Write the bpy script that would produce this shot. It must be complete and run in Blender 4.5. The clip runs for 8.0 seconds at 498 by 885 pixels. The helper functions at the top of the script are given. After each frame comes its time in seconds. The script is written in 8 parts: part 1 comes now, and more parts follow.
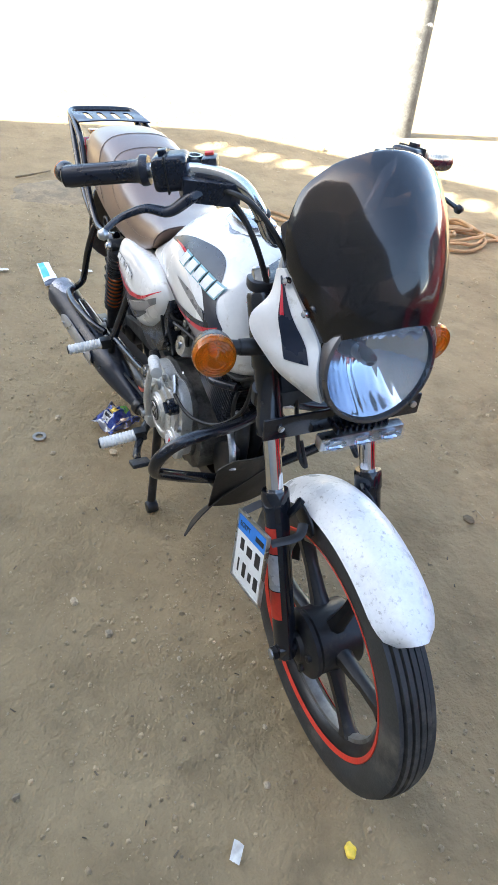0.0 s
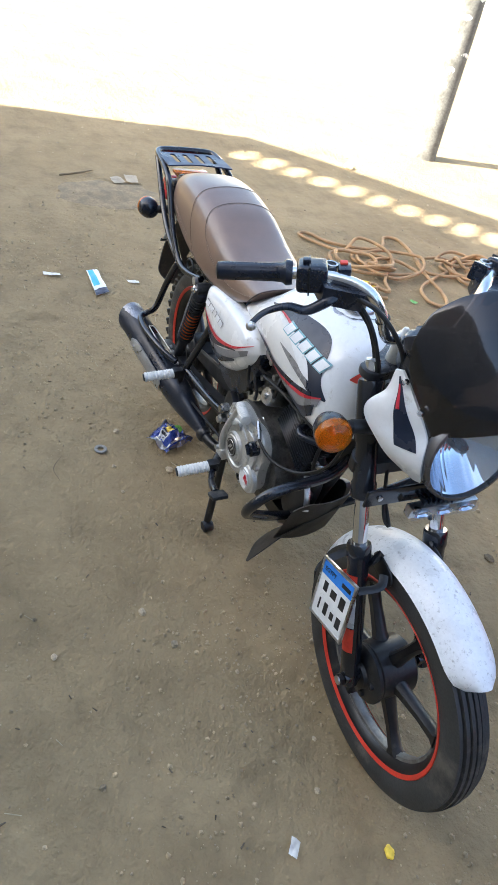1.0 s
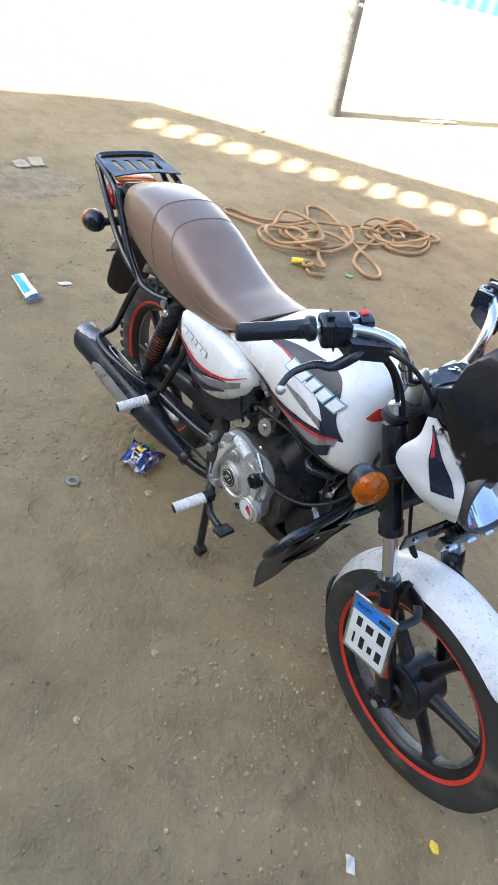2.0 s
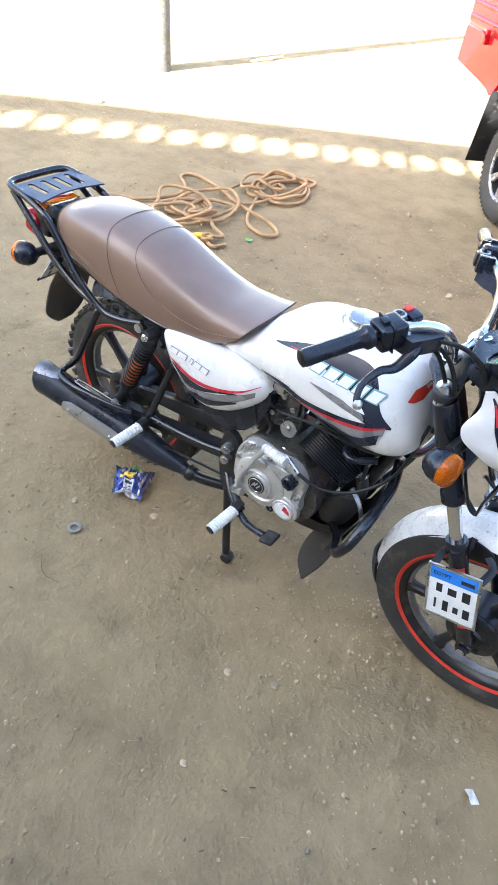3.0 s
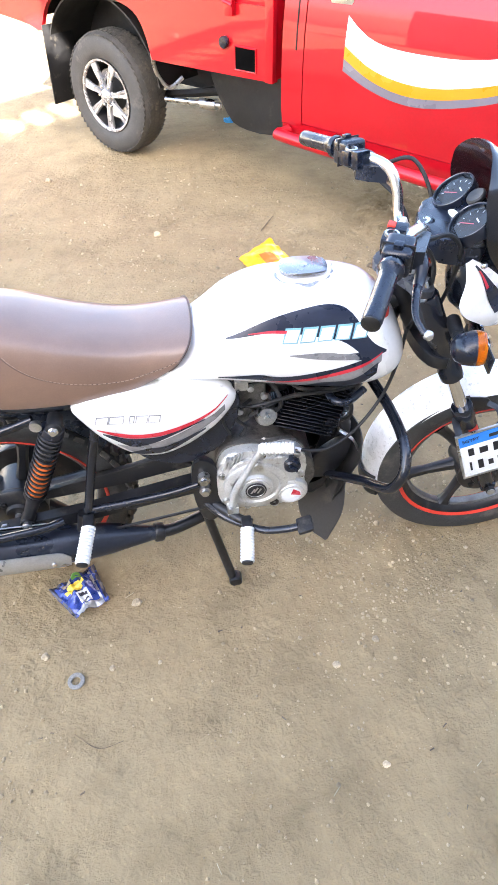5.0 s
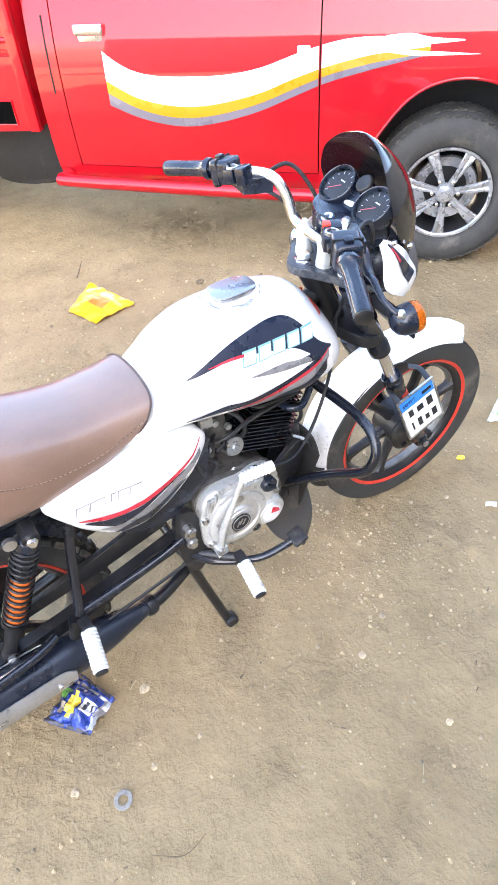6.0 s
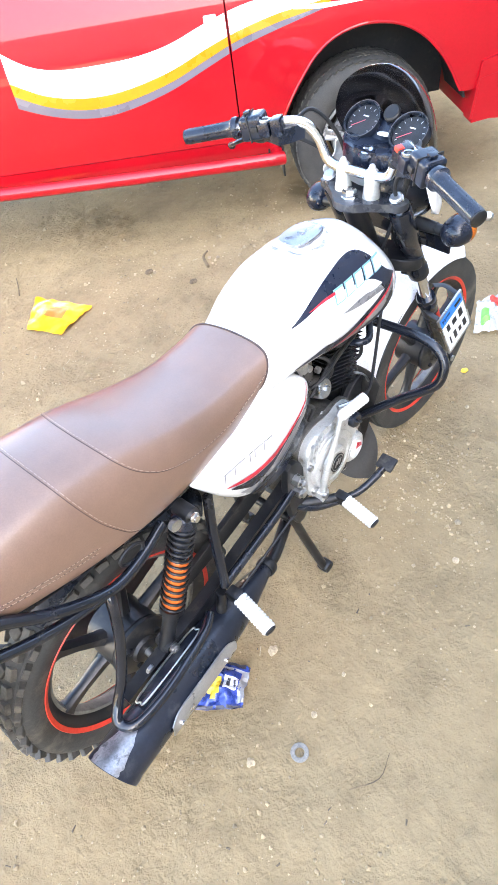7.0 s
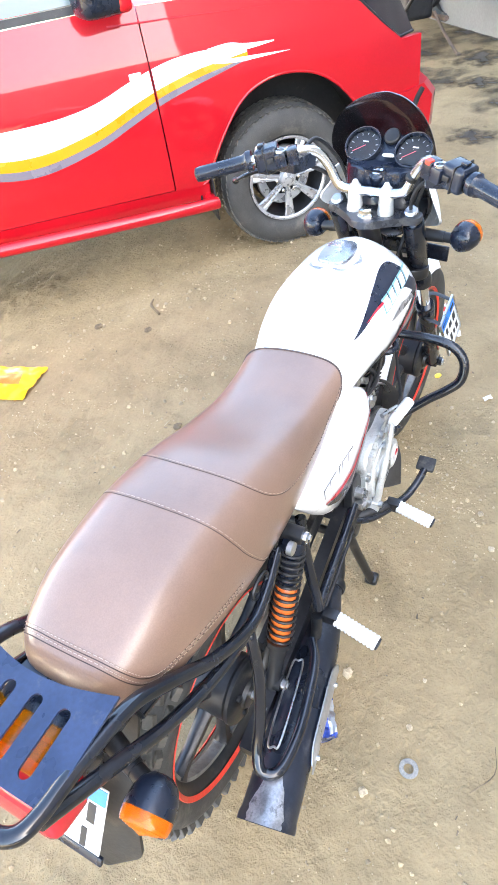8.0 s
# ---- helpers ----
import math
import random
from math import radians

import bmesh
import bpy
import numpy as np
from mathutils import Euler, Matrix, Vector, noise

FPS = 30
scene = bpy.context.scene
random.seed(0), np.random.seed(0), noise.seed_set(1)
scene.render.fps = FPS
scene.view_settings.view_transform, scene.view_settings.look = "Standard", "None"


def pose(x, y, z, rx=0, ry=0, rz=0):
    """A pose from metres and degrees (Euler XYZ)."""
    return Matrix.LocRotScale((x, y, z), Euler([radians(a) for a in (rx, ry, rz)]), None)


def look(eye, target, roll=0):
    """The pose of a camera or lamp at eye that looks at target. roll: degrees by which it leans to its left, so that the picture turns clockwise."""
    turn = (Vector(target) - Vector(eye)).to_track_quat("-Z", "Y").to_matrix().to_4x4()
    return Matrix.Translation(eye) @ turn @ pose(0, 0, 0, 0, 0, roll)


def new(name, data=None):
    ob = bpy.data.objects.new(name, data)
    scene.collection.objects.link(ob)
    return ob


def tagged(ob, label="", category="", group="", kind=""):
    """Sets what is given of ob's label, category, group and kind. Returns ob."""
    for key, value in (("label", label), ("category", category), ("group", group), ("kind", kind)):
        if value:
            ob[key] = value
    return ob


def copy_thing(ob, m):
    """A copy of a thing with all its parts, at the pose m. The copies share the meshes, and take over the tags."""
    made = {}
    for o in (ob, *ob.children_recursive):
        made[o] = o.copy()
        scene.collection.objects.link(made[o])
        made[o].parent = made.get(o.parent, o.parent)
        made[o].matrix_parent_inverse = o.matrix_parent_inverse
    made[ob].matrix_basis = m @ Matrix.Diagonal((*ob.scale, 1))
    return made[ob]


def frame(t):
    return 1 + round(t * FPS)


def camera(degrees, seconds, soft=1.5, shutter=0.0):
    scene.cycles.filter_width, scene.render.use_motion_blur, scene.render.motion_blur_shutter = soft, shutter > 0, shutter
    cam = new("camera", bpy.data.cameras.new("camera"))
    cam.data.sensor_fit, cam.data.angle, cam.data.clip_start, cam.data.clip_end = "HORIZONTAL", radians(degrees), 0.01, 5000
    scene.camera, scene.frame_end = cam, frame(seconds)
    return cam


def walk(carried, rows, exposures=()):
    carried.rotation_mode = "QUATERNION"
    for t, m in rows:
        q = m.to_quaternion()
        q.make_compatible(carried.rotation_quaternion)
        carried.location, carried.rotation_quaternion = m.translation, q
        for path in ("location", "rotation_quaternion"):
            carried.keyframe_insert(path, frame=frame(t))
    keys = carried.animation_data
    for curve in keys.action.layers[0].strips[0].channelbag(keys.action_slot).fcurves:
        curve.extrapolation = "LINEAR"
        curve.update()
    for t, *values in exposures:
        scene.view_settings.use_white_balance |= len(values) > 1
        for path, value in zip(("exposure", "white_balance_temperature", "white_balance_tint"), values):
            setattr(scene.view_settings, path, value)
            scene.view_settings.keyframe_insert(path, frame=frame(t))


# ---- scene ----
# ---- camera ----
cam = camera(45.3, 8.0, 0.85)
PATH = [
    (0, (1.765, -0.548, 1.319), (0.433, 0.241, 0.053), 7.8),
    (0.5, (1.755, -0.729, 1.395), (0.446, 0.203, 0.204), 8.8),
    (1, (1.694, -0.797, 1.491), (0.409, 0.038, 0.206), 14.1),
    (1.5, (1.568, -0.845, 1.542), (0.404, 0.104, 0.221), 17.1),
    (1.7, (1.523, -0.87, 1.559), (0.385, 0.107, 0.236), 16.0),
    (2.8, (1.213, -1.074, 1.593), (0.443, 0.135, 0.197), 12.3),
    (3, (1.149, -1.101, 1.605), (0.408, 0.137, 0.219), 9.7),
    (3.5, (0.954, -1.11, 1.571), (0.416, 0.177, 0.137), 8.0),
    (4, (0.791, -1.088, 1.577), (0.401, 0.261, 0.153), 5.8),
    (4.5, (0.64, -1.079, 1.542), (0.528, 0.316, 0.113), 6.4),
    (5, (0.504, -1.081, 1.539), (0.667, 0.308, 0.109), -0.9),
    (5.2, (0.456, -1.067, 1.537), (0.717, 0.323, 0.123), -2.8),
    (6.3, (0.094, -0.879, 1.534), (0.903, 0.288, 0.125), -6.5),
    (6.5, (0.002, -0.84, 1.534), (0.817, 0.278, 0.09), -8.8),
    (7, (-0.155, -0.728, 1.534), (0.767, 0.304, 0.091), -10.9),
    (7.5, (-0.26, -0.584, 1.53), (0.774, 0.387, 0.12), -13.1),
    (8, (-0.372, -0.453, 1.533), (0.825, 0.372, 0.159), -10.5),
]
EXPOSURES = [(0, 3.15, 6660, 6.0), (0.5, 3.01, 6660, 6.0), (1, 2.88, 6700, 6.0), (1.5, 2.9, 6660, 6.0), (3, 3.37, 6500, 7.5), (4.5, 3.83, 6730, 10.0), (5.2, 3.97, 6840, 12.5), (6.5, 4.2, 6850, 11.0), (8, 4.2, 6850, 8.0)]
walk(cam, [(t, look(eye, target, roll)) for t, eye, target, roll in PATH], EXPOSURES)

# ---- world and sun ----
SUN_ELEV = radians(36)
SUN_AZ = Vector((-0.14, -0.99)).normalized()
world = bpy.data.worlds.new("world")
scene.world = world
world.use_nodes = True
wn = world.node_tree.nodes
sky = wn.new("ShaderNodeTexSky")
sky.sky_type = "NISHITA"
sky.sun_disc = False
sky.sun_elevation = SUN_ELEV
sky.sun_rotation = math.atan2(SUN_AZ.x, SUN_AZ.y)
sky.dust_density = 2.5
wn["Background"].inputs["Strength"].default_value = 0.100
world.node_tree.links.new(sky.outputs[0], wn["Background"].inputs[0])
SUN_DIR = Vector((SUN_AZ.x * math.cos(SUN_ELEV), SUN_AZ.y * math.cos(SUN_ELEV), math.sin(SUN_ELEV)))
sun = new("sun", bpy.data.lights.new("sun", "SUN"))
sun.data.energy, sun.data.angle, sun.data.color = 5.0, radians(0.3), (1.0, 0.96, 0.90)
sun.matrix_world = look(SUN_DIR * 30, (0, 0, 0))


# ---- materials ----
def material(name, color, rough=0.5, metal=0.0, vary=0.12, scale=12.0, fine=150.0, bump=0.05, bump_scale=None,
             dirt=None, dirt_amount=0.0, dirt_scale=6.0, coat=0.0, coat_rough=0.06, rough_vary=0.1, spec=0.5, random_amount=0.0):
    """A principled material with colour variation at two scales, optional dirt patches and fine relief."""
    m = bpy.data.materials.new(name)
    m.use_nodes = True
    t = m.node_tree
    b = t.nodes["Principled BSDF"]
    link = t.links.new
    co = t.nodes.new("ShaderNodeTexCoord")

    def noise_node(s, detail=4.0, rough_=0.55):
        n = t.nodes.new("ShaderNodeTexNoise")
        n.inputs["Scale"].default_value, n.inputs["Detail"].default_value, n.inputs["Roughness"].default_value = s, detail, rough_
        link(co.outputs["Object"], n.inputs["Vector"])
        return n

    def ramp(src, lo, hi, a=0.35, z=0.65):
        r = t.nodes.new("ShaderNodeMapRange")
        r.inputs["From Min"].default_value, r.inputs["From Max"].default_value = a, z
        r.inputs["To Min"].default_value, r.inputs["To Max"].default_value = lo, hi
        link(src, r.inputs["Value"])
        return r.outputs[0]

    n1, n2 = noise_node(scale), noise_node(fine, 3.0)
    add = t.nodes.new("ShaderNodeMath")
    add.operation = "MULTIPLY"
    link(ramp(n1.outputs[0], 1 - vary, 1 + vary), add.inputs[0])
    link(ramp(n2.outputs[0], 1 - vary * 0.6, 1 + vary * 0.6), add.inputs[1])
    value = add.outputs[0]
    if random_amount:
        info = t.nodes.new("ShaderNodeObjectInfo")
        mul = t.nodes.new("ShaderNodeMath")
        mul.operation = "MULTIPLY"
        link(value, mul.inputs[0])
        link(ramp(info.outputs["Random"], 1 - random_amount, 1 + random_amount, 0, 1), mul.inputs[1])
        value = mul.outputs[0]
    hsv = t.nodes.new("ShaderNodeHueSaturation")
    hsv.inputs["Color"].default_value = (*color, 1)
    link(value, hsv.inputs["Value"])
    out = hsv.outputs[0]
    if dirt:
        nd = noise_node(dirt_scale, 8.0, 0.68)
        mix = t.nodes.new("ShaderNodeMix")
        mix.data_type = "RGBA"
        link(ramp(nd.outputs[0], 0.0, 1.0, 0.62 - dirt_amount * 0.3, 0.75 - dirt_amount * 0.2), mix.inputs["Factor"])
        link(out, mix.inputs["A"])
        mix.inputs["B"].default_value = (*dirt, 1)
        out = mix.outputs["Result"]
    link(out, b.inputs["Base Color"])
    link(ramp(n1.outputs[0], max(rough - rough_vary, 0.02), min(rough + rough_vary, 1)), b.inputs["Roughness"])
    b.inputs["Metallic"].default_value = metal
    b.inputs["Coat Weight"].default_value = coat
    b.inputs["Coat Roughness"].default_value = coat_rough
    b.inputs["Specular IOR Level"].default_value = spec
    if bump:
        bn = noise_node(bump_scale, 3.0) if bump_scale else n2
        bp = t.nodes.new("ShaderNodeBump")
        bp.inputs["Strength"].default_value = bump
        bp.inputs["Distance"].default_value = 0.002
        link(bn.outputs[0], bp.inputs["Height"])
        link(bp.outputs[0], b.inputs["Normal"])
    return m


M = {}
M["white"] = material("white_paint", (0.80, 0.80, 0.79), 0.26, 0, 0.03, 9, 120, 0.02, coat=0.5, dirt=(0.5, 0.46, 0.4), dirt_amount=0.06, dirt_scale=30)
M["fender_white"] = material("worn_white_paint", (0.78, 0.79, 0.80), 0.33, 0, 0.06, 14, 160, 0.25, 60, dirt=(0.36, 0.35, 0.34), dirt_amount=0.19, dirt_scale=110)
M["black_paint"] = material("black_paint", (0.009, 0.011, 0.017), 0.20, 0, 0.25, 14, 120, 0.05, coat=0.25, dirt=(0.045, 0.04, 0.034), dirt_amount=0.06, dirt_scale=18)
M["dusty_black"] = material("dusty_black_metal", (0.012, 0.0125, 0.0145), 0.38, 0, 0.3, 10, 90, 0.12, dirt=(0.055, 0.048, 0.038), dirt_amount=0.16, dirt_scale=20)
M["plastic"] = material("black_plastic", (0.009, 0.013, 0.024), 0.27, 0, 0.15, 20, 300, 0.12)
M["rubber"] = material("black_rubber", (0.011, 0.011, 0.012), 0.52, 0, 0.2, 18, 200, 0.2, dirt=(0.08, 0.07, 0.058), dirt_amount=0.12, dirt_scale=12)
M["tyre"] = material("tyre_rubber", (0.036, 0.037, 0.037), 0.60, 0, 0.25, 16, 200, 0.25, dirt=(0.115, 0.105, 0.09), dirt_amount=0.25, dirt_scale=9)
M["chrome"] = material("chrome", (0.80, 0.80, 0.82), 0.10, 1.0, 0.05, 20, 200, 0.02, rough_vary=0.05)
M["steel"] = material("dull_steel", (0.52, 0.52, 0.52), 0.34, 1.0, 0.15, 25, 200, 0.08)
M["alloy"] = material("cast_aluminium", (0.62, 0.62, 0.60), 0.40, 0.55, 0.12, 14, 220, 0.30, 260, dirt=(0.20, 0.17, 0.13), dirt_amount=0.16, dirt_scale=30)
M["cap_metal"] = material("satin_chrome", (0.36, 0.36, 0.39), 0.26, 0.8, 0.06, 20, 200, 0.03)
M["muffler_black"] = material("dusty_muffler_paint", (0.013, 0.017, 0.028), 0.32, 0, 0.25, 10, 120, 0.06, dirt=(0.085, 0.085, 0.09), dirt_amount=0.25, dirt_scale=9)
M["bar_metal"] = material("worn_chrome", (0.70, 0.70, 0.70), 0.20, 1.0, 0.08, 20, 200, 0.03, rough_vary=0.06)
M["headlamp_dark"] = material("dark_headlamp", (0.012, 0.008, 0.010), 0.12, 0, 0.2, 8, 60, 0.0, coat=0.6)
M["wheel_dark"] = material("dark_wheel_paint", (0.03, 0.03, 0.032), 0.4, 0.3, 0.2, 20, 150, 0.05)
M["grimy_alloy"] = material("grimy_aluminium", (0.30, 0.29, 0.27), 0.5, 0.5, 0.2, 14, 220, 0.35, 260, dirt=(0.035, 0.03, 0.026), dirt_amount=0.42, dirt_scale=22)
M["heat_silver"] = material("brushed_heat_shield", (0.42, 0.42, 0.42), 0.36, 0.7, 0.1, 20, 200, 0.04)
M["yoke"] = material("dusty_yoke_paint", (0.035, 0.036, 0.042), 0.34, 0, 0.2, 14, 150, 0.06, dirt=(0.10, 0.095, 0.085), dirt_amount=0.25, dirt_scale=20)
M["lamp_rim"] = material("grey_lamp_rim", (0.16, 0.16, 0.17), 0.3, 0.8, 0.1, 20, 200, 0.03)
M["reflector"] = material("lamp_reflector", (0.56, 0.62, 0.71), 0.07, 1.0, 0.03, 20, 200, 0.0, rough_vary=0.02)
M["flap_rubber"] = material("dusty_flap_rubber", (0.026, 0.023, 0.020), 0.6, 0, 0.2, 14, 150, 0.25, dirt=(0.11, 0.09, 0.065), dirt_amount=0.25, dirt_scale=7)
M["leather"] = material("brown_leatherette", (0.196, 0.122, 0.088), 0.33, 0, 0.10, 7, 420, 0.15, 520, coat=0.35, coat_rough=0.22, rough_vary=0.05)
M["thread"] = material("pale_thread", (0.38, 0.29, 0.23), 0.7, 0, 0.1, 50, 300, 0)
M["seam"] = material("dark_seam", (0.06, 0.035, 0.028), 0.6, 0, 0.1, 50, 300, 0)
M["stripe_red"] = material("red_stripe", (0.62, 0.045, 0.025), 0.45, 0, 0.12, 20, 150, 0.05)
M["decal_black"] = material("black_decal", (0.012, 0.018, 0.036), 0.30, 0, 0.1, 20, 150, 0.02)
M["decal_grey"] = material("grey_decal", (0.24, 0.24, 0.25), 0.32, 0.15, 0.12, 20, 150, 0.02)
M["decal_silver"] = material("silver_decal", (0.50, 0.51, 0.53), 0.3, 0.2, 0.1, 20, 150, 0.02)
M["decal_red"] = material("red_decal", (0.55, 0.03, 0.05), 0.3, 0, 0.08, 20, 150, 0.02)
M["decal_white"] = material("white_decal", (0.78, 0.79, 0.80), 0.3, 0, 0.04, 20, 150, 0.02)
M["decal_cyan"] = material("pale_blue_decal", (0.20, 0.42, 0.48), 0.3, 0, 0.05, 20, 150, 0.02)
M["orange_sleeve"] = material("orange_plastic", (0.78, 0.17, 0.03), 0.42, 0, 0.12, 20, 150, 0.05)
M["peg_white"] = material("white_rubber", (0.74, 0.73, 0.70), 0.6, 0, 0.06, 20, 150, 0.1, dirt=(0.4, 0.36, 0.3), dirt_amount=0.1, dirt_scale=40)
M["plate_blue"] = material("blue_plate_paint", (0.02, 0.20, 0.66), 0.4, 0, 0.06, 30, 150, 0.03)
M["plate_white"] = material("white_plate_paint", (0.74, 0.75, 0.74), 0.4, 0, 0.04, 30, 150, 0.03, dirt=(0.42, 0.38, 0.3), dirt_amount=0.06, dirt_scale=60)
M["ink"] = material("black_ink", (0.015, 0.015, 0.017), 0.5, 0, 0.1, 30, 150, 0)
M["dial"] = material("dial_black", (0.02, 0.018, 0.018), 0.5, 0, 0.1, 30, 150, 0)
M["dial_mark"] = material("dial_marks", (0.75, 0.72, 0.68), 0.5, 0, 0.1, 30, 150, 0)
M["needle"] = material("dial_needle", (0.75, 0.12, 0.14), 0.5, 0, 0.1, 30, 150, 0)
M["rack_blue"] = material("dark_blue_paint", (0.014, 0.025, 0.062), 0.34, 0, 0.2, 14, 160, 0.06, dirt=(0.07, 0.07, 0.08), dirt_amount=0.04, dirt_scale=30)
M["rope"] = material("brown_rope", (0.42, 0.26, 0.13), 0.85, 0, 0.22, 9, 260, 0.8, 330)
M["stone"] = material("pale_stone", (0.44, 0.35, 0.23), 0.85, 0, 0.25, 30, 200, 0.4, random_amount=0.3)
M["concrete"] = material("weathered_concrete", (0.30, 0.29, 0.27), 0.85, 0, 0.2, 5, 60, 0.5, dirt=(0.16, 0.15, 0.13), dirt_amount=0.35, dirt_scale=3)
# near-white, so that the added backdrop burns out like glare
M["whitewash"] = material("sunlit_whitewash", (0.80, 0.78, 0.73), 0.85, 0, 0.08, 2, 40, 0.1)
# far tyres lightened to grey, the glare put into their colour
M["dusty_tyre"] = material("dusty_tyre_rubber", (0.15, 0.14, 0.125), 0.8, 0, 0.15, 8, 90, 0.1)
# grey of the added shade wall, kept dark for what mirrors it
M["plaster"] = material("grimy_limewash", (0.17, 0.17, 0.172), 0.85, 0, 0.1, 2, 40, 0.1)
M["underbody"] = material("underbody_black", (0.009, 0.0085, 0.0085), 0.7, 0, 0.3, 8, 60, 0.2, dirt=(0.04, 0.034, 0.027), dirt_amount=0.15, dirt_scale=10)
M["truck_red"] = material("truck_red_paint", (0.44, 0.004, 0.012), 0.36, 0, 0.05, 3, 90, 0.35, 3.2, coat=0.8, coat_rough=0.025, rough_vary=0.03, spec=0.2)
M["truck_white"] = material("truck_white_stripe", (0.80, 0.80, 0.80), 0.28, 0, 0.03, 5, 90, 0.0, coat=0.6)
M["truck_yellow"] = material("truck_yellow_stripe", (0.80, 0.27, 0.005), 0.3, 0, 0.04, 5, 90, 0.0, coat=0.6)
M["truck_grey"] = material("truck_grey_stripe", (0.17, 0.155, 0.19), 0.3, 0, 0.04, 5, 90, 0.0, coat=0.6)
M["wheel_silver"] = material("silver_wheel_paint", (0.46, 0.46, 0.47), 0.3, 0.6, 0.08, 20, 150, 0.05, dirt=(0.30, 0.28, 0.25), dirt_amount=0.05, dirt_scale=16)
M["wrapper_blue"] = material("blue_foil", (0.022, 0.055, 0.30), 0.3, 0.2, 0.3, 30, 150, 0.2, coat=0.3)
M["wrapper_dark"] = material("dark_foil", (0.05, 0.05, 0.07), 0.35, 0.2, 0.3, 30, 150, 0.2)
M["wrapper_yellow"] = material("yellow_print", (0.85, 0.60, 0.06), 0.4, 0, 0.1, 30, 150, 0.1)
M["wrapper_white"] = material("white_print", (0.75, 0.76, 0.78), 0.4, 0, 0.08, 30, 150, 0.1)
M["wrapper_cyan"] = material("bright_blue_print", (0.05, 0.42, 0.80), 0.4, 0, 0.1, 30, 150, 0.1)
M["wrapper_green"] = material("green_print", (0.16, 0.42, 0.08), 0.4, 0, 0.1, 30, 150, 0.1)
M["bag_yellow"] = material("yellow_plastic", (0.95, 0.43, 0.015), 0.38, 0, 0.14, 14, 80, 0.3, 24)
M["paper"] = material("dirty_paper", (0.66, 0.64, 0.58), 0.8, 0, 0.12, 14, 120, 0.2)
# pole base and blotches darkened to hold tree shade in the colour
M["pole_grey"] = material("grey_pole", (0.12, 0.118, 0.108), 0.9, 0, 0.3, 5, 60, 0.5, dirt=(0.055, 0.052, 0.045), dirt_amount=0.45, dirt_scale=4)
M["pole_dapple"] = material("flaking_limewash", (0.6, 0.6, 0.57), 0.9, 0, 0.1, 5, 60, 0.3)
M["rim_grey"] = material("dusty_grey_rim", (0.16, 0.16, 0.155), 0.45, 0.35, 0.2, 12, 120, 0.1, dirt=(0.09, 0.08, 0.065), dirt_amount=0.3, dirt_scale=14)
M["tread_dust"] = material("dusty_tread_rubber", (0.07, 0.066, 0.058), 0.75, 0, 0.2, 16, 200, 0.25, dirt=(0.16, 0.14, 0.11), dirt_amount=0.3, dirt_scale=14)
M["washer_metal"] = material("tarnished_washer", (0.25, 0.235, 0.21), 0.55, 0.25, 0.2, 60, 300, 0.1)
M["worn_metal"] = material("worn_bare_metal", (0.34, 0.34, 0.35), 0.42, 0.7, 0.25, 30, 200, 0.1, dirt=(0.06, 0.06, 0.065), dirt_amount=0.25, dirt_scale=60)
M["truck_tyre"] = material("dusty_road_tyre", (0.060, 0.057, 0.053), 0.75, 0, 0.2, 16, 200, 0.2, dirt=(0.14, 0.125, 0.105), dirt_amount=0.25, dirt_scale=7)
# near-black that paints the shade inside an uncut opening
M["hollow"] = material("unlit_hollow", (0.004, 0.004, 0.004), 0.95, 0, 0.2, 20, 90, 0.0, spec=0.0)
M["rusty"] = material("rusty_steel", (0.115, 0.080, 0.058), 0.7, 0.2, 0.3, 20, 120, 0.2)
M["sooty_alloy"] = material("sooty_aluminium", (0.11, 0.105, 0.095), 0.55, 0.3, 0.25, 14, 220, 0.35, 260, dirt=(0.022, 0.020, 0.018), dirt_amount=0.45, dirt_scale=22)
M["damp_sand"] = material("damp_sand", (0.228, 0.172, 0.100), 0.9, 0, 0.25, 12, 90, 0.5)
M["cardboard"] = material("dusty_cardboard", (0.40, 0.34, 0.25), 0.85, 0, 0.12, 14, 120, 0.2)
M["clod"] = material("dark_clod", (0.150, 0.108, 0.062), 0.9, 0, 0.3, 20, 150, 0.4)
M["green_wall"] = material("green_sheet", (0.05, 0.22, 0.18), 0.6, 0, 0.15, 3, 40, 0.1)


def clear_material(name, color, rough=0.03, ior=1.45, alpha_trans=1.0):
    m = bpy.data.materials.new(name)
    m.use_nodes = True
    b = m.node_tree.nodes["Principled BSDF"]
    b.inputs["Base Color"].default_value = (*color, 1)
    b.inputs["Roughness"].default_value = rough
    b.inputs["Transmission Weight"].default_value = alpha_trans
    b.inputs["IOR"].default_value = ior
    n = m.node_tree.nodes.new("ShaderNodeTexNoise")
    n.inputs["Scale"].default_value = 40
    r = m.node_tree.nodes.new("ShaderNodeMapRange")
    r.inputs["To Min"].default_value, r.inputs["To Max"].default_value = rough, rough + 0.03
    m.node_tree.links.new(n.outputs[0], r.inputs["Value"])
    m.node_tree.links.new(r.outputs[0], b.inputs["Roughness"])
    return m


M["pane"] = clear_material("gauge_pane", (0.97, 0.98, 0.99), 0.0, 1.12)
M["amber"] = clear_material("amber_lens", (1.0, 0.30, 0.008), 0.05, 1.4, 0.75)
M["tail_red"] = clear_material("red_lens", (0.75, 0.03, 0.05), 0.12, 1.4, 0.45)
M["smoke"] = material("smoked_acrylic", (0.010, 0.010, 0.013), 0.22, 0, 0.15, 6, 60, 0.0, dirt=(0.03, 0.028, 0.028), dirt_amount=0.10, dirt_scale=4, coat=1.0, coat_rough=0.06, rough_vary=0.05)
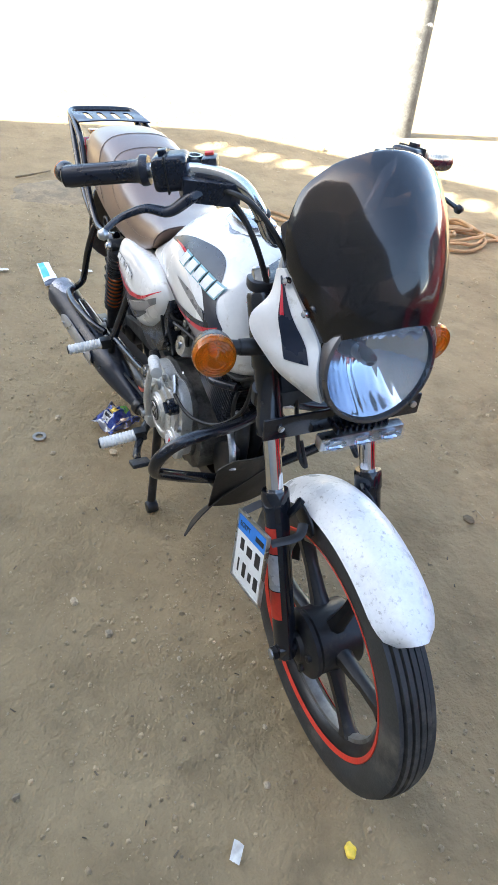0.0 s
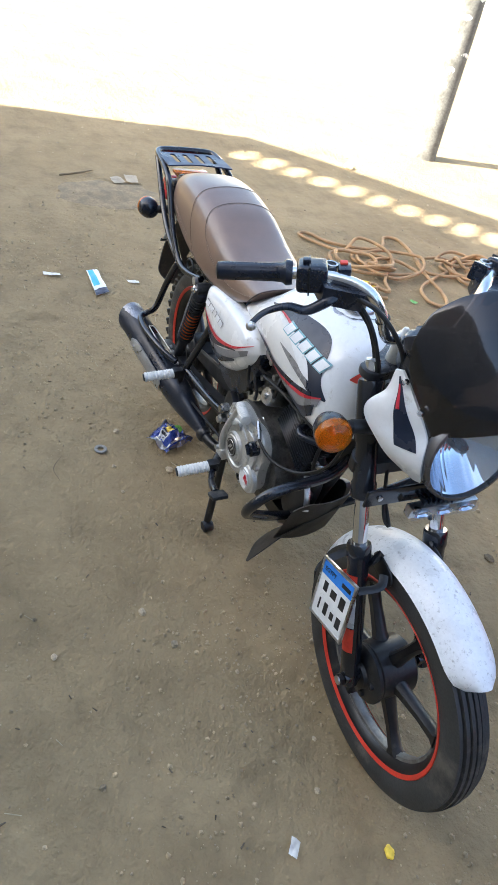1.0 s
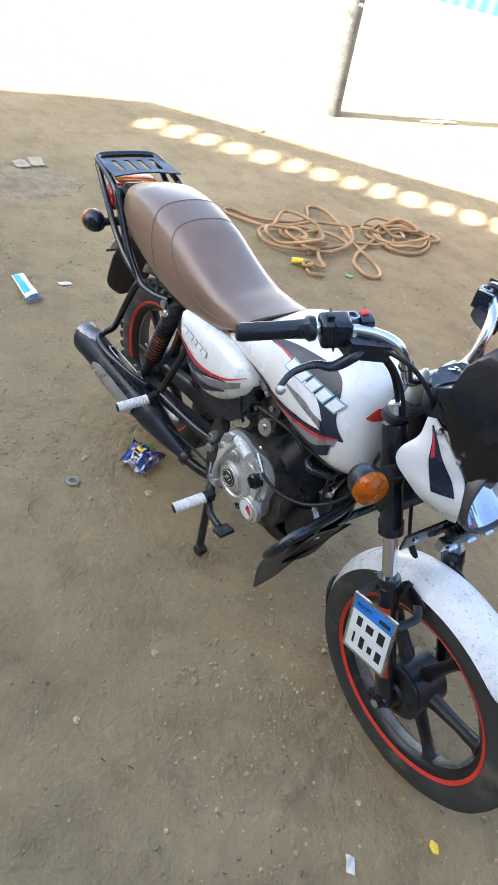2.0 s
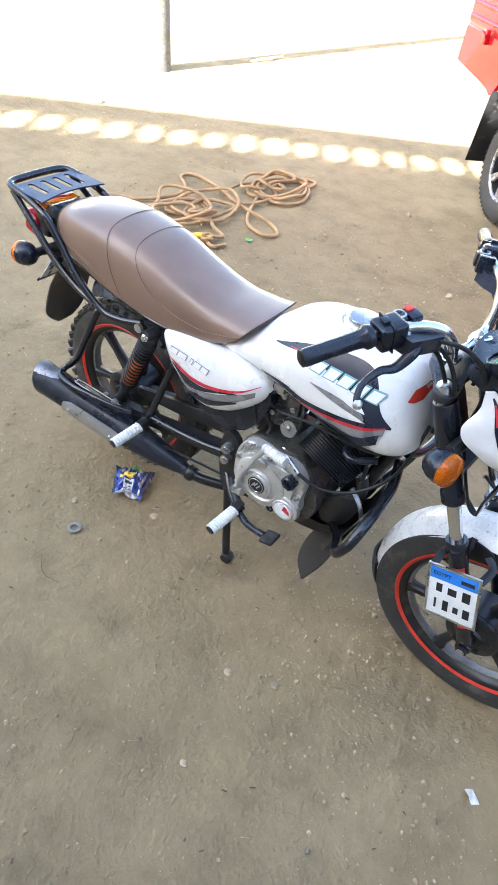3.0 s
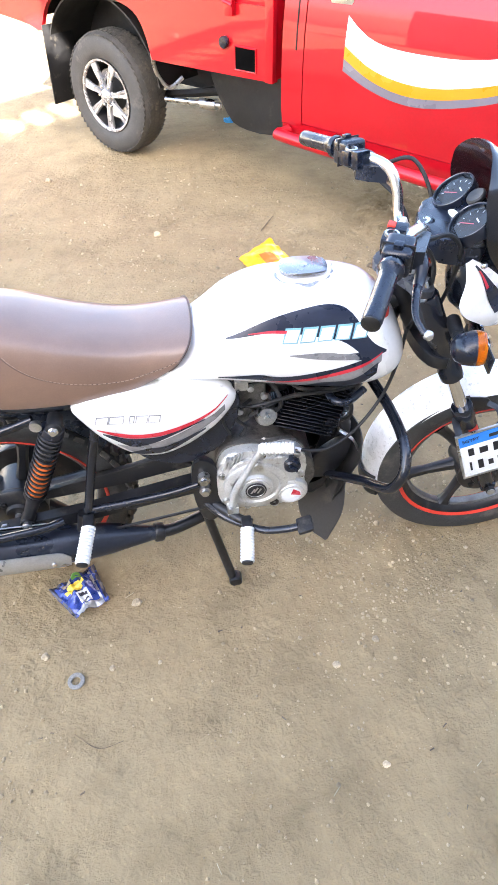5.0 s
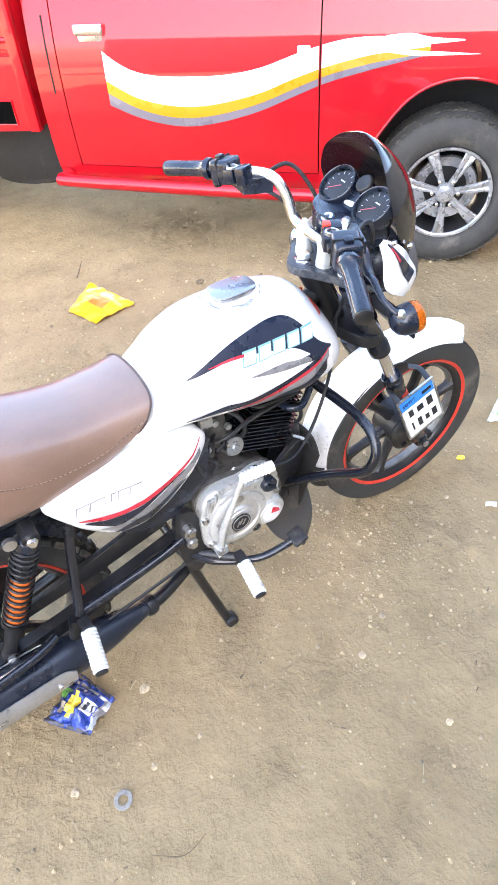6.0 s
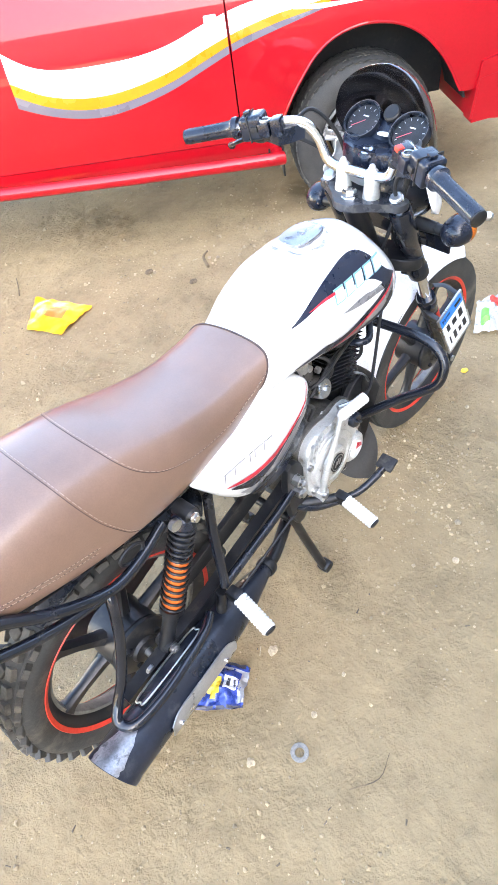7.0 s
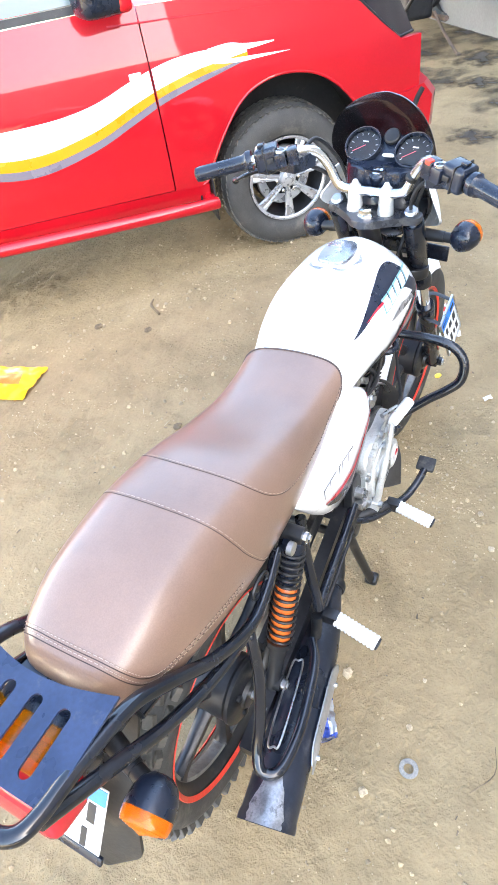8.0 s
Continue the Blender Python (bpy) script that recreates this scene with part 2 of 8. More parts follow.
M["car_glass"] = clear_material("tinted_car_glass", (0.30, 0.36, 0.38), 0.02, 1.45, 0.6)
M["film"] = clear_material("clear_film", (0.85, 0.87, 0.86), 0.25, 1.2, 0.5)


def see_through(m, tint, share):
    """Lets part of the light straight through a thin sheet."""
    t = m.node_tree
    clear, mix = t.nodes.new("ShaderNodeBsdfTransparent"), t.nodes.new("ShaderNodeMixShader")
    clear.inputs["Color"].default_value = (*tint, 1)
    mix.inputs["Fac"].default_value = share
    t.links.new(t.nodes["Principled BSDF"].outputs[0], mix.inputs[1])
    t.links.new(clear.outputs[0], mix.inputs[2])
    t.links.new(mix.outputs[0], t.nodes["Material Output"].inputs["Surface"])


see_through(M["smoke"], (0.52, 0.46, 0.45), 0.30)
# clear lens with a little bluish white sky brightness painted in
M["clear_lens"] = material("hazy_clear_lens", (0.72, 0.80, 0.90), 0.08, 0, 0.05, 20, 200, 0.0, rough_vary=0.03)
see_through(M["clear_lens"], (0.98, 0.99, 1.0), 0.93)


def ground_material():
    m = bpy.data.materials.new("packed_earth")
    m.use_nodes = True
    t = m.node_tree
    b = t.nodes["Principled BSDF"]
    link = t.links.new
    co = t.nodes.new("ShaderNodeTexCoord")

    def noise_node(s, detail=6.0, rough=0.6):
        n = t.nodes.new("ShaderNodeTexNoise")
        n.inputs["Scale"].default_value, n.inputs["Detail"].default_value, n.inputs["Roughness"].default_value = s, detail, rough
        link(co.outputs["Object"], n.inputs["Vector"])
        return n.outputs[0]

    def ramp(src, stops):
        r = t.nodes.new("ShaderNodeValToRGB")
        els = r.color_ramp.elements
        els[0].position, els[0].color = stops[0][0], (*stops[0][1], 1)
        els[1].position, els[1].color = stops[-1][0], (*stops[-1][1], 1)
        for p, c in stops[1:-1]:
            e = els.new(p)
            e.color = (*c, 1)
        link(src, r.inputs[0])
        return r.outputs[0]

    def mix(kind, fac, a, c):
        n = t.nodes.new("ShaderNodeMix")
        n.data_type, n.blend_type = "RGBA", kind
        n.inputs["Factor"].default_value = fac
        link(a, n.inputs["A"])
        link(c, n.inputs["B"])
        return n.outputs["Result"]

    base = ramp(noise_node(1.1, 8, 0.62), [(0.30, (0.252, 0.184, 0.099)), (0.50, (0.290, 0.214, 0.117)), (0.72, (0.332, 0.250, 0.141))])
    mid = ramp(noise_node(6, 8, 0.64), [(0.30, (0.45, 0.44, 0.42)), (0.50, (1.0, 1.0, 1.0)), (0.75, (1.35, 1.35, 1.33))])
    fine = ramp(noise_node(42, 7, 0.72), [(0.28, (0.84, 0.83, 0.82)), (0.5, (1.0, 1.0, 1.0)), (0.75, (1.20, 1.19, 1.17))])
    v = t.nodes.new("ShaderNodeTexVoronoi")
    v.inputs["Scale"].default_value = 46
    link(co.outputs["Object"], v.inputs["Vector"])
    grit = ramp(v.outputs["Distance"], [(0.0, (1.55, 1.5, 1.42)), (0.10, (1.25, 1.24, 1.2)), (0.16, (1, 1, 1))])
    damp = ramp(noise_node(0.55, 5, 0.55), [(0.30, (0.86, 0.855, 0.85)), (0.50, (1, 1, 1)), (0.9, (1, 1, 1))])
    col = mix("MULTIPLY", 0.40, base, mid)
    col = mix("MULTIPLY", 0.32, col, fine)
    col = mix("MULTIPLY", 0.5, col, grit)
    col = mix("MULTIPLY", 0.35, col, damp)
    link(col, b.inputs["Base Color"])
    b.inputs["Roughness"].default_value = 0.9
    b.inputs["Specular IOR Level"].default_value = 0.25
    add = t.nodes.new("ShaderNodeMath")
    add.operation = "MULTIPLY_ADD"
    link(noise_node(24, 6, 0.66), add.inputs[0])
    add.inputs[1].default_value = 5.0
    link(noise_node(70, 3, 0.6), add.inputs[2])
    bp = t.nodes.new("ShaderNodeBump")
    bp.inputs["Distance"].default_value = 0.0065
    # trodden smooth in places, crumbly in others
    worn = t.nodes.new("ShaderNodeMapRange")
    worn.inputs["From Min"].default_value, worn.inputs["From Max"].default_value = 0.42, 0.66
    worn.inputs["To Min"].default_value, worn.inputs["To Max"].default_value = 0.50, 1.0
    link(noise_node(2.4, 4, 0.6), worn.inputs["Value"])
    link(worn.outputs[0], bp.inputs["Strength"])
    link(add.outputs[0], bp.inputs["Height"])
    link(bp.outputs[0], b.inputs["Normal"])
    return m


M["ground"] = ground_material()


# ---- mesh helpers ----
def part(name, bm, mat, parent=None, label="", m=None, smooth=38, recalc=True):
    """Links a bmesh as one mesh object under a thing or under a part."""
    if m is not None:
        bm.transform(m)
    if recalc:
        bmesh.ops.recalc_face_normals(bm, faces=bm.faces[:])
    me = bpy.data.meshes.new(name)
    bm.to_mesh(me)
    bm.free()
    me.materials.append(M[mat] if isinstance(mat, str) else mat)
    if smooth:
        me.polygons.foreach_set("use_smooth", [True] * len(me.polygons))
        me.set_sharp_from_angle(angle=radians(smooth))
    ob = new(name, me)
    if parent is not None:
        ob.parent = parent
    if label:
        ob["label"] = label
    return ob


def thing(name, label, category, m=None, group="", kind=""):
    ob = new(name)
    ob.empty_display_size = 0.1
    if m is not None:
        ob.matrix_world = m
    return tagged(ob, label, category, group, kind)


def ring_faces(bm, a, b, closed=True):
    n = len(a)
    for i in range(n if closed else n - 1):
        j = (i + 1) % n
        bm.faces.new((a[i], a[j], b[j], b[i]))


def loft(bm, rings, cap=True, closed=True, loop=False):
    """Skins a row of rings with equal numbers of points."""
    vs = [[bm.verts.new(p) for p in r] for r in rings]
    for a, b in zip(vs, vs[1:]):
        ring_faces(bm, a, b, closed)
    if loop:
        ring_faces(bm, vs[-1], vs[0], closed)
    elif cap and closed:
        bm.faces.new(vs[0])
        bm.faces.new(vs[-1])
    return bm


def spline(pts, steps=8, closed=False):
    """Points along a Catmull-Rom curve."""
    p = [Vector(q) for q in pts]
    n = len(p)
    out = []
    for i in range(n if closed else n - 1):
        if closed:
            a, b, c, d = p[(i - 1) % n], p[i], p[(i + 1) % n], p[(i + 2) % n]
        else:
            b, c = p[i], p[i + 1]
            a = p[i - 1] if i else b * 2 - c
            d = p[i + 2] if i + 2 < n else c * 2 - b
        for k in range(steps):
            t = k / steps
            out.append(0.5 * ((2 * b) + (c - a) * t + (2 * a - 5 * b + 4 * c - d) * t * t + (3 * b - a - 3 * c + d) * t ** 3))
    if not closed:
        out.append(p[-1])
    return out


def tube(bm, pts, r, n=10, steps=7, closed=False, flat=1.0):
    """A round bar along a smooth curve; r: one radius, or one for each given point."""
    path = spline(pts, steps, closed) if steps > 1 else [Vector(q) for q in pts]
    radii = [r] * len(path) if not isinstance(r, (list, tuple)) else [float(np.interp(i / max(len(path) - 1, 1), np.linspace(0, 1, len(r)), r)) for i in range(len(path))]
    rings = []
    up = None
    for i, p in enumerate(path):
        a = path[i - 1] if i or closed else p
        b = path[(i + 1) % len(path)] if i + 1 < len(path) or closed else p
        d = (b - a).normalized()
        if up is None:
            up = Vector((0, 0, 1)) if abs(d.z) < 0.9 else Vector((1, 0, 0))
        up = (up - d * up.dot(d)).normalized()
        side = d.cross(up)
        rings.append([p + (side * math.cos(k * math.tau / n) + up * math.sin(k * math.tau / n) * flat) * radii[i] for k in range(n)])
    return loft(bm, rings, cap=not closed, loop=closed)


def lathe(bm, prof, n=32, m=None, closed=False, caps=True):
    """Turns a profile of (radius, along) round the y axis, then moves it by m."""
    rings = []
    for k in range(n):
        a = k * math.tau / n
        ring = [Vector((r * math.cos(a), y, r * math.sin(a))) for r, y in prof]
        rings.append([m @ p for p in ring] if m is not None else ring)
    vs = [[bm.verts.new(p) for p in r] for r in rings]
    for k in range(n):
        ring_faces(bm, vs[k], vs[(k + 1) % n], closed)
    if not closed and caps:
        for e in (0, -1):
            if prof[e][0] > 1e-5:
                bm.faces.new([v[e] for v in vs])
    bmesh.ops.remove_doubles(bm, verts=bm.verts[:], dist=1e-6)
    return bm


def box(bm, c, size, bevel=0.003, m=None, seg=2):
    """A bevelled block."""
    r = bmesh.ops.create_cube(bm, size=1.0)
    vs = r["verts"]
    for v in vs:
        v.co = Vector((v.co.x * size[0], v.co.y * size[1], v.co.z * size[2]))
    if bevel:
        es = {e for v in vs for e in v.link_edges}
        g = bmesh.ops.bevel(bm, geom=list(es), offset=min(bevel, min(size) * 0.45), segments=seg, affect="EDGES", profile=0.6)
        vs = list({v for f in g["faces"] for v in f.verts} | {v for v in vs if v.is_valid})
    t = Matrix.Translation(c) @ m if m is not None else Matrix.Translation(c)
    for v in vs:
        v.co = t @ v.co
    return bm


def prism(bm, outline, y0, y1, bevel=0.0, seg=2, m=None, plane="xz"):
    """A slab with a given outline, between two levels across it."""
    def at(p, q):
        v = Vector((p[0], q, p[1])) if plane == "xz" else Vector((p[0], p[1], q))
        return m @ v if m is not None else v
    a = [bm.verts.new(at(p, y0)) for p in outline]
    b = [bm.verts.new(at(p, y1)) for p in outline]
    fs = [bm.faces.new(a), bm.faces.new(b)]
    ring_faces(bm, a, b)
    if bevel:
        es = list({e for f in fs for e in f.edges})
        bmesh.ops.bevel(bm, geom=es, offset=bevel, segments=seg, affect="EDGES", profile=0.6)
    return bm


def rounded(outline, steps=5):
    return [(p.x, p.y) for p in spline([(a, b, 0) for a, b in outline], steps, True)]


def sheet(bm, fn, nu, nv):
    """A grid of points fn(u, v)."""
    vs = [[bm.verts.new(fn(i / nu, j / nv)) for j in range(nv + 1)] for i in range(nu + 1)]
    for a, b in zip(vs, vs[1:]):
        ring_faces(bm, a, b, False)
    return bm


def slab(bm, fn, nu, nv, thick):
    """A curved sheet of that thickness; fn(u, v) gives its outer side, thick a vector inwards."""
    t = Vector(thick)
    a = [[bm.verts.new(Vector(fn(i / nu, j / nv))) for j in range(nv + 1)] for i in range(nu + 1)]
    b = [[bm.verts.new(v.co + t) for v in r] for r in a]
    for s in (a, b):
        for p, q in zip(s, s[1:]):
            ring_faces(bm, p, q, False)
    rim_a = a[0] + [r[-1] for r in a[1:]] + a[-1][-2::-1] + [r[0] for r in a[-2:0:-1]]
    rim_b = b[0] + [r[-1] for r in b[1:]] + b[-1][-2::-1] + [r[0] for r in b[-2:0:-1]]
    ring_faces(bm, rim_a, rim_b)
    return bm


def curve(table):
    xs, ys = zip(*table)

    def f(x):
        return float(np.interp(x, xs, ys))
    return f


def smooth_curve(table):
    """A monotone-enough smooth curve through a table."""
    pts = spline([(x, y, 0) for x, y in table], 8)
    return curve(sorted((p.x, p.y) for p in pts))


def B():
    return bmesh.new()


def mirror_copy(ob, parent):
    """The same part on the other side of its thing, as a mesh of its own."""
    me = ob.data.copy()
    me.transform(Matrix.Diagonal((1, -1, 1, 1)))
    me.flip_normals()
    o = new(ob.name.split(".")[0], me)
    o.parent = parent
    if "label" in ob:
        o["label"] = ob["label"]
    for c in ob.children:
        mirror_copy(c, o)
    return o


# ---- the ground and the added shading walls ----
def axis_steps(lo, hi, fine, far):
    inner = list(np.arange(lo, hi + 1e-6, fine))
    outer = [fine * 1.5 ** k for k in range(1, 40) if fine * 1.5 ** k < far]
    return [lo - o for o in reversed(outer)] + inner + [hi + o for o in outer]


def ground_height(x, y):
    n = noise.fractal(Vector((x * 1.1, y * 1.1, 0.3)), 0.9, 2.0, 5) * 0.006
    rough = 0.45 + 2.6 * max(0.0, noise.noise(Vector((x * 2.1, y * 2.1, 7.0))) + 0.5 * noise.noise(Vector((x * 6, y * 6, 3.0))) + 0.02)
    n += (noise.noise(Vector((x * 9, y * 9, 2.0))) * 0.0042 + noise.noise(Vector((x * 21, y * 21, 5.0))) * 0.0036) * rough
    n += max(0.0, noise.noise(Vector((x * 34, y * 34, 9.0))) - 0.22) * 0.012 * rough
    return n - 0.004


def build_ground():
    xs, ys = axis_steps(-1.9, 2.6, 0.0135, 160), axis_steps(-1.3, 2.4, 0.0135, 160)
    bm = B()
    rows = [[bm.verts.new((x, y, ground_height(x, y) if abs(x) < 9 and abs(y) < 9 else -0.004)) for y in ys] for x in xs]
    for a, b in zip(rows, rows[1:]):
        ring_faces(bm, a, b, False)
    g = part("ground", bm, "ground", smooth=180)
    tagged(g, "dry packed brown earth with grit and small stones", "ground", kind="structure")


build_ground()

# a tall wall added to shade the yard; its row of openings shapes the light ovals
WALL_H = 9.0
ALONG, ACROSS = Vector((0.752, 0.66)), Vector((-0.66, 0.752))
PER_M = -(SUN_DIR.x * ACROSS.x + SUN_DIR.y * ACROSS.y) / SUN_DIR.z
PER_A = -(SUN_DIR.x * ALONG.x + SUN_DIR.y * ALONG.y) / SUN_DIR.z
WALL_C = 4.06 - PER_M * WALL_H


def wall_at(a, c, back=0.0):
    """The point of the wall whose shadow falls at a along and c across its edge."""
    z = (c - WALL_C) / PER_M
    p = ALONG * (a - PER_A * z) + ACROSS * (WALL_C - back)
    return p.x, p.y, z


def build_wall():
    bm = B()
    holes, pitch = 18, 0.250
    first = -1.50
    last = first + holes * pitch

    def slab_of(pts):
        a = [bm.verts.new(wall_at(*p)) for p in pts]
        b = [bm.verts.new(wall_at(*p, 0.04)) for p in pts]
        bm.faces.new(a)
        bm.faces.new(b)
        ring_faces(bm, a, b)

    def cast(run, z):
        return run + PER_A * z, WALL_C + PER_M * z

    z_low, z_high = (3.26 - WALL_C) / PER_M, (3.74 - WALL_C) / PER_M
    # the top slopes down to let skylight reach the bike's front
    slab_of([cast(*q) for q in ((-11, -0.3), (34, -0.3), (34, 2.0), (5.2, 2.0), (4.2, 2.25), (3.0, 2.8), (1.8, 3.7), (0.9, 4.9), (0.1, 6.1), (-0.8, 7.2), (-1.5, z_low), (-11, z_low))])
    slab_of([cast(*q) for q in ((-11, z_high), (-1.5, z_high), (-1.5, WALL_H), (-11, WALL_H))])
    slab_of([(last, 3.26), cast(-1.5, z_low), cast(-1.5, z_high), (last, 3.74)])
    slab_of([cast(-11, z_low), (first, 3.26), (first, 3.74), cast(-11, z_high)])
    for k in range(holes):
        ca, cc, ra, rc = first + (k + 0.5) * pitch, 3.5, 0.094 + 0.012 * math.sin(k * 2.3), 0.205 + 0.018 * math.sin(k * 1.7)
        inner, outer = [], []
        for i in range(16):
            t = math.tau * (i + 0.5) / 16
            sx, sy = math.cos(t), math.sin(t)
            inner.append((ca + ra * sx + 0.10 * rc * sy, cc + rc * sy))
            q = 1 / max(abs(sx), abs(sy))
            outer.append((ca + pitch / 2 * sx * q, cc + 0.24 * sy * q))
        rows = [[bm.verts.new(wall_at(*p, back)) for p in pts] for pts, back in ((outer, 0), (inner, 0), (inner, 0.04), (outer, 0.04))]
        for r1, r2 in zip(rows, rows[1:]):
            ring_faces(bm, r1, r2)
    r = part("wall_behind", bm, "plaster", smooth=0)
    tagged(r, "tall grey wall added to cast the yard's shade, its top openings shaping the light ovals", "wall", kind="structure")


build_wall()

def build_shading_roof():
    """An unseen lean-to roof on the low end of the wall, added to shade the clutter."""
    roof = thing("roof_workshop", "low dark sheet roof, unseen, added to shade the ground beyond the truck", "roof", None, "", "structure")

    def at(run, out, z):
        q = ALONG * run + ACROSS * (WALL_C + out)
        return Vector((q.x, q.y, z))
    part("sheeting", slab(B(), lambda u, v: at(5.2 + 8 * u, -0.1 + 3.3 * v, 2.10 + 0.15 * v + 0.014 * math.sin(u * 330)), 200, 4, (0, 0, -0.004)), "underbody", roof)
    for k in range(7):
        run = 5.3 + 1.3 * k
        part("rafter", loft(B(), [[at(run + o, out, z + h) for o, h in ((0, 0), (0.07, 0), (0.07, 0.09), (0, 0.09))] for out, z in ((-0.1, 1.990), (3.1, 2.135))]), "underbody", roof)


build_shading_roof()

# a white wall added beyond the sunlight, in place of the blown-out glare
far_wall = part("wall_far", box(B(), (-12, 42, 4.5), (170, 0.4, 9.0), 0.02), "whitewash")
tagged(far_wall, "long plain white wall added far off to stand for the glaring background", "wall", kind="structure")

# a wall added out of view, opposite the truck's flank
side_wall = part("wall_side", loft(B(), [[(x, y, z) for x, y in ((-12.5, -3.5), (-5.0, -17.0), (-5.25, -17.15), (-12.75, -3.65))] for z in (-0.1, 3.2)]), "concrete", smooth=0)
tagged(side_wall, "low concrete wall added out of view, opposite the truck's flank", "wall", kind="structure")


# ---- the motorcycle ----
bike = thing("motorcycle", "white and black motorcycle with brown seat on its centre stand", "motorcycle", pose(0, 0.004, 0, 0, 0, 0))
STEER = 6.5
HEAD = Vector((0.925, 0, 0.925))
RAKE = Vector((-0.446, 0, 0.895))
ST = Matrix.Translation(HEAD) @ Matrix.Rotation(radians(-STEER), 4, RAKE) @ Matrix.Translation(-HEAD)
STB = Matrix.Translation(HEAD) @ Matrix.Rotation(radians(-3.5), 4, RAKE) @ Matrix.Translation(-HEAD)
SHL = Matrix.Translation((0.036, 0.027, -0.006)) @ ST
HLM = Matrix.Translation((0.004, 0.021, 0.018)) @ ST
REAR_AXLE = Vector((0.025, 0, 0.318))
FRONT_AXLE = Vector((1.279, 0, 0.293))
FENDER_C = Vector((1.286, 0, 0.293))


def wheel(name, centre, radius, width, tread, m=None):
    """A cast wheel with tyre, red rim stripes, six spokes and a drum hub."""
    c = Matrix.Translation(centre)
    w = width / 2
    root = new(name)
    root.parent = bike
    rim_r = 0.218
    if tread == "ribbed":
        prof = [(rim_r - 0.004, -w * 0.62), (rim_r + 0.012, -w * 0.86), (rim_r + 0.035, -w), (radius - 0.022, -w * 0.97)]
        for i, y in enumerate(np.linspace(-0.80, 0.80, 6)):
            dr = radius - 0.012 * (y * y) - 0.002
            prof += [(dr - 0.003, w * (y - 0.125)), (dr, w * (y - 0.105)), (dr, w * (y + 0.105)), (dr - 0.003, w * (y + 0.125)), (dr - 0.0045, w * (y + 0.135)), (dr - 0.0045, w * (y + 0.185))]
        prof = prof[:-2] + [(radius - 0.022, w * 0.97), (rim_r + 0.035, w), (rim_r + 0.012, w * 0.86), (rim_r - 0.004, w * 0.62)]
    else:
        prof = [(rim_r - 0.004, -w * 0.62), (rim_r + 0.012, -w * 0.86), (rim_r + 0.04, -w), (radius - 0.030, -w * 0.95), (radius - 0.012, -w * 0.62), (radius - 0.008, 0),
                (radius - 0.012, w * 0.62), (radius - 0.030, w * 0.95), (rim_r + 0.04, w), (rim_r + 0.012, w * 0.86), (rim_r - 0.004, w * 0.62)]
    part("tyre", lathe(B(), prof, 96, c, True), "tyre", root, "black ribbed tyre" if tread == "ribbed" else "black block-tread tyre", m)
    if tread == "blocks":
        bm = B()
        n = 46
        for k in range(n):
            for row, (y, rr, tilt, ln) in enumerate(((-0.80, radius - 0.020, 0.75, 0.040), (-0.28, radius - 0.0075, 0.1, 0.036), (0.28, radius - 0.0075, -0.1, 0.036), (0.80, radius - 0.020, -0.75, 0.040))):
                a = math.tau * (k + (0.5 if row in (1, 2) else 0) + (0.25 if row > 1 else 0)) / n
                t = c @ Matrix.Rotation(-a, 4, "Y") @ Matrix.Translation((rr, y * w, 0)) @ Matrix.Rotation(tilt, 4, "Z") @ Matrix.Rotation(0.3 * (1 if row % 2 else -1), 4, "X")
                box(bm, (0, 0, 0), (0.013, 0.022, ln * 0.66), 0.0015, t, 1)
        tagged(part("tread_block", bm, "tread_dust", root, "", m), kind="stuff")
    bm = B()
    lathe(bm, [(rim_r - 0.015, -w * 0.42), (rim_r - 0.004, -w * 0.66), (rim_r + 0.004, -w * 0.74), (rim_r + 0.004, -w * 0.60), (rim_r - 0.016, -w * 0.30), (rim_r - 0.018, w * 0.30),
               (rim_r + 0.004, w * 0.60), (rim_r + 0.004, w * 0.74), (rim_r - 0.004, w * 0.66), (rim_r - 0.015, w * 0.42), (rim_r - 0.022, 0.0)], 72, c, True)
    part("rim", bm, "dusty_black", root, "black cast rim", m)
    part("rim_well", lathe(B(), [(rim_r - 0.012, -w * 0.36), (rim_r - 0.0235, -w * 0.28), (rim_r - 0.0265, 0.0), (rim_r - 0.0235, w * 0.28), (rim_r - 0.012, w * 0.36)], 72, c, True), "rim_grey", root, "dusty grey rim well", m)
    for s in (-1, 1):
        bm = lathe(B(), [(rim_r + 0.0005, s * w * 0.77), (rim_r + 0.0035, s * (w * 0.82)), (rim_r + 0.0095, s * (w * 0.90)), (rim_r + 0.011, s * (w * 0.865)), (rim_r + 0.004, s * w * 0.74)], 96, c, True)
        part("rim_stripe", bm, "stripe_red", root, "orange-red rim stripe", m)
    for k in range(6):
        a = math.tau * (k + 0.25) / 6
        t = c @ Matrix.Rotation(-a, 4, "Y")
        bm = B()
        rings = []
        for r, ty, tz in ((0.045, 0.020, 0.021), (0.08, 0.015, 0.0155), (0.14, 0.0125, 0.0125), (0.185, 0.014, 0.015), (0.199, 0.017, 0.026)):
            rings.append([t @ Vector((r, sy * ty, sz * tz)) for sy, sz in ((-1, -0.55), (-1, 0.55), (-0.4, 1), (0.4, 1), (1, 0.55), (1, -0.55), (0.4, -1), (-0.4, -1))])
        part("spoke", loft(bm, rings), "dusty_black", root, "", m)
    hub_r, hub_w = (0.066, 0.050) if tread == "ribbed" else (0.070, 0.052)
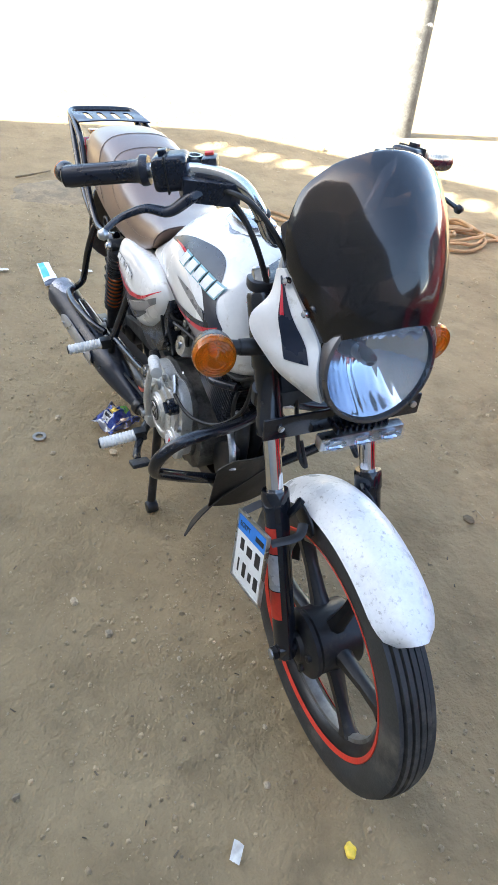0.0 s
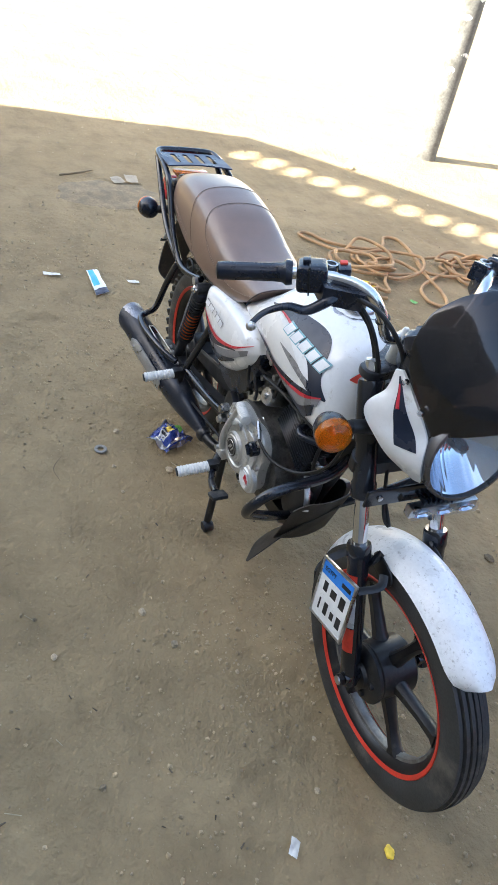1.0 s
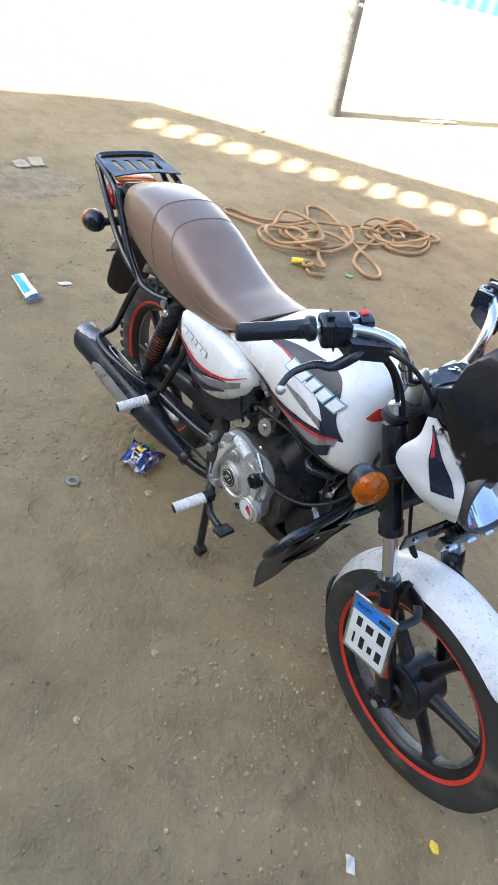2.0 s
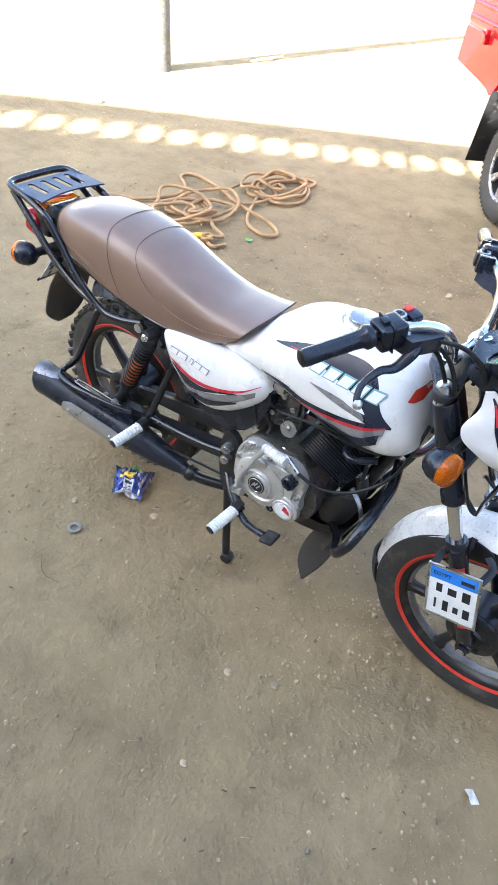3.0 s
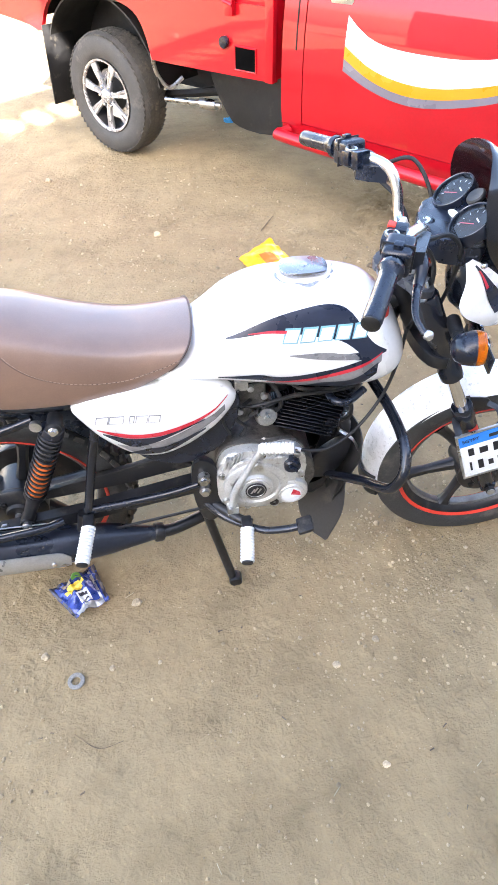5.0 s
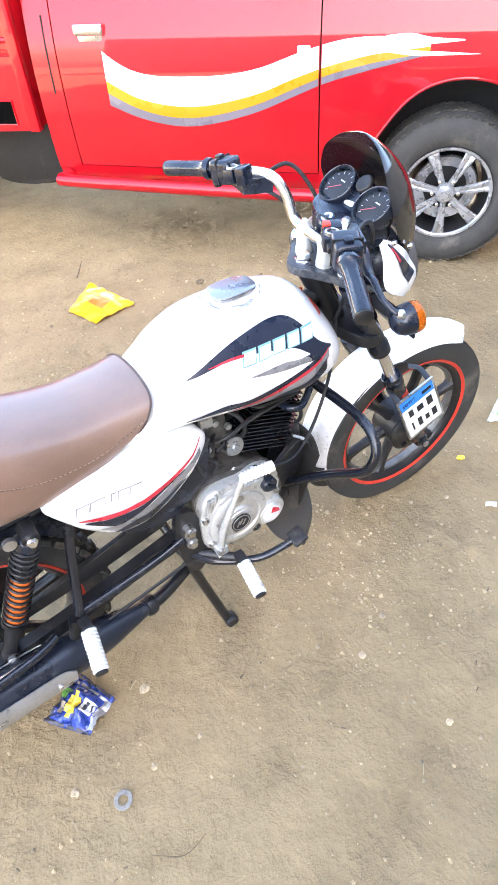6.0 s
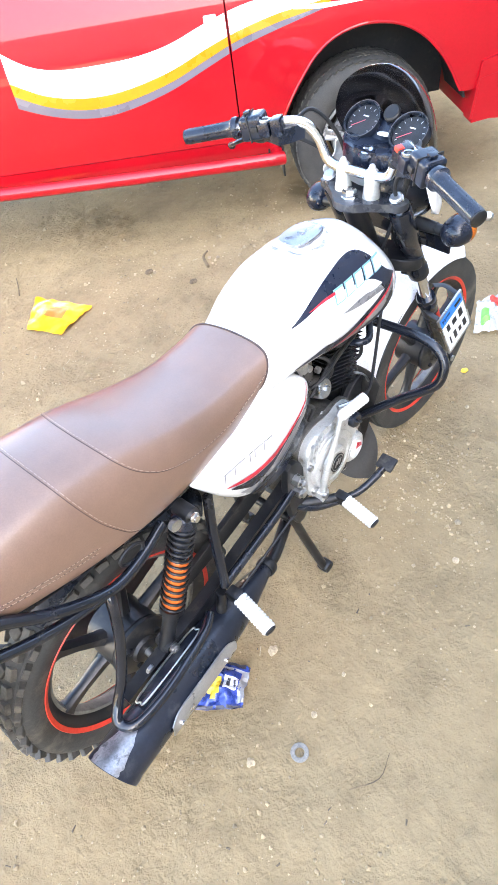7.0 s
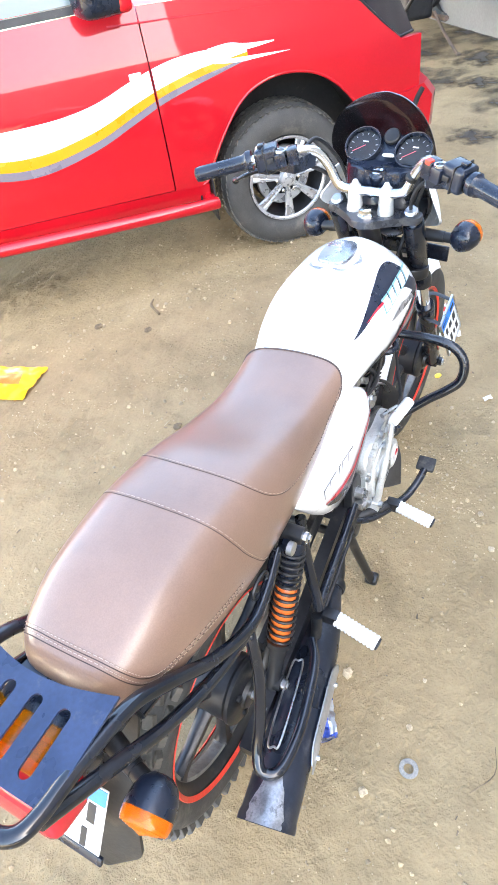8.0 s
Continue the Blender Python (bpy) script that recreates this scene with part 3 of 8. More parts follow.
    part("hub", lathe(B(), [(0.018, -hub_w - 0.012), (hub_r * 0.5, -hub_w - 0.010), (hub_r - 0.008, -hub_w), (hub_r, -hub_w + 0.008), (hub_r, hub_w - 0.008), (hub_r - 0.008, hub_w), (0.018, hub_w + 0.01)], 40, c), "dusty_black", root, "black drum hub", m)
    plate = part("brake_plate", lathe(B(), [(0.014, -hub_w - 0.026), (0.030, -hub_w - 0.024), (0.034, -hub_w - 0.016), (hub_r - 0.004, -hub_w - 0.012), (hub_r + 0.003, -hub_w - 0.006), (hub_r + 0.003, -hub_w + 0.002), (0.02, -hub_w + 0.002)], 40, c), "dusty_black", root, "", m)
    for a in (0.4, 2.3, 4.1, 5.4):
        part("plate_boss", lathe(B(), [(0.008, -hub_w - 0.008), (0.008, -hub_w - 0.020), (0.004, -hub_w - 0.022), (0.001, -hub_w - 0.022)], 10, c @ Matrix.Translation((0.046 * math.cos(a), 0, 0.046 * math.sin(a)))), "dusty_black", plate, "", m)
    part("axle", lathe(B(), [(0.010, -0.125), (0.010, 0.125)], 14, c), "steel", root, "", m)
    for s in (-1, 1):
        part("axle_nut", lathe(B(), [(0.014, s * 0.105), (0.014, s * 0.120), (0.010, s * 0.122)], 6, c), "dusty_black", root, "", m)
    return root


wheel("front_wheel", FRONT_AXLE, 0.296, 0.077, "ribbed", Matrix.Translation((-0.004, -0.021, 0)) @ STB)
wheel("rear_wheel", REAR_AXLE, 0.302, 0.090, "blocks")

# fuel tank
TANK_TOP = smooth_curve([(0.485, 0.762), (0.51, 0.802), (0.56, 0.866), (0.60, 0.895), (0.65, 0.914), (0.70, 0.919), (0.75, 0.9195), (0.80, 0.917), (0.84, 0.909), (0.88, 0.893), (0.915, 0.862), (0.945, 0.822), (0.962, 0.785), (0.969, 0.760)])
TANK_LOW = smooth_curve([(0.485, 0.722), (0.51, 0.717), (0.584, 0.704), (0.70, 0.685), (0.80, 0.668), (0.87, 0.670), (0.915, 0.682), (0.945, 0.700), (0.962, 0.722), (0.969, 0.745)])
TANK_W = smooth_curve([(0.485, 0.092), (0.51, 0.104), (0.56, 0.120), (0.62, 0.131), (0.70, 0.140), (0.78, 0.141), (0.85, 0.143), (0.90, 0.137), (0.94, 0.118), (0.962, 0.084), (0.969, 0.045)])


def tank_y(x, z):
    t, l, w = TANK_TOP(x), TANK_LOW(x), TANK_W(x)
    mid = l + 0.40 * (t - l)
    if z >= mid:
        q = min((z - mid) / (t - mid), 1.0)
        return w * (1 - q * q) ** 0.60
    q = min((mid - z) / (mid - l), 1.0)
    return w * (1 - 0.35 * q ** 3) * (1 - q ** 8) ** 0.5


def tank_ring(x):
    t, l = TANK_TOP(x), TANK_LOW(x)
    zs = [l + (t - l) * (0.5 - 0.5 * math.cos(math.pi * i / 22)) for i in range(23)]
    lean = 0.42 * min(max((0.56 - x) / 0.06, 0.0), 1.0)
    right = [(x - lean * max(0.0, 0.87 - z), -tank_y(x, z), z) for z in zs]
    return right + [(x, -y, z) for x, y, z in right[-2:0:-1]]


tank_xs = [0.485 + 0.484 * (1 - math.cos(math.pi * (i / 44))) / 2 for i in range(45)]
tank = part("fuel_tank", loft(B(), [tank_ring(x) for x in tank_xs]), "white", bike, "white fuel tank with black, grey and red graphics", smooth=60)


def patch(side_y, lower, upper, x0, x1, lift, nx=36, nz=10, slant=0.0):
    """A thin film laid on a curved side between two curves, with an edge of its own."""
    bm = B()

    def at(u, v):
        x = x0 + (x1 - x0) * u
        z = lower(x) + (upper(x) - lower(x)) * v
        return Vector((x + slant * v, -(side_y(x, z) + lift), z))
    return sheet(bm, at, nx, nz)


def tank_decal(name, upper, lower, mat, lift, label):
    u, l = smooth_curve(upper), smooth_curve(lower)
    part(name, patch(tank_y, l, u, max(upper[0][0], lower[0][0]), min(upper[-1][0], lower[-1][0]), lift), mat, tank, label)


tank_decal("graphic", [(0.575, 0.832), (0.66, 0.866), (0.74, 0.880), (0.80, 0.880), (0.835, 0.862), (0.870, 0.815), (0.905, 0.790)],
           [(0.575, 0.830), (0.66, 0.846), (0.715, 0.842), (0.76, 0.832), (0.80, 0.800), (0.845, 0.778), (0.905, 0.786)], "decal_black", 0.0012, "black swoosh graphic")
tank_decal("graphic", [(0.645, 0.842), (0.72, 0.840), (0.785, 0.828), (0.815, 0.818), (0.842, 0.798)], [(0.645, 0.836), (0.72, 0.826), (0.785, 0.802), (0.815, 0.796), (0.842, 0.796)], "decal_white", 0.0022, "white wedge graphic")
tank_decal("graphic", [(0.70, 0.803), (0.77, 0.802), (0.83, 0.795), (0.845, 0.785)], [(0.70, 0.801), (0.77, 0.786), (0.83, 0.781), (0.845, 0.781)], "decal_grey", 0.0018, "grey wedge graphic")
tank_decal("graphic", [(0.62, 0.844), (0.66, 0.850), (0.69, 0.850), (0.715, 0.847)], [(0.62, 0.843), (0.66, 0.846), (0.69, 0.845), (0.715, 0.845)], "decal_red", 0.0027, "red line graphic")
tank_decal("graphic", [(0.555, 0.746), (0.61, 0.753), (0.642, 0.755), (0.69, 0.748), (0.782, 0.758), (0.846, 0.776), (0.898, 0.793)], [(0.555, 0.744), (0.61, 0.741), (0.642, 0.738), (0.69, 0.734), (0.782, 0.745), (0.846, 0.764), (0.898, 0.789)], "decal_black", 0.0013, "black blade graphic")
tank_decal("graphic", [(0.655, 0.733), (0.72, 0.737), (0.785, 0.748), (0.849, 0.767), (0.895, 0.789)], [(0.655, 0.731), (0.72, 0.730), (0.785, 0.739), (0.849, 0.758), (0.895, 0.786)], "decal_red", 0.0022, "red blade graphic")
tank_decal("graphic", [(0.645, 0.730), (0.72, 0.730), (0.785, 0.739), (0.849, 0.758), (0.895, 0.786)], [(0.645, 0.727), (0.72, 0.704), (0.785, 0.708), (0.849, 0.726), (0.895, 0.768)], "decal_grey", 0.0014, "grey blade graphic")
tank_decal("graphic", [(0.72, 0.702), (0.765, 0.722), (0.835, 0.728), (0.888, 0.768)], [(0.72, 0.699), (0.765, 0.693), (0.835, 0.694), (0.888, 0.738)], "decal_black", 0.0020, "black blade graphic")
# five slanted blocks stand for the maker's mark
for k in range(5):
    xa = 0.688 + k * 0.0355
    for mat, grow, lift in (("decal_cyan", 0.0028, 0.0030), ("decal_white", 0.0, 0.0042)):
        lo = curve([(0.66, 0.830 - grow), (0.90, 0.826 - grow)])
        hi = curve([(0.66, 0.851 + grow), (0.90, 0.847 + grow)])
        block = part("mark_block", patch(tank_y, lo, hi, xa - grow, xa + 0.0255 + grow, lift, 5, 4, 0.009), mat, tank)
# scuff on the tank's shoulder
part("scuff", patch(tank_y, curve([(0.895, 0.842), (0.917, 0.836), (0.940, 0.842)]), curve([(0.895, 0.852), (0.920, 0.862), (0.940, 0.850)]), 0.906, 0.926, 0.0015, 8, 8), "stripe_red", tank, "red sticker remnant")


def tank_top_patch(outline, lift):
    bm = B()
    cx, cy = sum(p[0] for p in outline) / len(outline), sum(p[1] for p in outline) / len(outline)

    def z_of(x, y):
        lo, hi = TANK_LOW(x) + 0.4 * (TANK_TOP(x) - TANK_LOW(x)), TANK_TOP(x)
        for _ in range(24):
            z = (lo + hi) / 2
            lo, hi = (z, hi) if tank_y(x, z) > abs(y) else (lo, z)
        return lo
    rings = []
    for s in (0.0, 0.35, 0.7, 1.0):
        rings.append([(cx + (x - cx) * s, cy + (y - cy) * s, z_of(cx + (x - cx) * s, cy + (y - cy) * s) + lift) for x, y in outline])
    c = bm.verts.new(rings[0][0])
    rows = [[bm.verts.new(p) for p in r] for r in rings[1:]]
    for i in range(len(outline)):
        bm.faces.new((c, rows[0][i], rows[0][(i + 1) % len(outline)]))
    for a, b in zip(rows, rows[1:]):
        ring_faces(bm, a, b)
    return bm


CAP_AT = pose(0.747, -0.004, 0.9185, 0, 0.2, 0)
def cap_ring(rx, ry, uneven, seed):
    out = []
    for k in range(60):
        a = k * math.tau / 60
        q = 1 + uneven * noise.noise(Vector((math.cos(a) * 2.2, math.sin(a) * 2.2, seed))) + 0.4 * uneven * noise.noise(Vector((math.cos(a) * 7, math.sin(a) * 7, seed)))
        out.append((0.745 + rx * q * math.cos(a), ry * q * math.sin(a)))
    return out


part("worn_patch", tank_top_patch(cap_ring(0.066, 0.053, 0.16, 1.7), 0.0008), "worn_metal", tank, "bare worn metal round the filler cap")
part("painted_rim", tank_top_patch(cap_ring(0.062, 0.050, 0.12, 5.1), 0.0018), "white", tank)
cap_outline = rounded([(-0.048, -0.018), (-0.030, -0.034), (0.030, -0.032), (0.046, -0.016), (0.046, 0.016), (0.030, 0.032), (-0.030, 0.034), (-0.048, 0.018)], 4)
bm = prism(B(), cap_outline, 0.0, 0.0075, 0.003, 2, CAP_AT, "xy")
cap = part("filler_cap", bm, "cap_metal", tank, "chrome filler cap")
part("keyhole", prism(B(), [(0.008 * math.cos(k * math.tau / 14), 0.008 * math.sin(k * math.tau / 14)) for k in range(14)], 0.0077, 0.0090, 0, 2, CAP_AT, "xy"), "steel", cap)

# seat
SEAT_TOP = smooth_curve([(-0.236, 0.796), (-0.232, 0.822), (-0.222, 0.844), (-0.198, 0.863), (-0.155, 0.877), (-0.10, 0.893), (0, 0.900), (0.06, 0.895), (0.146, 0.880), (0.257, 0.843), (0.36, 0.822), (0.44, 0.822), (0.49, 0.823), (0.52, 0.825), (0.545, 0.826)])
SEAT_LOW = smooth_curve([(-0.236, 0.778), (-0.2, 0.770), (-0.1, 0.752), (0, 0.730), (0.1, 0.715), (0.2, 0.708), (0.32, 0.712), (0.47, 0.738), (0.545, 0.765)])
SEAT_W = smooth_curve([(-0.236, 0.022), (-0.233, 0.040), (-0.224, 0.062), (-0.204, 0.085), (-0.168, 0.104), (-0.115, 0.115), (-0.05, 0.121), (0.05, 0.126), (0.15, 0.126), (0.25, 0.122), (0.35, 0.115), (0.45, 0.111), (0.51, 0.111), (0.545, 0.110)])
SEAT_PROF = spline([(0.955, 0.0, 0), (0.985, 0.10, 0), (1.0, 0.28, 0), (0.985, 0.48, 0), (0.935, 0.68, 0), (0.83, 0.84, 0), (0.64, 0.94, 0), (0.34, 0.987, 0), (0.0, 1.0, 0)], 4)


def seat_at(x, q, lift=0.0):
    """q: -1 at the right lower edge, 0 on the crest, 1 at the left lower edge."""
    s = (1 - abs(q)) * (len(SEAT_PROF) - 1)
    i = min(int(s), len(SEAT_PROF) - 2)
    p = SEAT_PROF[i].lerp(SEAT_PROF[i + 1], s - i)
    side = -1 if q < 0 else 1
    w, l, t = SEAT_W(x), SEAT_LOW(x), SEAT_TOP(x)
    f = max(0.0, (x - 0.36) / 0.185)
    x += f * (0.040 * (1 - abs(q) ** 1.8) - 0.060 - 0.32 * max(0.0, 0.862 - l - (t - l) * p.y))
    n = Vector((0, side * (0.4 + p.x), 0.3 + p.y * 0.9)).normalized()
    return Vector((x, side * w * p.x, l + (t - l) * p.y)) + n * lift


seat_xs = [-0.236, -0.2355, -0.2345, -0.233, -0.230, -0.225, -0.217, -0.208] + list(np.linspace(-0.197, 0.545, 50))
bm = loft(B(), [[seat_at(x, -1 + 2 * k / 48) for k in range(49)] for x in seat_xs])
seat = part("seat", bm, "leather", bike, "brown stitched leatherette dual seat", smooth=60)


def stitch(points):
    """A seam groove cord with a line of pale stitches beside it."""
    path = spline(points, 6)
    line = [seat_at(p.x, max(-0.985, min(0.985, p.y)), 0.0004) for p in path]
    part("seam", tube(B(), line, 0.0007, 6, 1), "seam", seat)
    bm = B()
    side = [seat_at(p.x + 0.004, max(-0.985, min(0.985, p.y)), 0.0008) for p in path]
    for a, b in zip(side, side[1:]):
        n = max(1, int((b - a).length / 0.007))
        for k in range(n):
            p, q = a.lerp(b, (k + 0.12) / n), a.lerp(b, (k + 0.78) / n)
            tube(bm, [p, q], 0.0006, 4, 1)
    tagged(part("stitching", bm, "thread", seat, "pale stitching"), kind="stuff")


stitch([(0.535, -0.64, 0), (0.46, -0.68, 0), (0.36, -0.70, 0), (0.25, -0.66, 0), (0.17, -0.56, 0), (0.125, -0.36, 0), (0.11, 0, 0), (0.125, 0.36, 0), (0.17, 0.56, 0), (0.25, 0.66, 0), (0.36, 0.70, 0), (0.46, 0.68, 0), (0.535, 0.64, 0)])
stitch([(0.105, -0.98, 0), (0.075, -0.80, 0), (0.045, -0.6, 0), (0.025, -0.35, 0), (0.018, 0, 0), (0.025, 0.35, 0), (0.045, 0.6, 0), (0.075, 0.80, 0), (0.105, 0.98, 0)])
for dx, dq in ((0.0, 0.0), (0.007, 0.035)):
    rear = [(0.02, 0.84), (-0.07, 0.81), (-0.135, 0.77), (-0.170, 0.72), (-0.188, 0.62), (-0.198, 0.44), (-0.202, 0.2)]
    stitch([(x + dx, -(q - dq), 0) for x, q in rear] + [(-0.203 + dx, 0, 0)] + [(x + dx, q - dq, 0) for x, q in reversed(rear)])

part("nose_piping", tube(B(), [seat_at(0.541, q, 0.0006) for q in np.linspace(-0.97, 0.97, 40)], 0.0020, 8, 1), "seam", seat, "dark piping on the seat's front edge")

# side panels
SC_UP = smooth_curve([(0.240, 0.694), (0.27, 0.712), (0.378, 0.728), (0.47, 0.733), (0.54, 0.726), (0.575, 0.712), (0.592, 0.692)])
SC_LO = smooth_curve([(0.240, 0.684), (0.27, 0.640), (0.30, 0.600), (0.34, 0.560), (0.375, 0.543), (0.43, 0.545), (0.49, 0.572), (0.545, 0.618), (0.58, 0.660), (0.592, 0.684)])


def side_y(x, z):
    u, l = SC_UP(x), SC_LO(x)
    q = (z - l) / max(u - l, 1e-4) * 2 - 1
    e = max(0.0, min((x - 0.240) / 0.05, (0.592 - x) / 0.05, 1.0))
    return 0.108 + 0.034 * (max(0.0, 1 - q * q) ** 0.5) * (e ** 0.5) + 0.012 * (1 - abs(x - 0.42) / 0.2)


bm = B()
rings = []
for i in range(41):
    x = 0.240 + 0.352 * (1 - math.cos(math.pi * i / 40)) / 2
    u, l = SC_UP(x), SC_LO(x)
    zs = [l + (u - l) * (1 - math.cos(math.pi * k / 18)) / 2 for k in range(19)]
    rings.append([Vector((x, -side_y(x, z), z)) for z in zs] + [Vector((x, -0.088, u)), Vector((x, -0.088, l))])
panel = part("side_panel", loft(bm, rings), "white", bike, "white side panel with red and grey graphics", smooth=50)
mirror_copy(panel, bike)


def panel_decal(upper, lower, mat, lift, label):
    u, l = smooth_curve(upper), smooth_curve(lower)
    part("graphic", patch(side_y, l, u, upper[0][0], upper[-1][0], lift, 30, 6), mat, panel, label)


panel_decal([(0.290, 0.658), (0.339, 0.643), (0.383, 0.637), (0.447, 0.646), (0.508, 0.667), (0.572, 0.706)], [(0.290, 0.655), (0.339, 0.632), (0.383, 0.626), (0.447, 0.635), (0.508, 0.659), (0.572, 0.704)], "decal_red", 0.0024, "red blade graphic")
panel_decal([(0.300, 0.645), (0.345, 0.628), (0.383, 0.624), (0.43, 0.630), (0.52, 0.662)], [(0.300, 0.640), (0.345, 0.604), (0.36, 0.598), (0.40, 0.606), (0.52, 0.659)], "decal_black", 0.0020, "black blade graphic")
panel_decal([(0.325, 0.606), (0.36, 0.598), (0.40, 0.606), (0.47, 0.632), (0.565, 0.688)], [(0.325, 0.602), (0.36, 0.574), (0.40, 0.580), (0.47, 0.602), (0.565, 0.672)], "decal_grey", 0.0014, "grey blade graphic")
panel_decal([(0.350, 0.575), (0.385, 0.588), (0.44, 0.596), (0.52, 0.634)], [(0.350, 0.570), (0.385, 0.565), (0.44, 0.574), (0.52, 0.628)], "decal_black", 0.0026, "black blade graphic")
for k, (xa, w) in enumerate(((0.290, 0.024), (0.318, 0.028), (0.360, 0.008), (0.374, 0.022), (0.400, 0.022))):
    for mat, grow, lift in (("decal_grey", 0.0014, 0.0016), ("decal_white", 0.0, 0.0026)):
        lo, hi = curve([(0.28, 0.672 - grow), (0.45, 0.669 - grow)]), curve([(0.28, 0.687 + grow), (0.45, 0.684 + grow)])
        part("mark_block", patch(side_y, lo, hi, xa - grow, xa + w + grow, lift, 4, 3, 0.005), mat, panel)

under = prism(B(), rounded([(0.33, 0.60), (0.36, 0.545), (0.395, 0.515), (0.45, 0.498), (0.52, 0.515), (0.575, 0.585), (0.600, 0.675), (0.56, 0.70), (0.42, 0.70)], 4), -0.118, 0.118, 0.010)
part("lower_cover", under, "plastic", bike, "black lower cover under the side panel")

# frame
def frame_tube(points, r=0.0125, mat="black_paint", name="frame_tube", mirror=False, label="", n=12):
    ob = part(name, tube(B(), points, r, n), mat, bike, label)
    if mirror:
        mirror_copy(ob, bike)
    return ob


frame_tube([(0.955, 0, 0.80), (0.90, 0, 0.62), (0.855, 0, 0.46), (0.83, 0, 0.36)], 0.020, "dusty_black", "down_tube")
frame_tube([(0.955, 0, 0.83), (0.80, 0, 0.76), (0.60, 0, 0.70), (0.48, 0, 0.66)], 0.022, "dusty_black", "backbone_tube")
frame_tube([(0.50, -0.075, 0.68), (0.44, -0.080, 0.69), (0.30, -0.088, 0.690), (0.16, -0.092, 0.685), (0.02, -0.092, 0.710), (-0.20, -0.08, 0.745)], 0.0125, mirror=True)
frame_tube([(0.275, -0.098, 0.615), (0.252, -0.114, 0.53), (0.226, -0.142, 0.42), (0.218, -0.148, 0.395)], 0.011, mirror=True, name="strut")
frame_tube([(0.218, -0.146, 0.392), (0.32, -0.137, 0.395), (0.42, -0.132, 0.408), (0.49, -0.128, 0.425)], 0.0105, mirror=True, name="strut")
part("pivot_plate", prism(B(), rounded([(0.485, 0.50), (0.53, 0.49), (0.545, 0.40), (0.535, 0.29), (0.495, 0.29), (0.475, 0.40)], 3), -0.128, -0.108, 0.003), "dusty_black", bike)
for z in (0.455, 0.415):
    part("pivot_bolt", lathe(B(), [(0.015, -0.128), (0.015, -0.146), (0.010, -0.147), (0.010, -0.154), (0.001, -0.154)], 8, Matrix.Translation((0.505, 0, z))), "steel", bike)

# swingarm and chain case
arm = B()
loft(arm, [[(x, -y0 + sy * 0.014, z + sz * h) for sy, sz in ((-1, -1), (1, -1), (1, 1), (-1, 1))] for x, y0, z, h in ((-0.075, 0.112, 0.300, 0.015), (0.0, 0.112, 0.312, 0.019), (0.20, 0.110, 0.345, 0.020), (0.50, 0.100, 0.405, 0.024))])
swing = part("swingarm", arm, "dusty_black", bike, "black box-section swingarm")
mirror_copy(swing, bike)
guard = prism(B(), [(0.10, 0.395), (0.30, 0.445), (0.40, 0.475), (0.47, 0.455), (0.48, 0.435), (0.30, 0.395), (0.10, 0.365)], -0.075, -0.060, 0.002)
part("splash_guard", guard, "rubber", bike)
chain = prism(B(), rounded([(-0.08, 0.33), (0.0, 0.405), (0.2, 0.425), (0.45, 0.46), (0.55, 0.44), (0.55, 0.36), (0.3, 0.335), (0.05, 0.25), (-0.06, 0.26)], 4), 0.085, 0.118, 0.006)
part("chain_case", chain, "dusty_black", bike)
part("brake_rod", tube(B(), [(0.0, -0.120, 0.262), (0.2, -0.135, 0.285), (0.5, -0.125, 0.33)], 0.004, 8), "dusty_black", bike)
part("brake_arm", prism(B(), rounded([(-0.012, 0.328), (0.012, 0.328), (0.008, 0.255), (-0.008, 0.255)], 3), -0.122, -0.114, 0.001), "steel", bike)


def shock_absorber():
    top, low = Vector((0.201, -0.122, 0.665)), Vector((0.060, -0.112, 0.345))
    d = (low - top)
    ln = d.length
    t = Matrix.Translation(top) @ d.to_track_quat("Y", "Z").to_matrix().to_4x4()
    root = new("shock_absorber")
    root.parent = bike
    part("sleeve", lathe(B(), [(0.012, 0.0), (0.024, 0.012), (0.026, 0.03), (0.023, 0.034), (0.019, 0.05), (0.019, 0.15)], 24, t), "plastic", root, "black upper sleeve")
    part("sleeve", lathe(B(), [(0.019, 0.112), (0.0212, 0.117), (0.0212, ln - 0.112), (0.018, ln - 0.106)], 24, t), "orange_sleeve", root, "orange lower sleeve")
    part("damper", lathe(B(), [(0.026, ln - 0.108), (0.026, ln - 0.096), (0.018, ln - 0.090), (0.015, ln - 0.02), (0.018, ln - 0.012), (0.018, ln + 0.012), (0.010, ln + 0.016)], 24, t), "dusty_black", root)
    turns, n = 14, 14 * 14
    pts = []
    for i in range(n + 1):
        a = math.tau * turns * i / n
        y = 0.032 + (ln - 0.137) * (i / n) ** 1.12
        pts.append(t @ Vector((0.0250 * math.cos(a), y, 0.0250 * math.sin(a))))
    part("coil_spring", tube(B(), pts, 0.0029, 8, 1), "dusty_black", root, "black coil spring")
    for y, r in ((0.0, 0.011), (ln, 0.012)):
        c = t @ Vector((0, y, 0))
        part("mount_nut", lathe(B(), [(r, -0.020), (r, -0.028), (r * 0.85, -0.030), (0.007, -0.031), (0.007, -0.034), (0.001, -0.034)], 14, Matrix.Translation(c)), "chrome" if y == 0 else "steel", root)
        part("mount_eye", lathe(B(), [(0.017, -0.02), (0.017, 0.02)], 18, Matrix.Translation(c)), "rubber", root)
    return root


shock = shock_absorber()
left = new("shock_absorber")
left.parent = bike
for c in list(shock.children):
    mirror_copy(c, left)

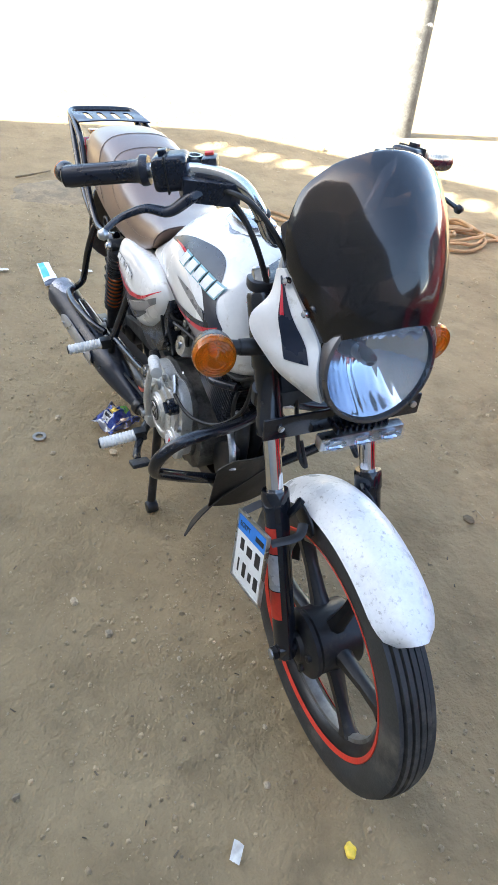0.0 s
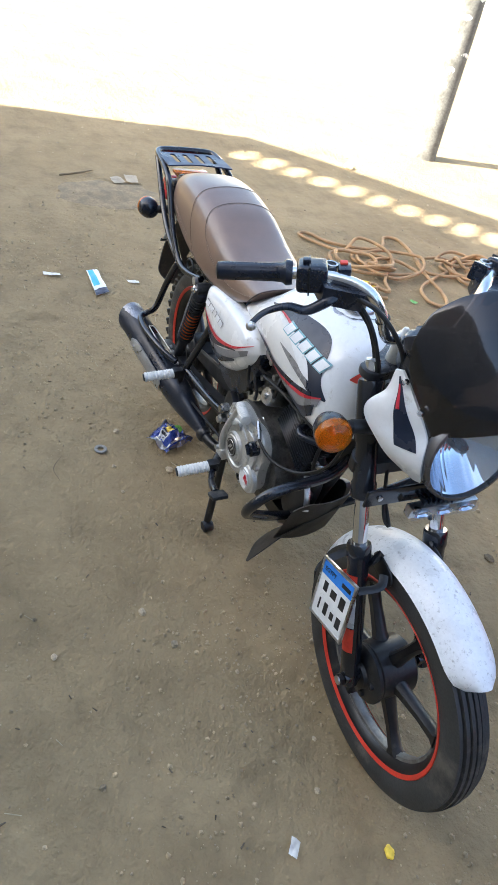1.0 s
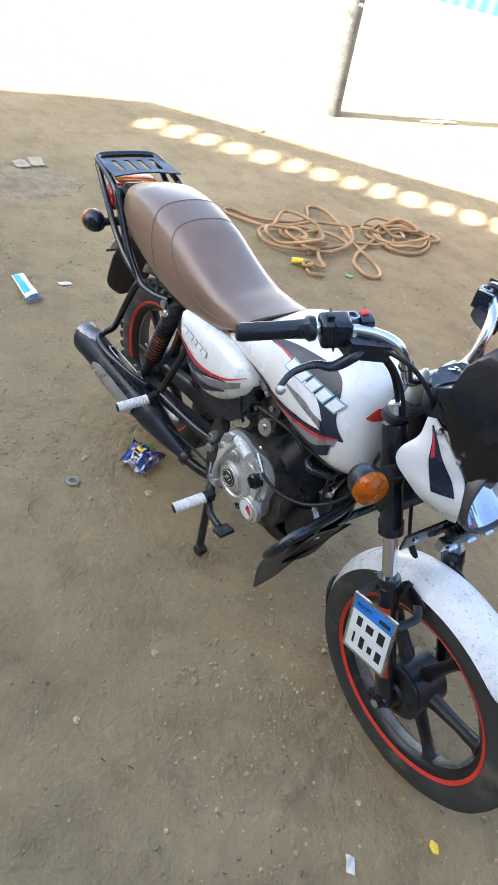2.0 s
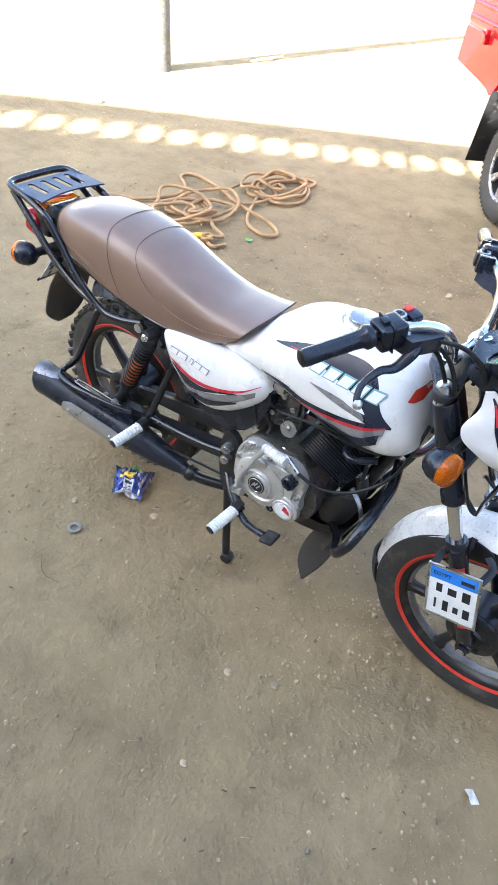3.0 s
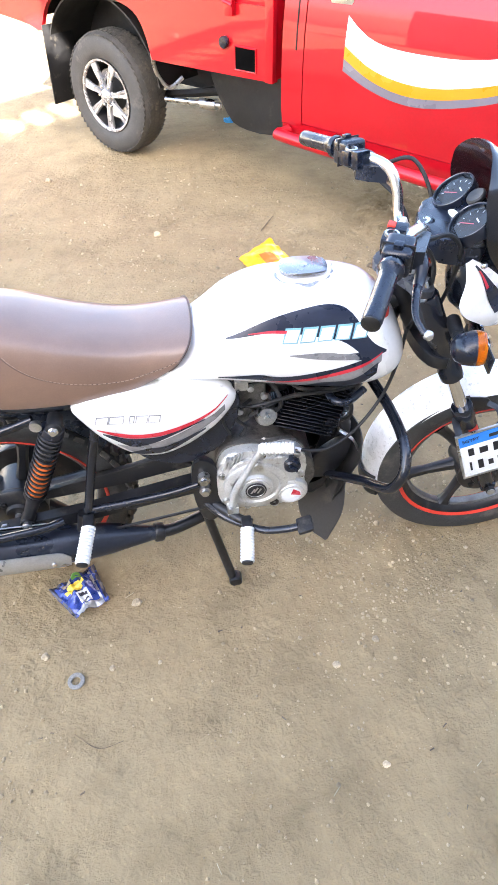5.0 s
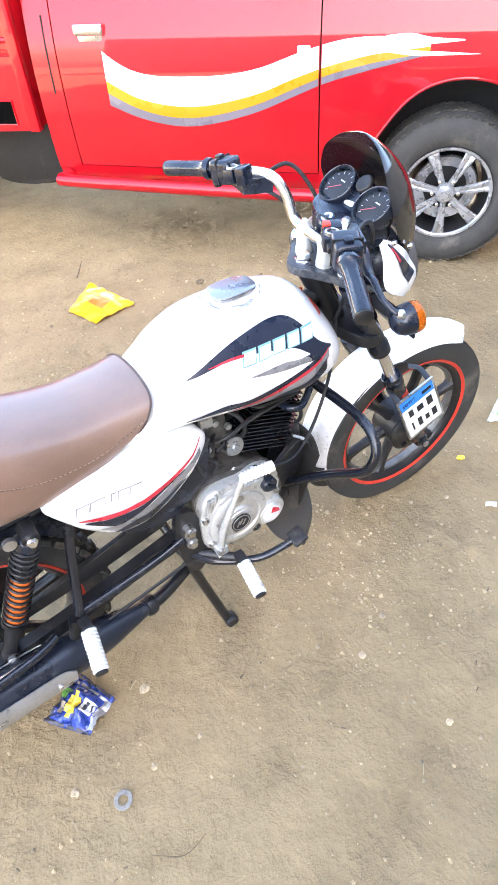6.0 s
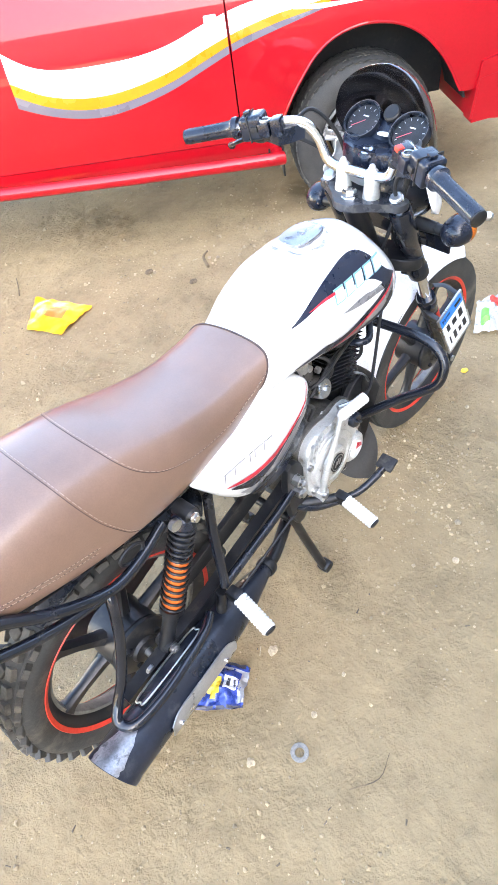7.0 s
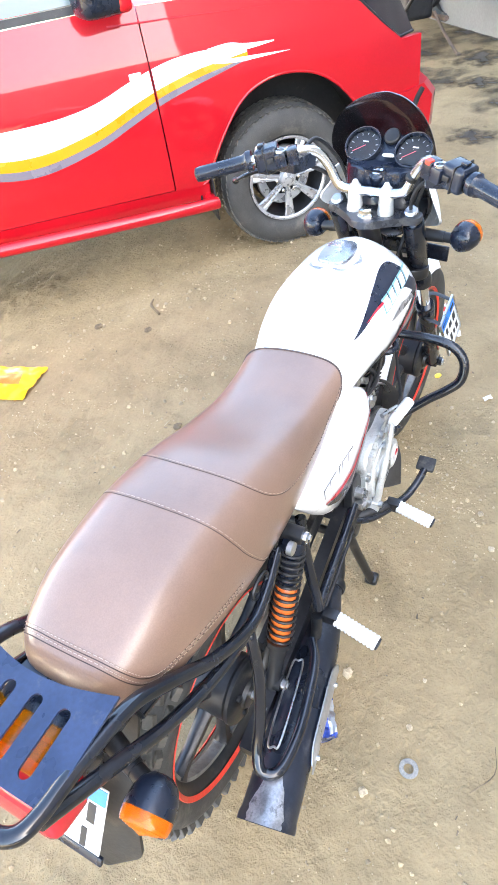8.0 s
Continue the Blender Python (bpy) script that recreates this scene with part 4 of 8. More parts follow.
# exhaust
ex = new("exhaust")
ex.parent = bike
part("header_pipe", tube(B(), [(0.83, -0.03, 0.555), (0.868, -0.040, 0.50), (0.856, -0.035, 0.40), (0.80, -0.025, 0.305), (0.68, -0.030, 0.262), (0.54, -0.065, 0.245), (0.42, -0.110, 0.238), (0.365, -0.121, 0.241)], 0.0165, 14), "dusty_black", ex, "sooty header pipe")
E0, E1 = Vector((0.378, -0.118, 0.238)), Vector((-0.180, -0.212, 0.348))
d = E1 - E0
EX_T = Matrix.Translation(E0) @ d.to_track_quat("Y", "Z").to_matrix().to_4x4()
EL = d.length
mb = lathe(B(), [(0.0185, -0.01), (0.022, 0.0), (0.022, 0.012), (0.0195, 0.016), (0.021, 0.03), (0.030, 0.075), (0.040, 0.13), (0.047, 0.19), (0.050, 0.25), (0.050, EL - 0.02), (0.052, EL - 0.012), (0.052, EL), (0.047, EL), (0.045, EL - 0.01), (0.030, EL - 0.015), (0.012, EL - 0.015), (0.012, EL - 0.05), (0.001, EL - 0.05)], 40)
for v in mb.verts:
    if v.co.y > EL - 0.06:
        v.co.y += 0.42 * v.co.z * (v.co.y - EL + 0.06) / 0.06
mb.transform(EX_T)
part("muffler", mb, "muffler_black", ex, "black cone muffler with worn tip")
wear = B()


def worn_tip(u, v):
    a = 1.00 + 1.25 * u + 0.03 * math.sin(v * 11)
    y = EL - 0.001 - v * (0.020 + 0.055 * math.sin(math.pi * u) + 0.003 * math.sin(u * 31))
    r = 0.0530 if y > EL - 0.022 else 0.0511
    z = r * math.sin(a)
    return EX_T @ Vector((r * math.cos(a), y + 0.42 * z * max(0.0, y - EL + 0.06) / 0.06, z))


sheet(wear, worn_tip, 22, 12)
part("worn_chrome", wear, "worn_metal", ex, "bare worn metal on the muffler")
def heat_shield(u, v):
    pinch = max(0.25, (1 - (abs(v - 0.5) * 2) ** 8)) ** 0.5
    a = math.pi * 1.0 + (u - 0.5) * 1.05 * pinch
    return EX_T @ Vector((0.0575 * math.cos(a), 0.235 + v * 0.225, -0.0575 * math.sin(a)))


part("heat_shield", slab(B(), heat_shield, 10, 24, EX_T.to_3x3() @ Vector((0.003, 0, 0))), "heat_silver", ex, "brushed steel heat shield")
for y in (0.275, 0.435):
    part("shield_bolt", lathe(B(), [(0.006, 0.0), (0.006, 0.005), (0.001, 0.006)], 10, EX_T @ Matrix.Translation((-0.0575, y, 0)) @ Matrix.Rotation(radians(90), 4, "Z")), "chrome", ex)
part("clamp", lathe(B(), [(0.024, -0.006), (0.026, 0.0), (0.026, 0.014), (0.024, 0.018)], 24, EX_T), "dusty_black", ex)
part("bracket", tube(B(), [(0.19, -0.150, 0.33), (0.205, -0.150, 0.39)], 0.012, 10, 1), "dusty_black", ex)
part("wire_guard", tube(B(), [EX_T @ Vector(p) for p in ((0.008, 0.29, 0.056), (0.006, 0.45, 0.056), (0.016, 0.465, 0.054), (0.030, 0.45, 0.048), (0.032, 0.29, 0.048), (0.020, 0.275, 0.053))], 0.0022, 8, 6, True), "steel", ex, "thin bare wire loop")

# saree guard loop, pegs and pedals
frame_tube([(0.006, -0.122, 0.655), (-0.002, -0.135, 0.637), (-0.028, -0.152, 0.560), (-0.066, -0.160, 0.470), (-0.094, -0.164, 0.428), (-0.117, -0.180, 0.402), (-0.100, -0.206, 0.394), (-0.03, -0.211, 0.394), (0.06, -0.196, 0.390), (0.118, -0.180, 0.384), (0.155, -0.158, 0.376)], 0.0105, "black_paint", "side_guard")


def foot_peg(root, tip, name):
    r, t = Vector(root), Vector(tip)
    d = (t - r)
    m = Matrix.Translation(r) @ d.to_track_quat("Y", "Z").to_matrix().to_4x4()
    g = new(name)
    g.parent = bike
    ln = d.length
    prof = [(0.0135, 0.0)]
    n = 11
    for k in range(n):
        y = ln * (k + 0.1) / n
        prof += [(0.0165, y), (0.0175, y + ln * 0.25 / n), (0.0175, y + ln * 0.55 / n), (0.0152, y + ln * 0.75 / n)]
    prof += [(0.017, ln * 0.985), (0.015, ln)]
    part("rubber_sleeve", lathe(B(), prof, 20, m @ Matrix.Diagonal((1, 1, 0.8, 1))), "peg_white", g, "dirty white ribbed rubber")
    part("end_cap", lathe(B(), [(0.0135, ln), (0.0135, ln + 0.004), (0.001, ln + 0.005)], 16, m @ Matrix.Diagonal((1, 1, 0.8, 1))), "rubber", g)
    part("mount", box(B(), r + Vector((0, 0.012, 0)), (0.026, 0.034, 0.030), 0.005), "dusty_black", g)
    return g


foot_peg((0.600, -0.203, 0.328), (0.589, -0.292, 0.313), "front_foot_peg")
foot_peg((0.220, -0.187, 0.380), (0.207, -0.280, 0.364), "rear_foot_peg")
foot_peg((0.612, 0.200, 0.352), (0.598, 0.297, 0.312), "front_foot_peg")
frame_tube([(0.50, -0.10, 0.335), (0.54, -0.135, 0.335), (0.58, -0.170, 0.330), (0.612, -0.190, 0.328)], 0.012, "dusty_black", "peg_bar")
frame_tube([(0.612, 0.190, 0.350), (0.56, 0.12, 0.335), (0.50, 0.08, 0.33)], 0.012, "dusty_black", "peg_bar")
pedal = new("brake_pedal")
pedal.parent = bike
part("arm", tube(B(), [(0.500, -0.118, 0.345), (0.545, -0.152, 0.320), (0.600, -0.188, 0.318), (0.645, -0.212, 0.322), (0.690, -0.228, 0.340), (0.722, -0.234, 0.352)], 0.0095, 12), "black_paint", pedal, "black pedal arm")
part("pad", box(B(), (0.738, -0.234, 0.357), (0.040, 0.046, 0.012), 0.006, pose(0, 0, 0, 0, -20, 0)), "rubber", pedal, "worn pedal pad")

# centre stand
stand = new("centre_stand")
stand.parent = bike
for s in (-1, 1):
    part("leg", tube(B(), [(0.500, s * 0.105, 0.300), (0.520, s * 0.118, 0.20), (0.548, s * 0.138, 0.075), (0.562, s * 0.148, 0.016)], 0.0125, 12), "dusty_black", stand)
    part("foot", lathe(B(), [(0.017, -0.016), (0.019, -0.010), (0.019, 0.010), (0.017, 0.016)], 20, Matrix.Translation((0.568, s * 0.148, 0.014))), "dusty_black", stand)
part("cross_bar", tube(B(), [(0.510, -0.11, 0.26), (0.510, 0.11, 0.26)], 0.012, 10, 1), "dusty_black", stand)

# engine
eng = new("engine")
eng.parent = bike
part("crankcase", prism(B(), rounded([(0.520, 0.330), (0.530, 0.44), (0.555, 0.51), (0.62, 0.525), (0.70, 0.515), (0.755, 0.47), (0.785, 0.42), (0.775, 0.34), (0.72, 0.295), (0.60, 0.290)], 4), -0.102, 0.102, 0.012), "sooty_alloy", eng, "grimy aluminium crankcase")
cover = rounded([(0.545, 0.352), (0.536, 0.43), (0.543, 0.490), (0.566, 0.524), (0.610, 0.534), (0.655, 0.528), (0.70, 0.536), (0.736, 0.520), (0.754, 0.480), (0.751, 0.430), (0.755, 0.385), (0.732, 0.345), (0.67, 0.326), (0.60, 0.330)], 4)
clutch = part("clutch_cover", prism(B(), cover, -0.100, -0.138, 0.010, 3), "alloy", eng, "cast aluminium clutch cover")
inner = [(0.648 + (x - 0.648) * 0.78, 0.435 + (z - 0.435) * 0.78) for x, z in cover]
part("raised_face", prism(B(), inner, -0.136, -0.147, 0.007, 3), "alloy", clutch)


def disc(c, prof, mat, name, parent, n=36, label=""):
    return part(name, lathe(B(), prof, n, Matrix.Translation(c)), mat, parent, label)


boss = disc((0.628, 0, 0.418), [(0.046, -0.138), (0.044, -0.154), (0.041, -0.157), (0.036, -0.157), (0.034, -0.160), (0.001, -0.160)], "alloy", "boss", clutch)
disc((0.628, 0, 0.418), [(0.026, -0.158), (0.026, -0.1625), (0.001, -0.1625)], "ink", "emblem", boss, label="black round emblem")
part("emblem_ring", lathe(B(), [(0.0205, -0.1622), (0.022, -0.1635), (0.0235, -0.1622)], 36, Matrix.Translation((0.628, 0, 0.418)), True), "steel", boss)
for k in range(3):
    part("emblem_mark", box(B(), (0.620 + k * 0.008, -0.1632, 0.418 + 0.004 * (k % 2)), (0.004, 0.001, 0.018), 0, pose(0, 0, 0, 0, 30, 0)), "steel", boss)
boss2 = disc((0.718, 0, 0.381), [(0.036, -0.138), (0.034, -0.152), (0.031, -0.155), (0.001, -0.155)], "alloy", "boss", clutch)
disc((0.718, 0, 0.381), [(0.025, -0.1545), (0.025, -0.1565), (0.001, -0.1565)], "decal_white", "sticker", boss2, label="white round sticker")
part("sticker_wedge", prism(B(), [(0.716, 0.384), (0.722, 0.403), (0.739, 0.390), (0.741, 0.378)], -0.1562, -0.1575), "decal_red", boss2, "red wedge on the sticker")
part("cover_dome", lathe(B(), [(0.080, -0.136), (0.078, -0.150), (0.074, -0.153), (0.060, -0.153), (0.056, -0.149), (0.048, -0.149)], 48, Matrix.Translation((0.630, 0, 0.422))), "alloy", clutch)
part("cover_dome", lathe(B(), [(0.044, -0.136), (0.042, -0.148), (0.038, -0.151), (0.030, -0.151)], 40, Matrix.Translation((0.718, 0, 0.383))), "alloy", clutch)
part("cover_flange", prism(B(), [(0.648 + (x - 0.648) * 1.035, 0.435 + (z - 0.435) * 1.035) for x, z in cover], -0.100, -0.112, 0.003), "sooty_alloy", clutch, "grimy gasket flange")
for k in range(5):
    part("cast_rib", box(B(), (0.556 + 0.010 * k, -0.143, 0.500 + 0.006 * k), (0.0035, 0.010, 0.040 - 0.004 * k), 0.0015, pose(0, 0, 0, 0, 18, 0)), "alloy", clutch)
for x, z in ((0.556, 0.365), (0.548, 0.46), (0.568, 0.512), (0.645, 0.520), (0.728, 0.512), (0.742, 0.440), (0.744, 0.405), (0.680, 0.338), (0.61, 0.340)):
    disc((x, 0, z), [(0.0085, -0.134), (0.0085, -0.146), (0.005, -0.1475), (0.001, -0.1465)], "steel", "cover_screw", clutch, 12)
disc((0.716, 0, 0.488), [(0.020, -0.138), (0.020, -0.158), (0.016, -0.162), (0.001, -0.162)], "plastic", "oil_filler_plug", clutch, 24, "black oil filler plug")
part("plug_grip", box(B(), (0.716, -0.165, 0.488), (0.028, 0.008, 0.006), 0.002, pose(0, 0, 0, 0, 40, 0)), "plastic", clutch)
disc((0.634, 0, 0.494), [(0.011, -0.138), (0.011, -0.158), (0.001, -0.160)], "steel", "adjuster", clutch, 12)
disc((0.676, 0, 0.350), [(0.012, -0.138), (0.012, -0.149), (0.006, -0.1495), (0.006, -0.144), (0.001, -0.144)], "dusty_black", "drain_plug", clutch, 14)
starter = part("starter_motor", lathe(B(), [(0.010, -0.118), (0.022, -0.116), (0.026, -0.108), (0.027, -0.07), (0.027, 0.05), (0.001, 0.05)], 26, pose(0.654, 0, 0.585, -14, 0, 3)), "steel", eng, "grey starter motor")
part("starter_nut", lathe(B(), [(0.008, -0.117), (0.008, -0.124), (0.001, -0.125)], 6, pose(0.654, 0, 0.585, -14, 0, 3)), "steel", starter)

TILT = Matrix.Translation((0.735, 0, 0.50)) @ Matrix.Rotation(radians(22), 4, "Y")
cyl = part("cylinder", box(B(), (0, 0, 0), (0.125, 0.11, 0.15), 0.012, TILT @ Matrix.Translation((0.010, 0, 0.085))), "dusty_black", eng, "black finned cylinder")
for k in range(15):
    z = 0.026 + k * 0.0106
    ext = 0.150 if k < 9 else 0.138 + 0.001 * k
    bm = box(B(), (0, 0, 0), (0.158 if k < 10 else 0.140, ext, 0.0030), 0.0012, TILT @ Matrix.Translation((0.010, 0, z)), 1)
    part("cooling_fin", bm, "black_paint", cyl)
part("head_cover", box(B(), (0, 0, 0), (0.150, 0.125, 0.044), 0.010, TILT @ Matrix.Translation((0.012, 0, 0.195))), "dusty_black", eng)
part("spark_plug_cap", tube(B(), [TILT @ Vector(p) for p in ((0.02, -0.07, 0.15), (0.025, -0.10, 0.155), (0.05, -0.11, 0.165), (0.09, -0.08, 0.19))], 0.009, 10), "plastic", eng)
part("carburettor", box(B(), (0.628, -0.045, 0.652), (0.070, 0.070, 0.070), 0.012), "sooty_alloy", eng, "grey carburettor")
part("float_bowl", lathe(B(), [(0.024, -0.03), (0.026, 0.0), (0.026, 0.03), (0.02, 0.034)], 20, pose(0.606, -0.062, 0.610, 90, 0, 0)), "sooty_alloy", eng)
part("intake_boot", tube(B(), [(0.67, -0.03, 0.645), (0.70, -0.02, 0.640), (0.74, -0.01, 0.635)], 0.024, 16), "rubber", eng)
part("fuel_hose", tube(B(), [(0.60, -0.07, 0.715), (0.585, -0.10, 0.69), (0.600, -0.11, 0.655), (0.625, -0.085, 0.645)], 0.005, 8), "rubber", eng)
part("fuel_tap", box(B(), (0.605, -0.090, 0.700), (0.03, 0.022, 0.026), 0.004), "steel", eng)
for pts, r in (([(0.575, -0.095, 0.655), (0.590, -0.115, 0.62), (0.610, -0.112, 0.59), (0.600, -0.105, 0.555)], 0.0045), ([(0.60, -0.10, 0.69), (0.565, -0.118, 0.665), (0.560, -0.12, 0.62), (0.575, -0.115, 0.575)], 0.004),
               ([(0.66, -0.06, 0.69), (0.685, -0.10, 0.675), (0.69, -0.108, 0.64), (0.672, -0.10, 0.615)], 0.005), ([(0.70, -0.08, 0.70), (0.735, -0.10, 0.680), (0.79, -0.085, 0.66), (0.83, -0.06, 0.63)], 0.004),
               ([(0.84, -0.03, 0.62), (0.865, -0.065, 0.60), (0.87, -0.07, 0.555), (0.855, -0.05, 0.52)], 0.005)):
    part("hose", tube(B(), pts, r, 8), "rubber", eng)
for x, z in ((0.555, 0.545), (0.60, 0.625), (0.655, 0.665), (0.625, 0.690)):
    part("bracket_bolt", lathe(B(), [(0.008, -0.092), (0.008, -0.102), (0.004, -0.104), (0.001, -0.104)], 8, Matrix.Translation((x, 0, z))), "steel", eng)
part("carburettor_cap", lathe(B(), [(0.021, 0.0), (0.022, 0.018), (0.017, 0.024), (0.001, 0.025)], 18, pose(0.628, -0.052, 0.682, 90, 0, 0)), "steel", eng)
part("exhaust_clamp", lathe(B(), [(0.024, -0.008), (0.027, -0.004), (0.027, 0.004), (0.024, 0.008)], 16, pose(0.845, -0.034, 0.535, 65, 0, 0)), "steel", eng)
part("belly_plate", prism(B(), rounded([(0.55, 0.285), (0.80, 0.30), (0.84, 0.345), (0.80, 0.262), (0.60, 0.250)], 3), -0.06, 0.06, 0.006), "dusty_black", eng)
part("engine_mount", prism(B(), rounded([(0.78, 0.40), (0.86, 0.47), (0.885, 0.45), (0.86, 0.36), (0.80, 0.33)], 3), -0.065, -0.050, 0.002), "dusty_black", eng)
part("engine_mount", prism(B(), rounded([(0.78, 0.40), (0.86, 0.47), (0.885, 0.45), (0.86, 0.36), (0.80, 0.33)], 3), 0.050, 0.065, 0.002), "dusty_black", eng)
kick = new("kick_lever")
kick.parent = bike
part("lever_arm", tube(B(), [(0.570, -0.152, 0.340), (0.571, -0.160, 0.385), (0.576, -0.164, 0.425), (0.600, -0.168, 0.485), (0.628, -0.168, 0.545), (0.641, -0.167, 0.570)], [0.010, 0.009, 0.0075, 0.007], 12), "alloy", kick, "dull silver kick lever")
part("clamp_block", box(B(), (0.570, -0.148, 0.345), (0.030, 0.036, 0.040), 0.006), "alloy", kick)
part("clamp_bolt", lathe(B(), [(0.008, -0.165), (0.008, -0.174), (0.001, -0.175)], 10, Matrix.Translation((0.562, 0, 0.362))), "steel", kick)
km = Matrix.Translation((0.637, -0.168, 0.572)) @ Vector((0.066, -0.016, 0.010)).to_track_quat("Y", "Z").to_matrix().to_4x4()
prof = [(0.009, -0.004)]
for k in range(9):
    prof += [(0.0125, 0.002 + k * 0.008), (0.0135, 0.004 + k * 0.008), (0.0135, 0.007 + k * 0.008), (0.0118, 0.009 + k * 0.008)]
prof += [(0.013, 0.076), (0.006, 0.078)]
part("rubber_sleeve", lathe(B(), prof, 18, km), "peg_white", kick, "white ribbed rubber sleeve")
frame_tube([(0.705, -0.135, 0.540), (0.735, -0.150, 0.535), (0.80, -0.140, 0.520), (0.87, -0.110, 0.540), (0.93, -0.085, 0.610), (0.955, -0.080, 0.70), (0.965, -0.075, 0.80)], 0.0042, "rubber", "clutch_cable", n=8)
part("cable_end", tube(B(), [(0.680, -0.130, 0.545), (0.715, -0.142, 0.538), (0.735, -0.150, 0.535)], 0.006, 8), "steel", bike)
frame_tube([(0.62, -0.10, 0.61), (0.70, -0.10, 0.655), (0.80, -0.085, 0.655), (0.90, -0.06, 0.66), (0.955, -0.055, 0.72)], 0.005, "rubber", "wiring", n=8)
frame_tube([(0.60, -0.09, 0.63), (0.64, -0.12, 0.66), (0.72, -0.11, 0.668), (0.86, -0.075, 0.648), (0.93, -0.06, 0.69)], 0.004, "rubber", "wiring", n=8)

# crash guard and leg flap
frame_tube([(0.925, -0.02, 0.622), (0.940, -0.06, 0.606), (0.950, -0.11, 0.598), (0.953, -0.18, 0.594), (0.951, -0.232, 0.580), (0.943, -0.262, 0.545), (0.925, -0.262, 0.500), (0.910, -0.232, 0.470), (0.895, -0.185, 0.436), (0.864, -0.120, 0.384), (0.826, -0.05, 0.325)], 0.0125, "black_paint", "crash_guard", True, "black tubular crash guard", 14)
FLAP_REAR = [(0.824, -0.148, 0.154), (0.780, -0.100, 0.165), (0.768, -0.040, 0.191), (0.785, 0.018, 0.232), (0.800, 0.080, 0.290)]
FLAP_FRONT = [(0.830, -0.147, 0.158), (0.866, -0.130, 0.250), (0.880, -0.085, 0.318), (0.895, -0.030, 0.372), (0.910, 0.040, 0.430)]
FLAP_A, FLAP_B = spline(FLAP_REAR, 8), spline(FLAP_FRONT, 8)


def flap(u, v):
    i = u * (len(FLAP_A) - 1)
    k = min(int(i), len(FLAP_A) - 2)
    a, b = FLAP_A[k].lerp(FLAP_A[k + 1], i - k), FLAP_B[k].lerp(FLAP_B[k + 1], i - k)
    return a.lerp(b, v) + Vector((0.0, 0.0, -0.010 * math.sin(math.pi * v) * u))


part("mud_flap", slab(B(), flap, 26, 12, (-0.002, 0, 0.003)), "flap_rubber", bike, "dusty black rubber mud flap")


def leg_shield(u, v):
    y = 0.055 - 0.165 * u
    z = 0.462 - 0.195 * v - 0.030 * max(0.0, u - 0.72) ** 2 * 12 * (1 - v)
    return Vector((0.902 - 0.055 * v + 0.016 * math.sin(math.pi * u), y + 0.012 * v, z))


part("leg_shield", slab(B(), leg_shield, 20, 14, (-0.003, 0, 0)), "flap_rubber", bike, "dusty black rubber shield before the engine")
part("flap_strap", tube(B(), [(0.850, -0.062, 0.500), (0.885, -0.070, 0.470), (0.905, -0.075, 0.430)], 0.008, 6, 4, False, 0.3), "steel", bike)

# rear fender, tail and rack
def arc_shell(centre, radius, a0, a1, width, crown, thick, n, width_end=None, round_tip=False):
    rings = []
    for i in range(n + 1):
        t = i / n
        a = radians(a0 + (a1 - a0) * t)
        w = width if width_end is None else width + (width_end - width) * t
        if round_tip and t < 0.09:
            w *= 0.45 + 0.55 * (1 - (1 - t / 0.09) ** 2) ** 0.5
        ring = []
        for q in np.linspace(-1, 1, 13):
            r = radius - crown * abs(q) ** 2.6
            ring.append(Vector((centre.x + r * math.cos(a), w / 2 * q, centre.z + r * math.sin(a))))
        for q in np.linspace(1, -1, 13):
            r = radius - thick - crown * abs(q) ** 2.6
            ring.append(Vector((centre.x + r * math.cos(a), (w / 2 - thick) * q, centre.z + r * math.sin(a))))
        rings.append(ring)
    return loft(B(), rings)


part("rear_fender", arc_shell(REAR_AXLE + Vector((0, 0, 0.03)), 0.345, 34, 116, 0.120, 0.045, 0.004, 36), "plastic", bike, "black plastic rear fender")
def tail_sheet(u, v):
    x = -0.200 - 0.150 * v - 0.026 * math.sin(math.pi * v)
    z = 0.735 - 0.345 * v
    w = (0.130 + 0.035 * min(1.0, v * 2.2)) * (1 - max(0.0, v - 0.78) ** 2 * 12)
    return Vector((x - 0.02 * (2 * u - 1) ** 2 * -1, (u - 0.5) * w, z + 0.020 * (2 * u - 1) ** 2 * v))


part("tail_fender", slab(B(), tail_sheet, 12, 20, (0.006, 0, 0)), "flap_rubber", bike, "black rear mud guard")
part("tail_housing", prism(B(), rounded([(-0.10, 0.775), (-0.10, 0.72), (-0.20, 0.71), (-0.285, 0.745), (-0.285, 0.825), (-0.22, 0.825)], 4), -0.060, 0.060, 0.010), "plastic", bike, "black tail housing")
lamp = new("tail_lamp")
lamp.parent = bike
part("lens", box(B(), (-0.330, 0, 0.764), (0.066, 0.165, 0.070), 0.020, pose(0, 0, 0, 0, 14, 0), 4), "tail_red", lamp, "red tail lamp lens")
part("housing", box(B(), (-0.285, 0, 0.775), (0.050, 0.150, 0.066), 0.010), "plastic", lamp)
part("amber_strip", box(B(), (-0.300, 0, 0.826), (0.060, 0.120, 0.012), 0.004), "amber", lamp, "amber strip of the tail lamp")
rplate = new("number_plate")
rplate.parent = bike
RP = pose(-0.318, 0.0, 0.612, 0, 38, 0)
part("plate", box(B(), (0, 0, 0), (0.003, 0.125, 0.105), 0.001, RP), "plate_white", rplate, "white number plate")
part("blue_band", box(B(), (0, 0, 0), (0.004, 0.123, 0.024), 0.0, RP @ Matrix.Translation((-0.0005, 0, 0.039))), "plate_blue", rplate)
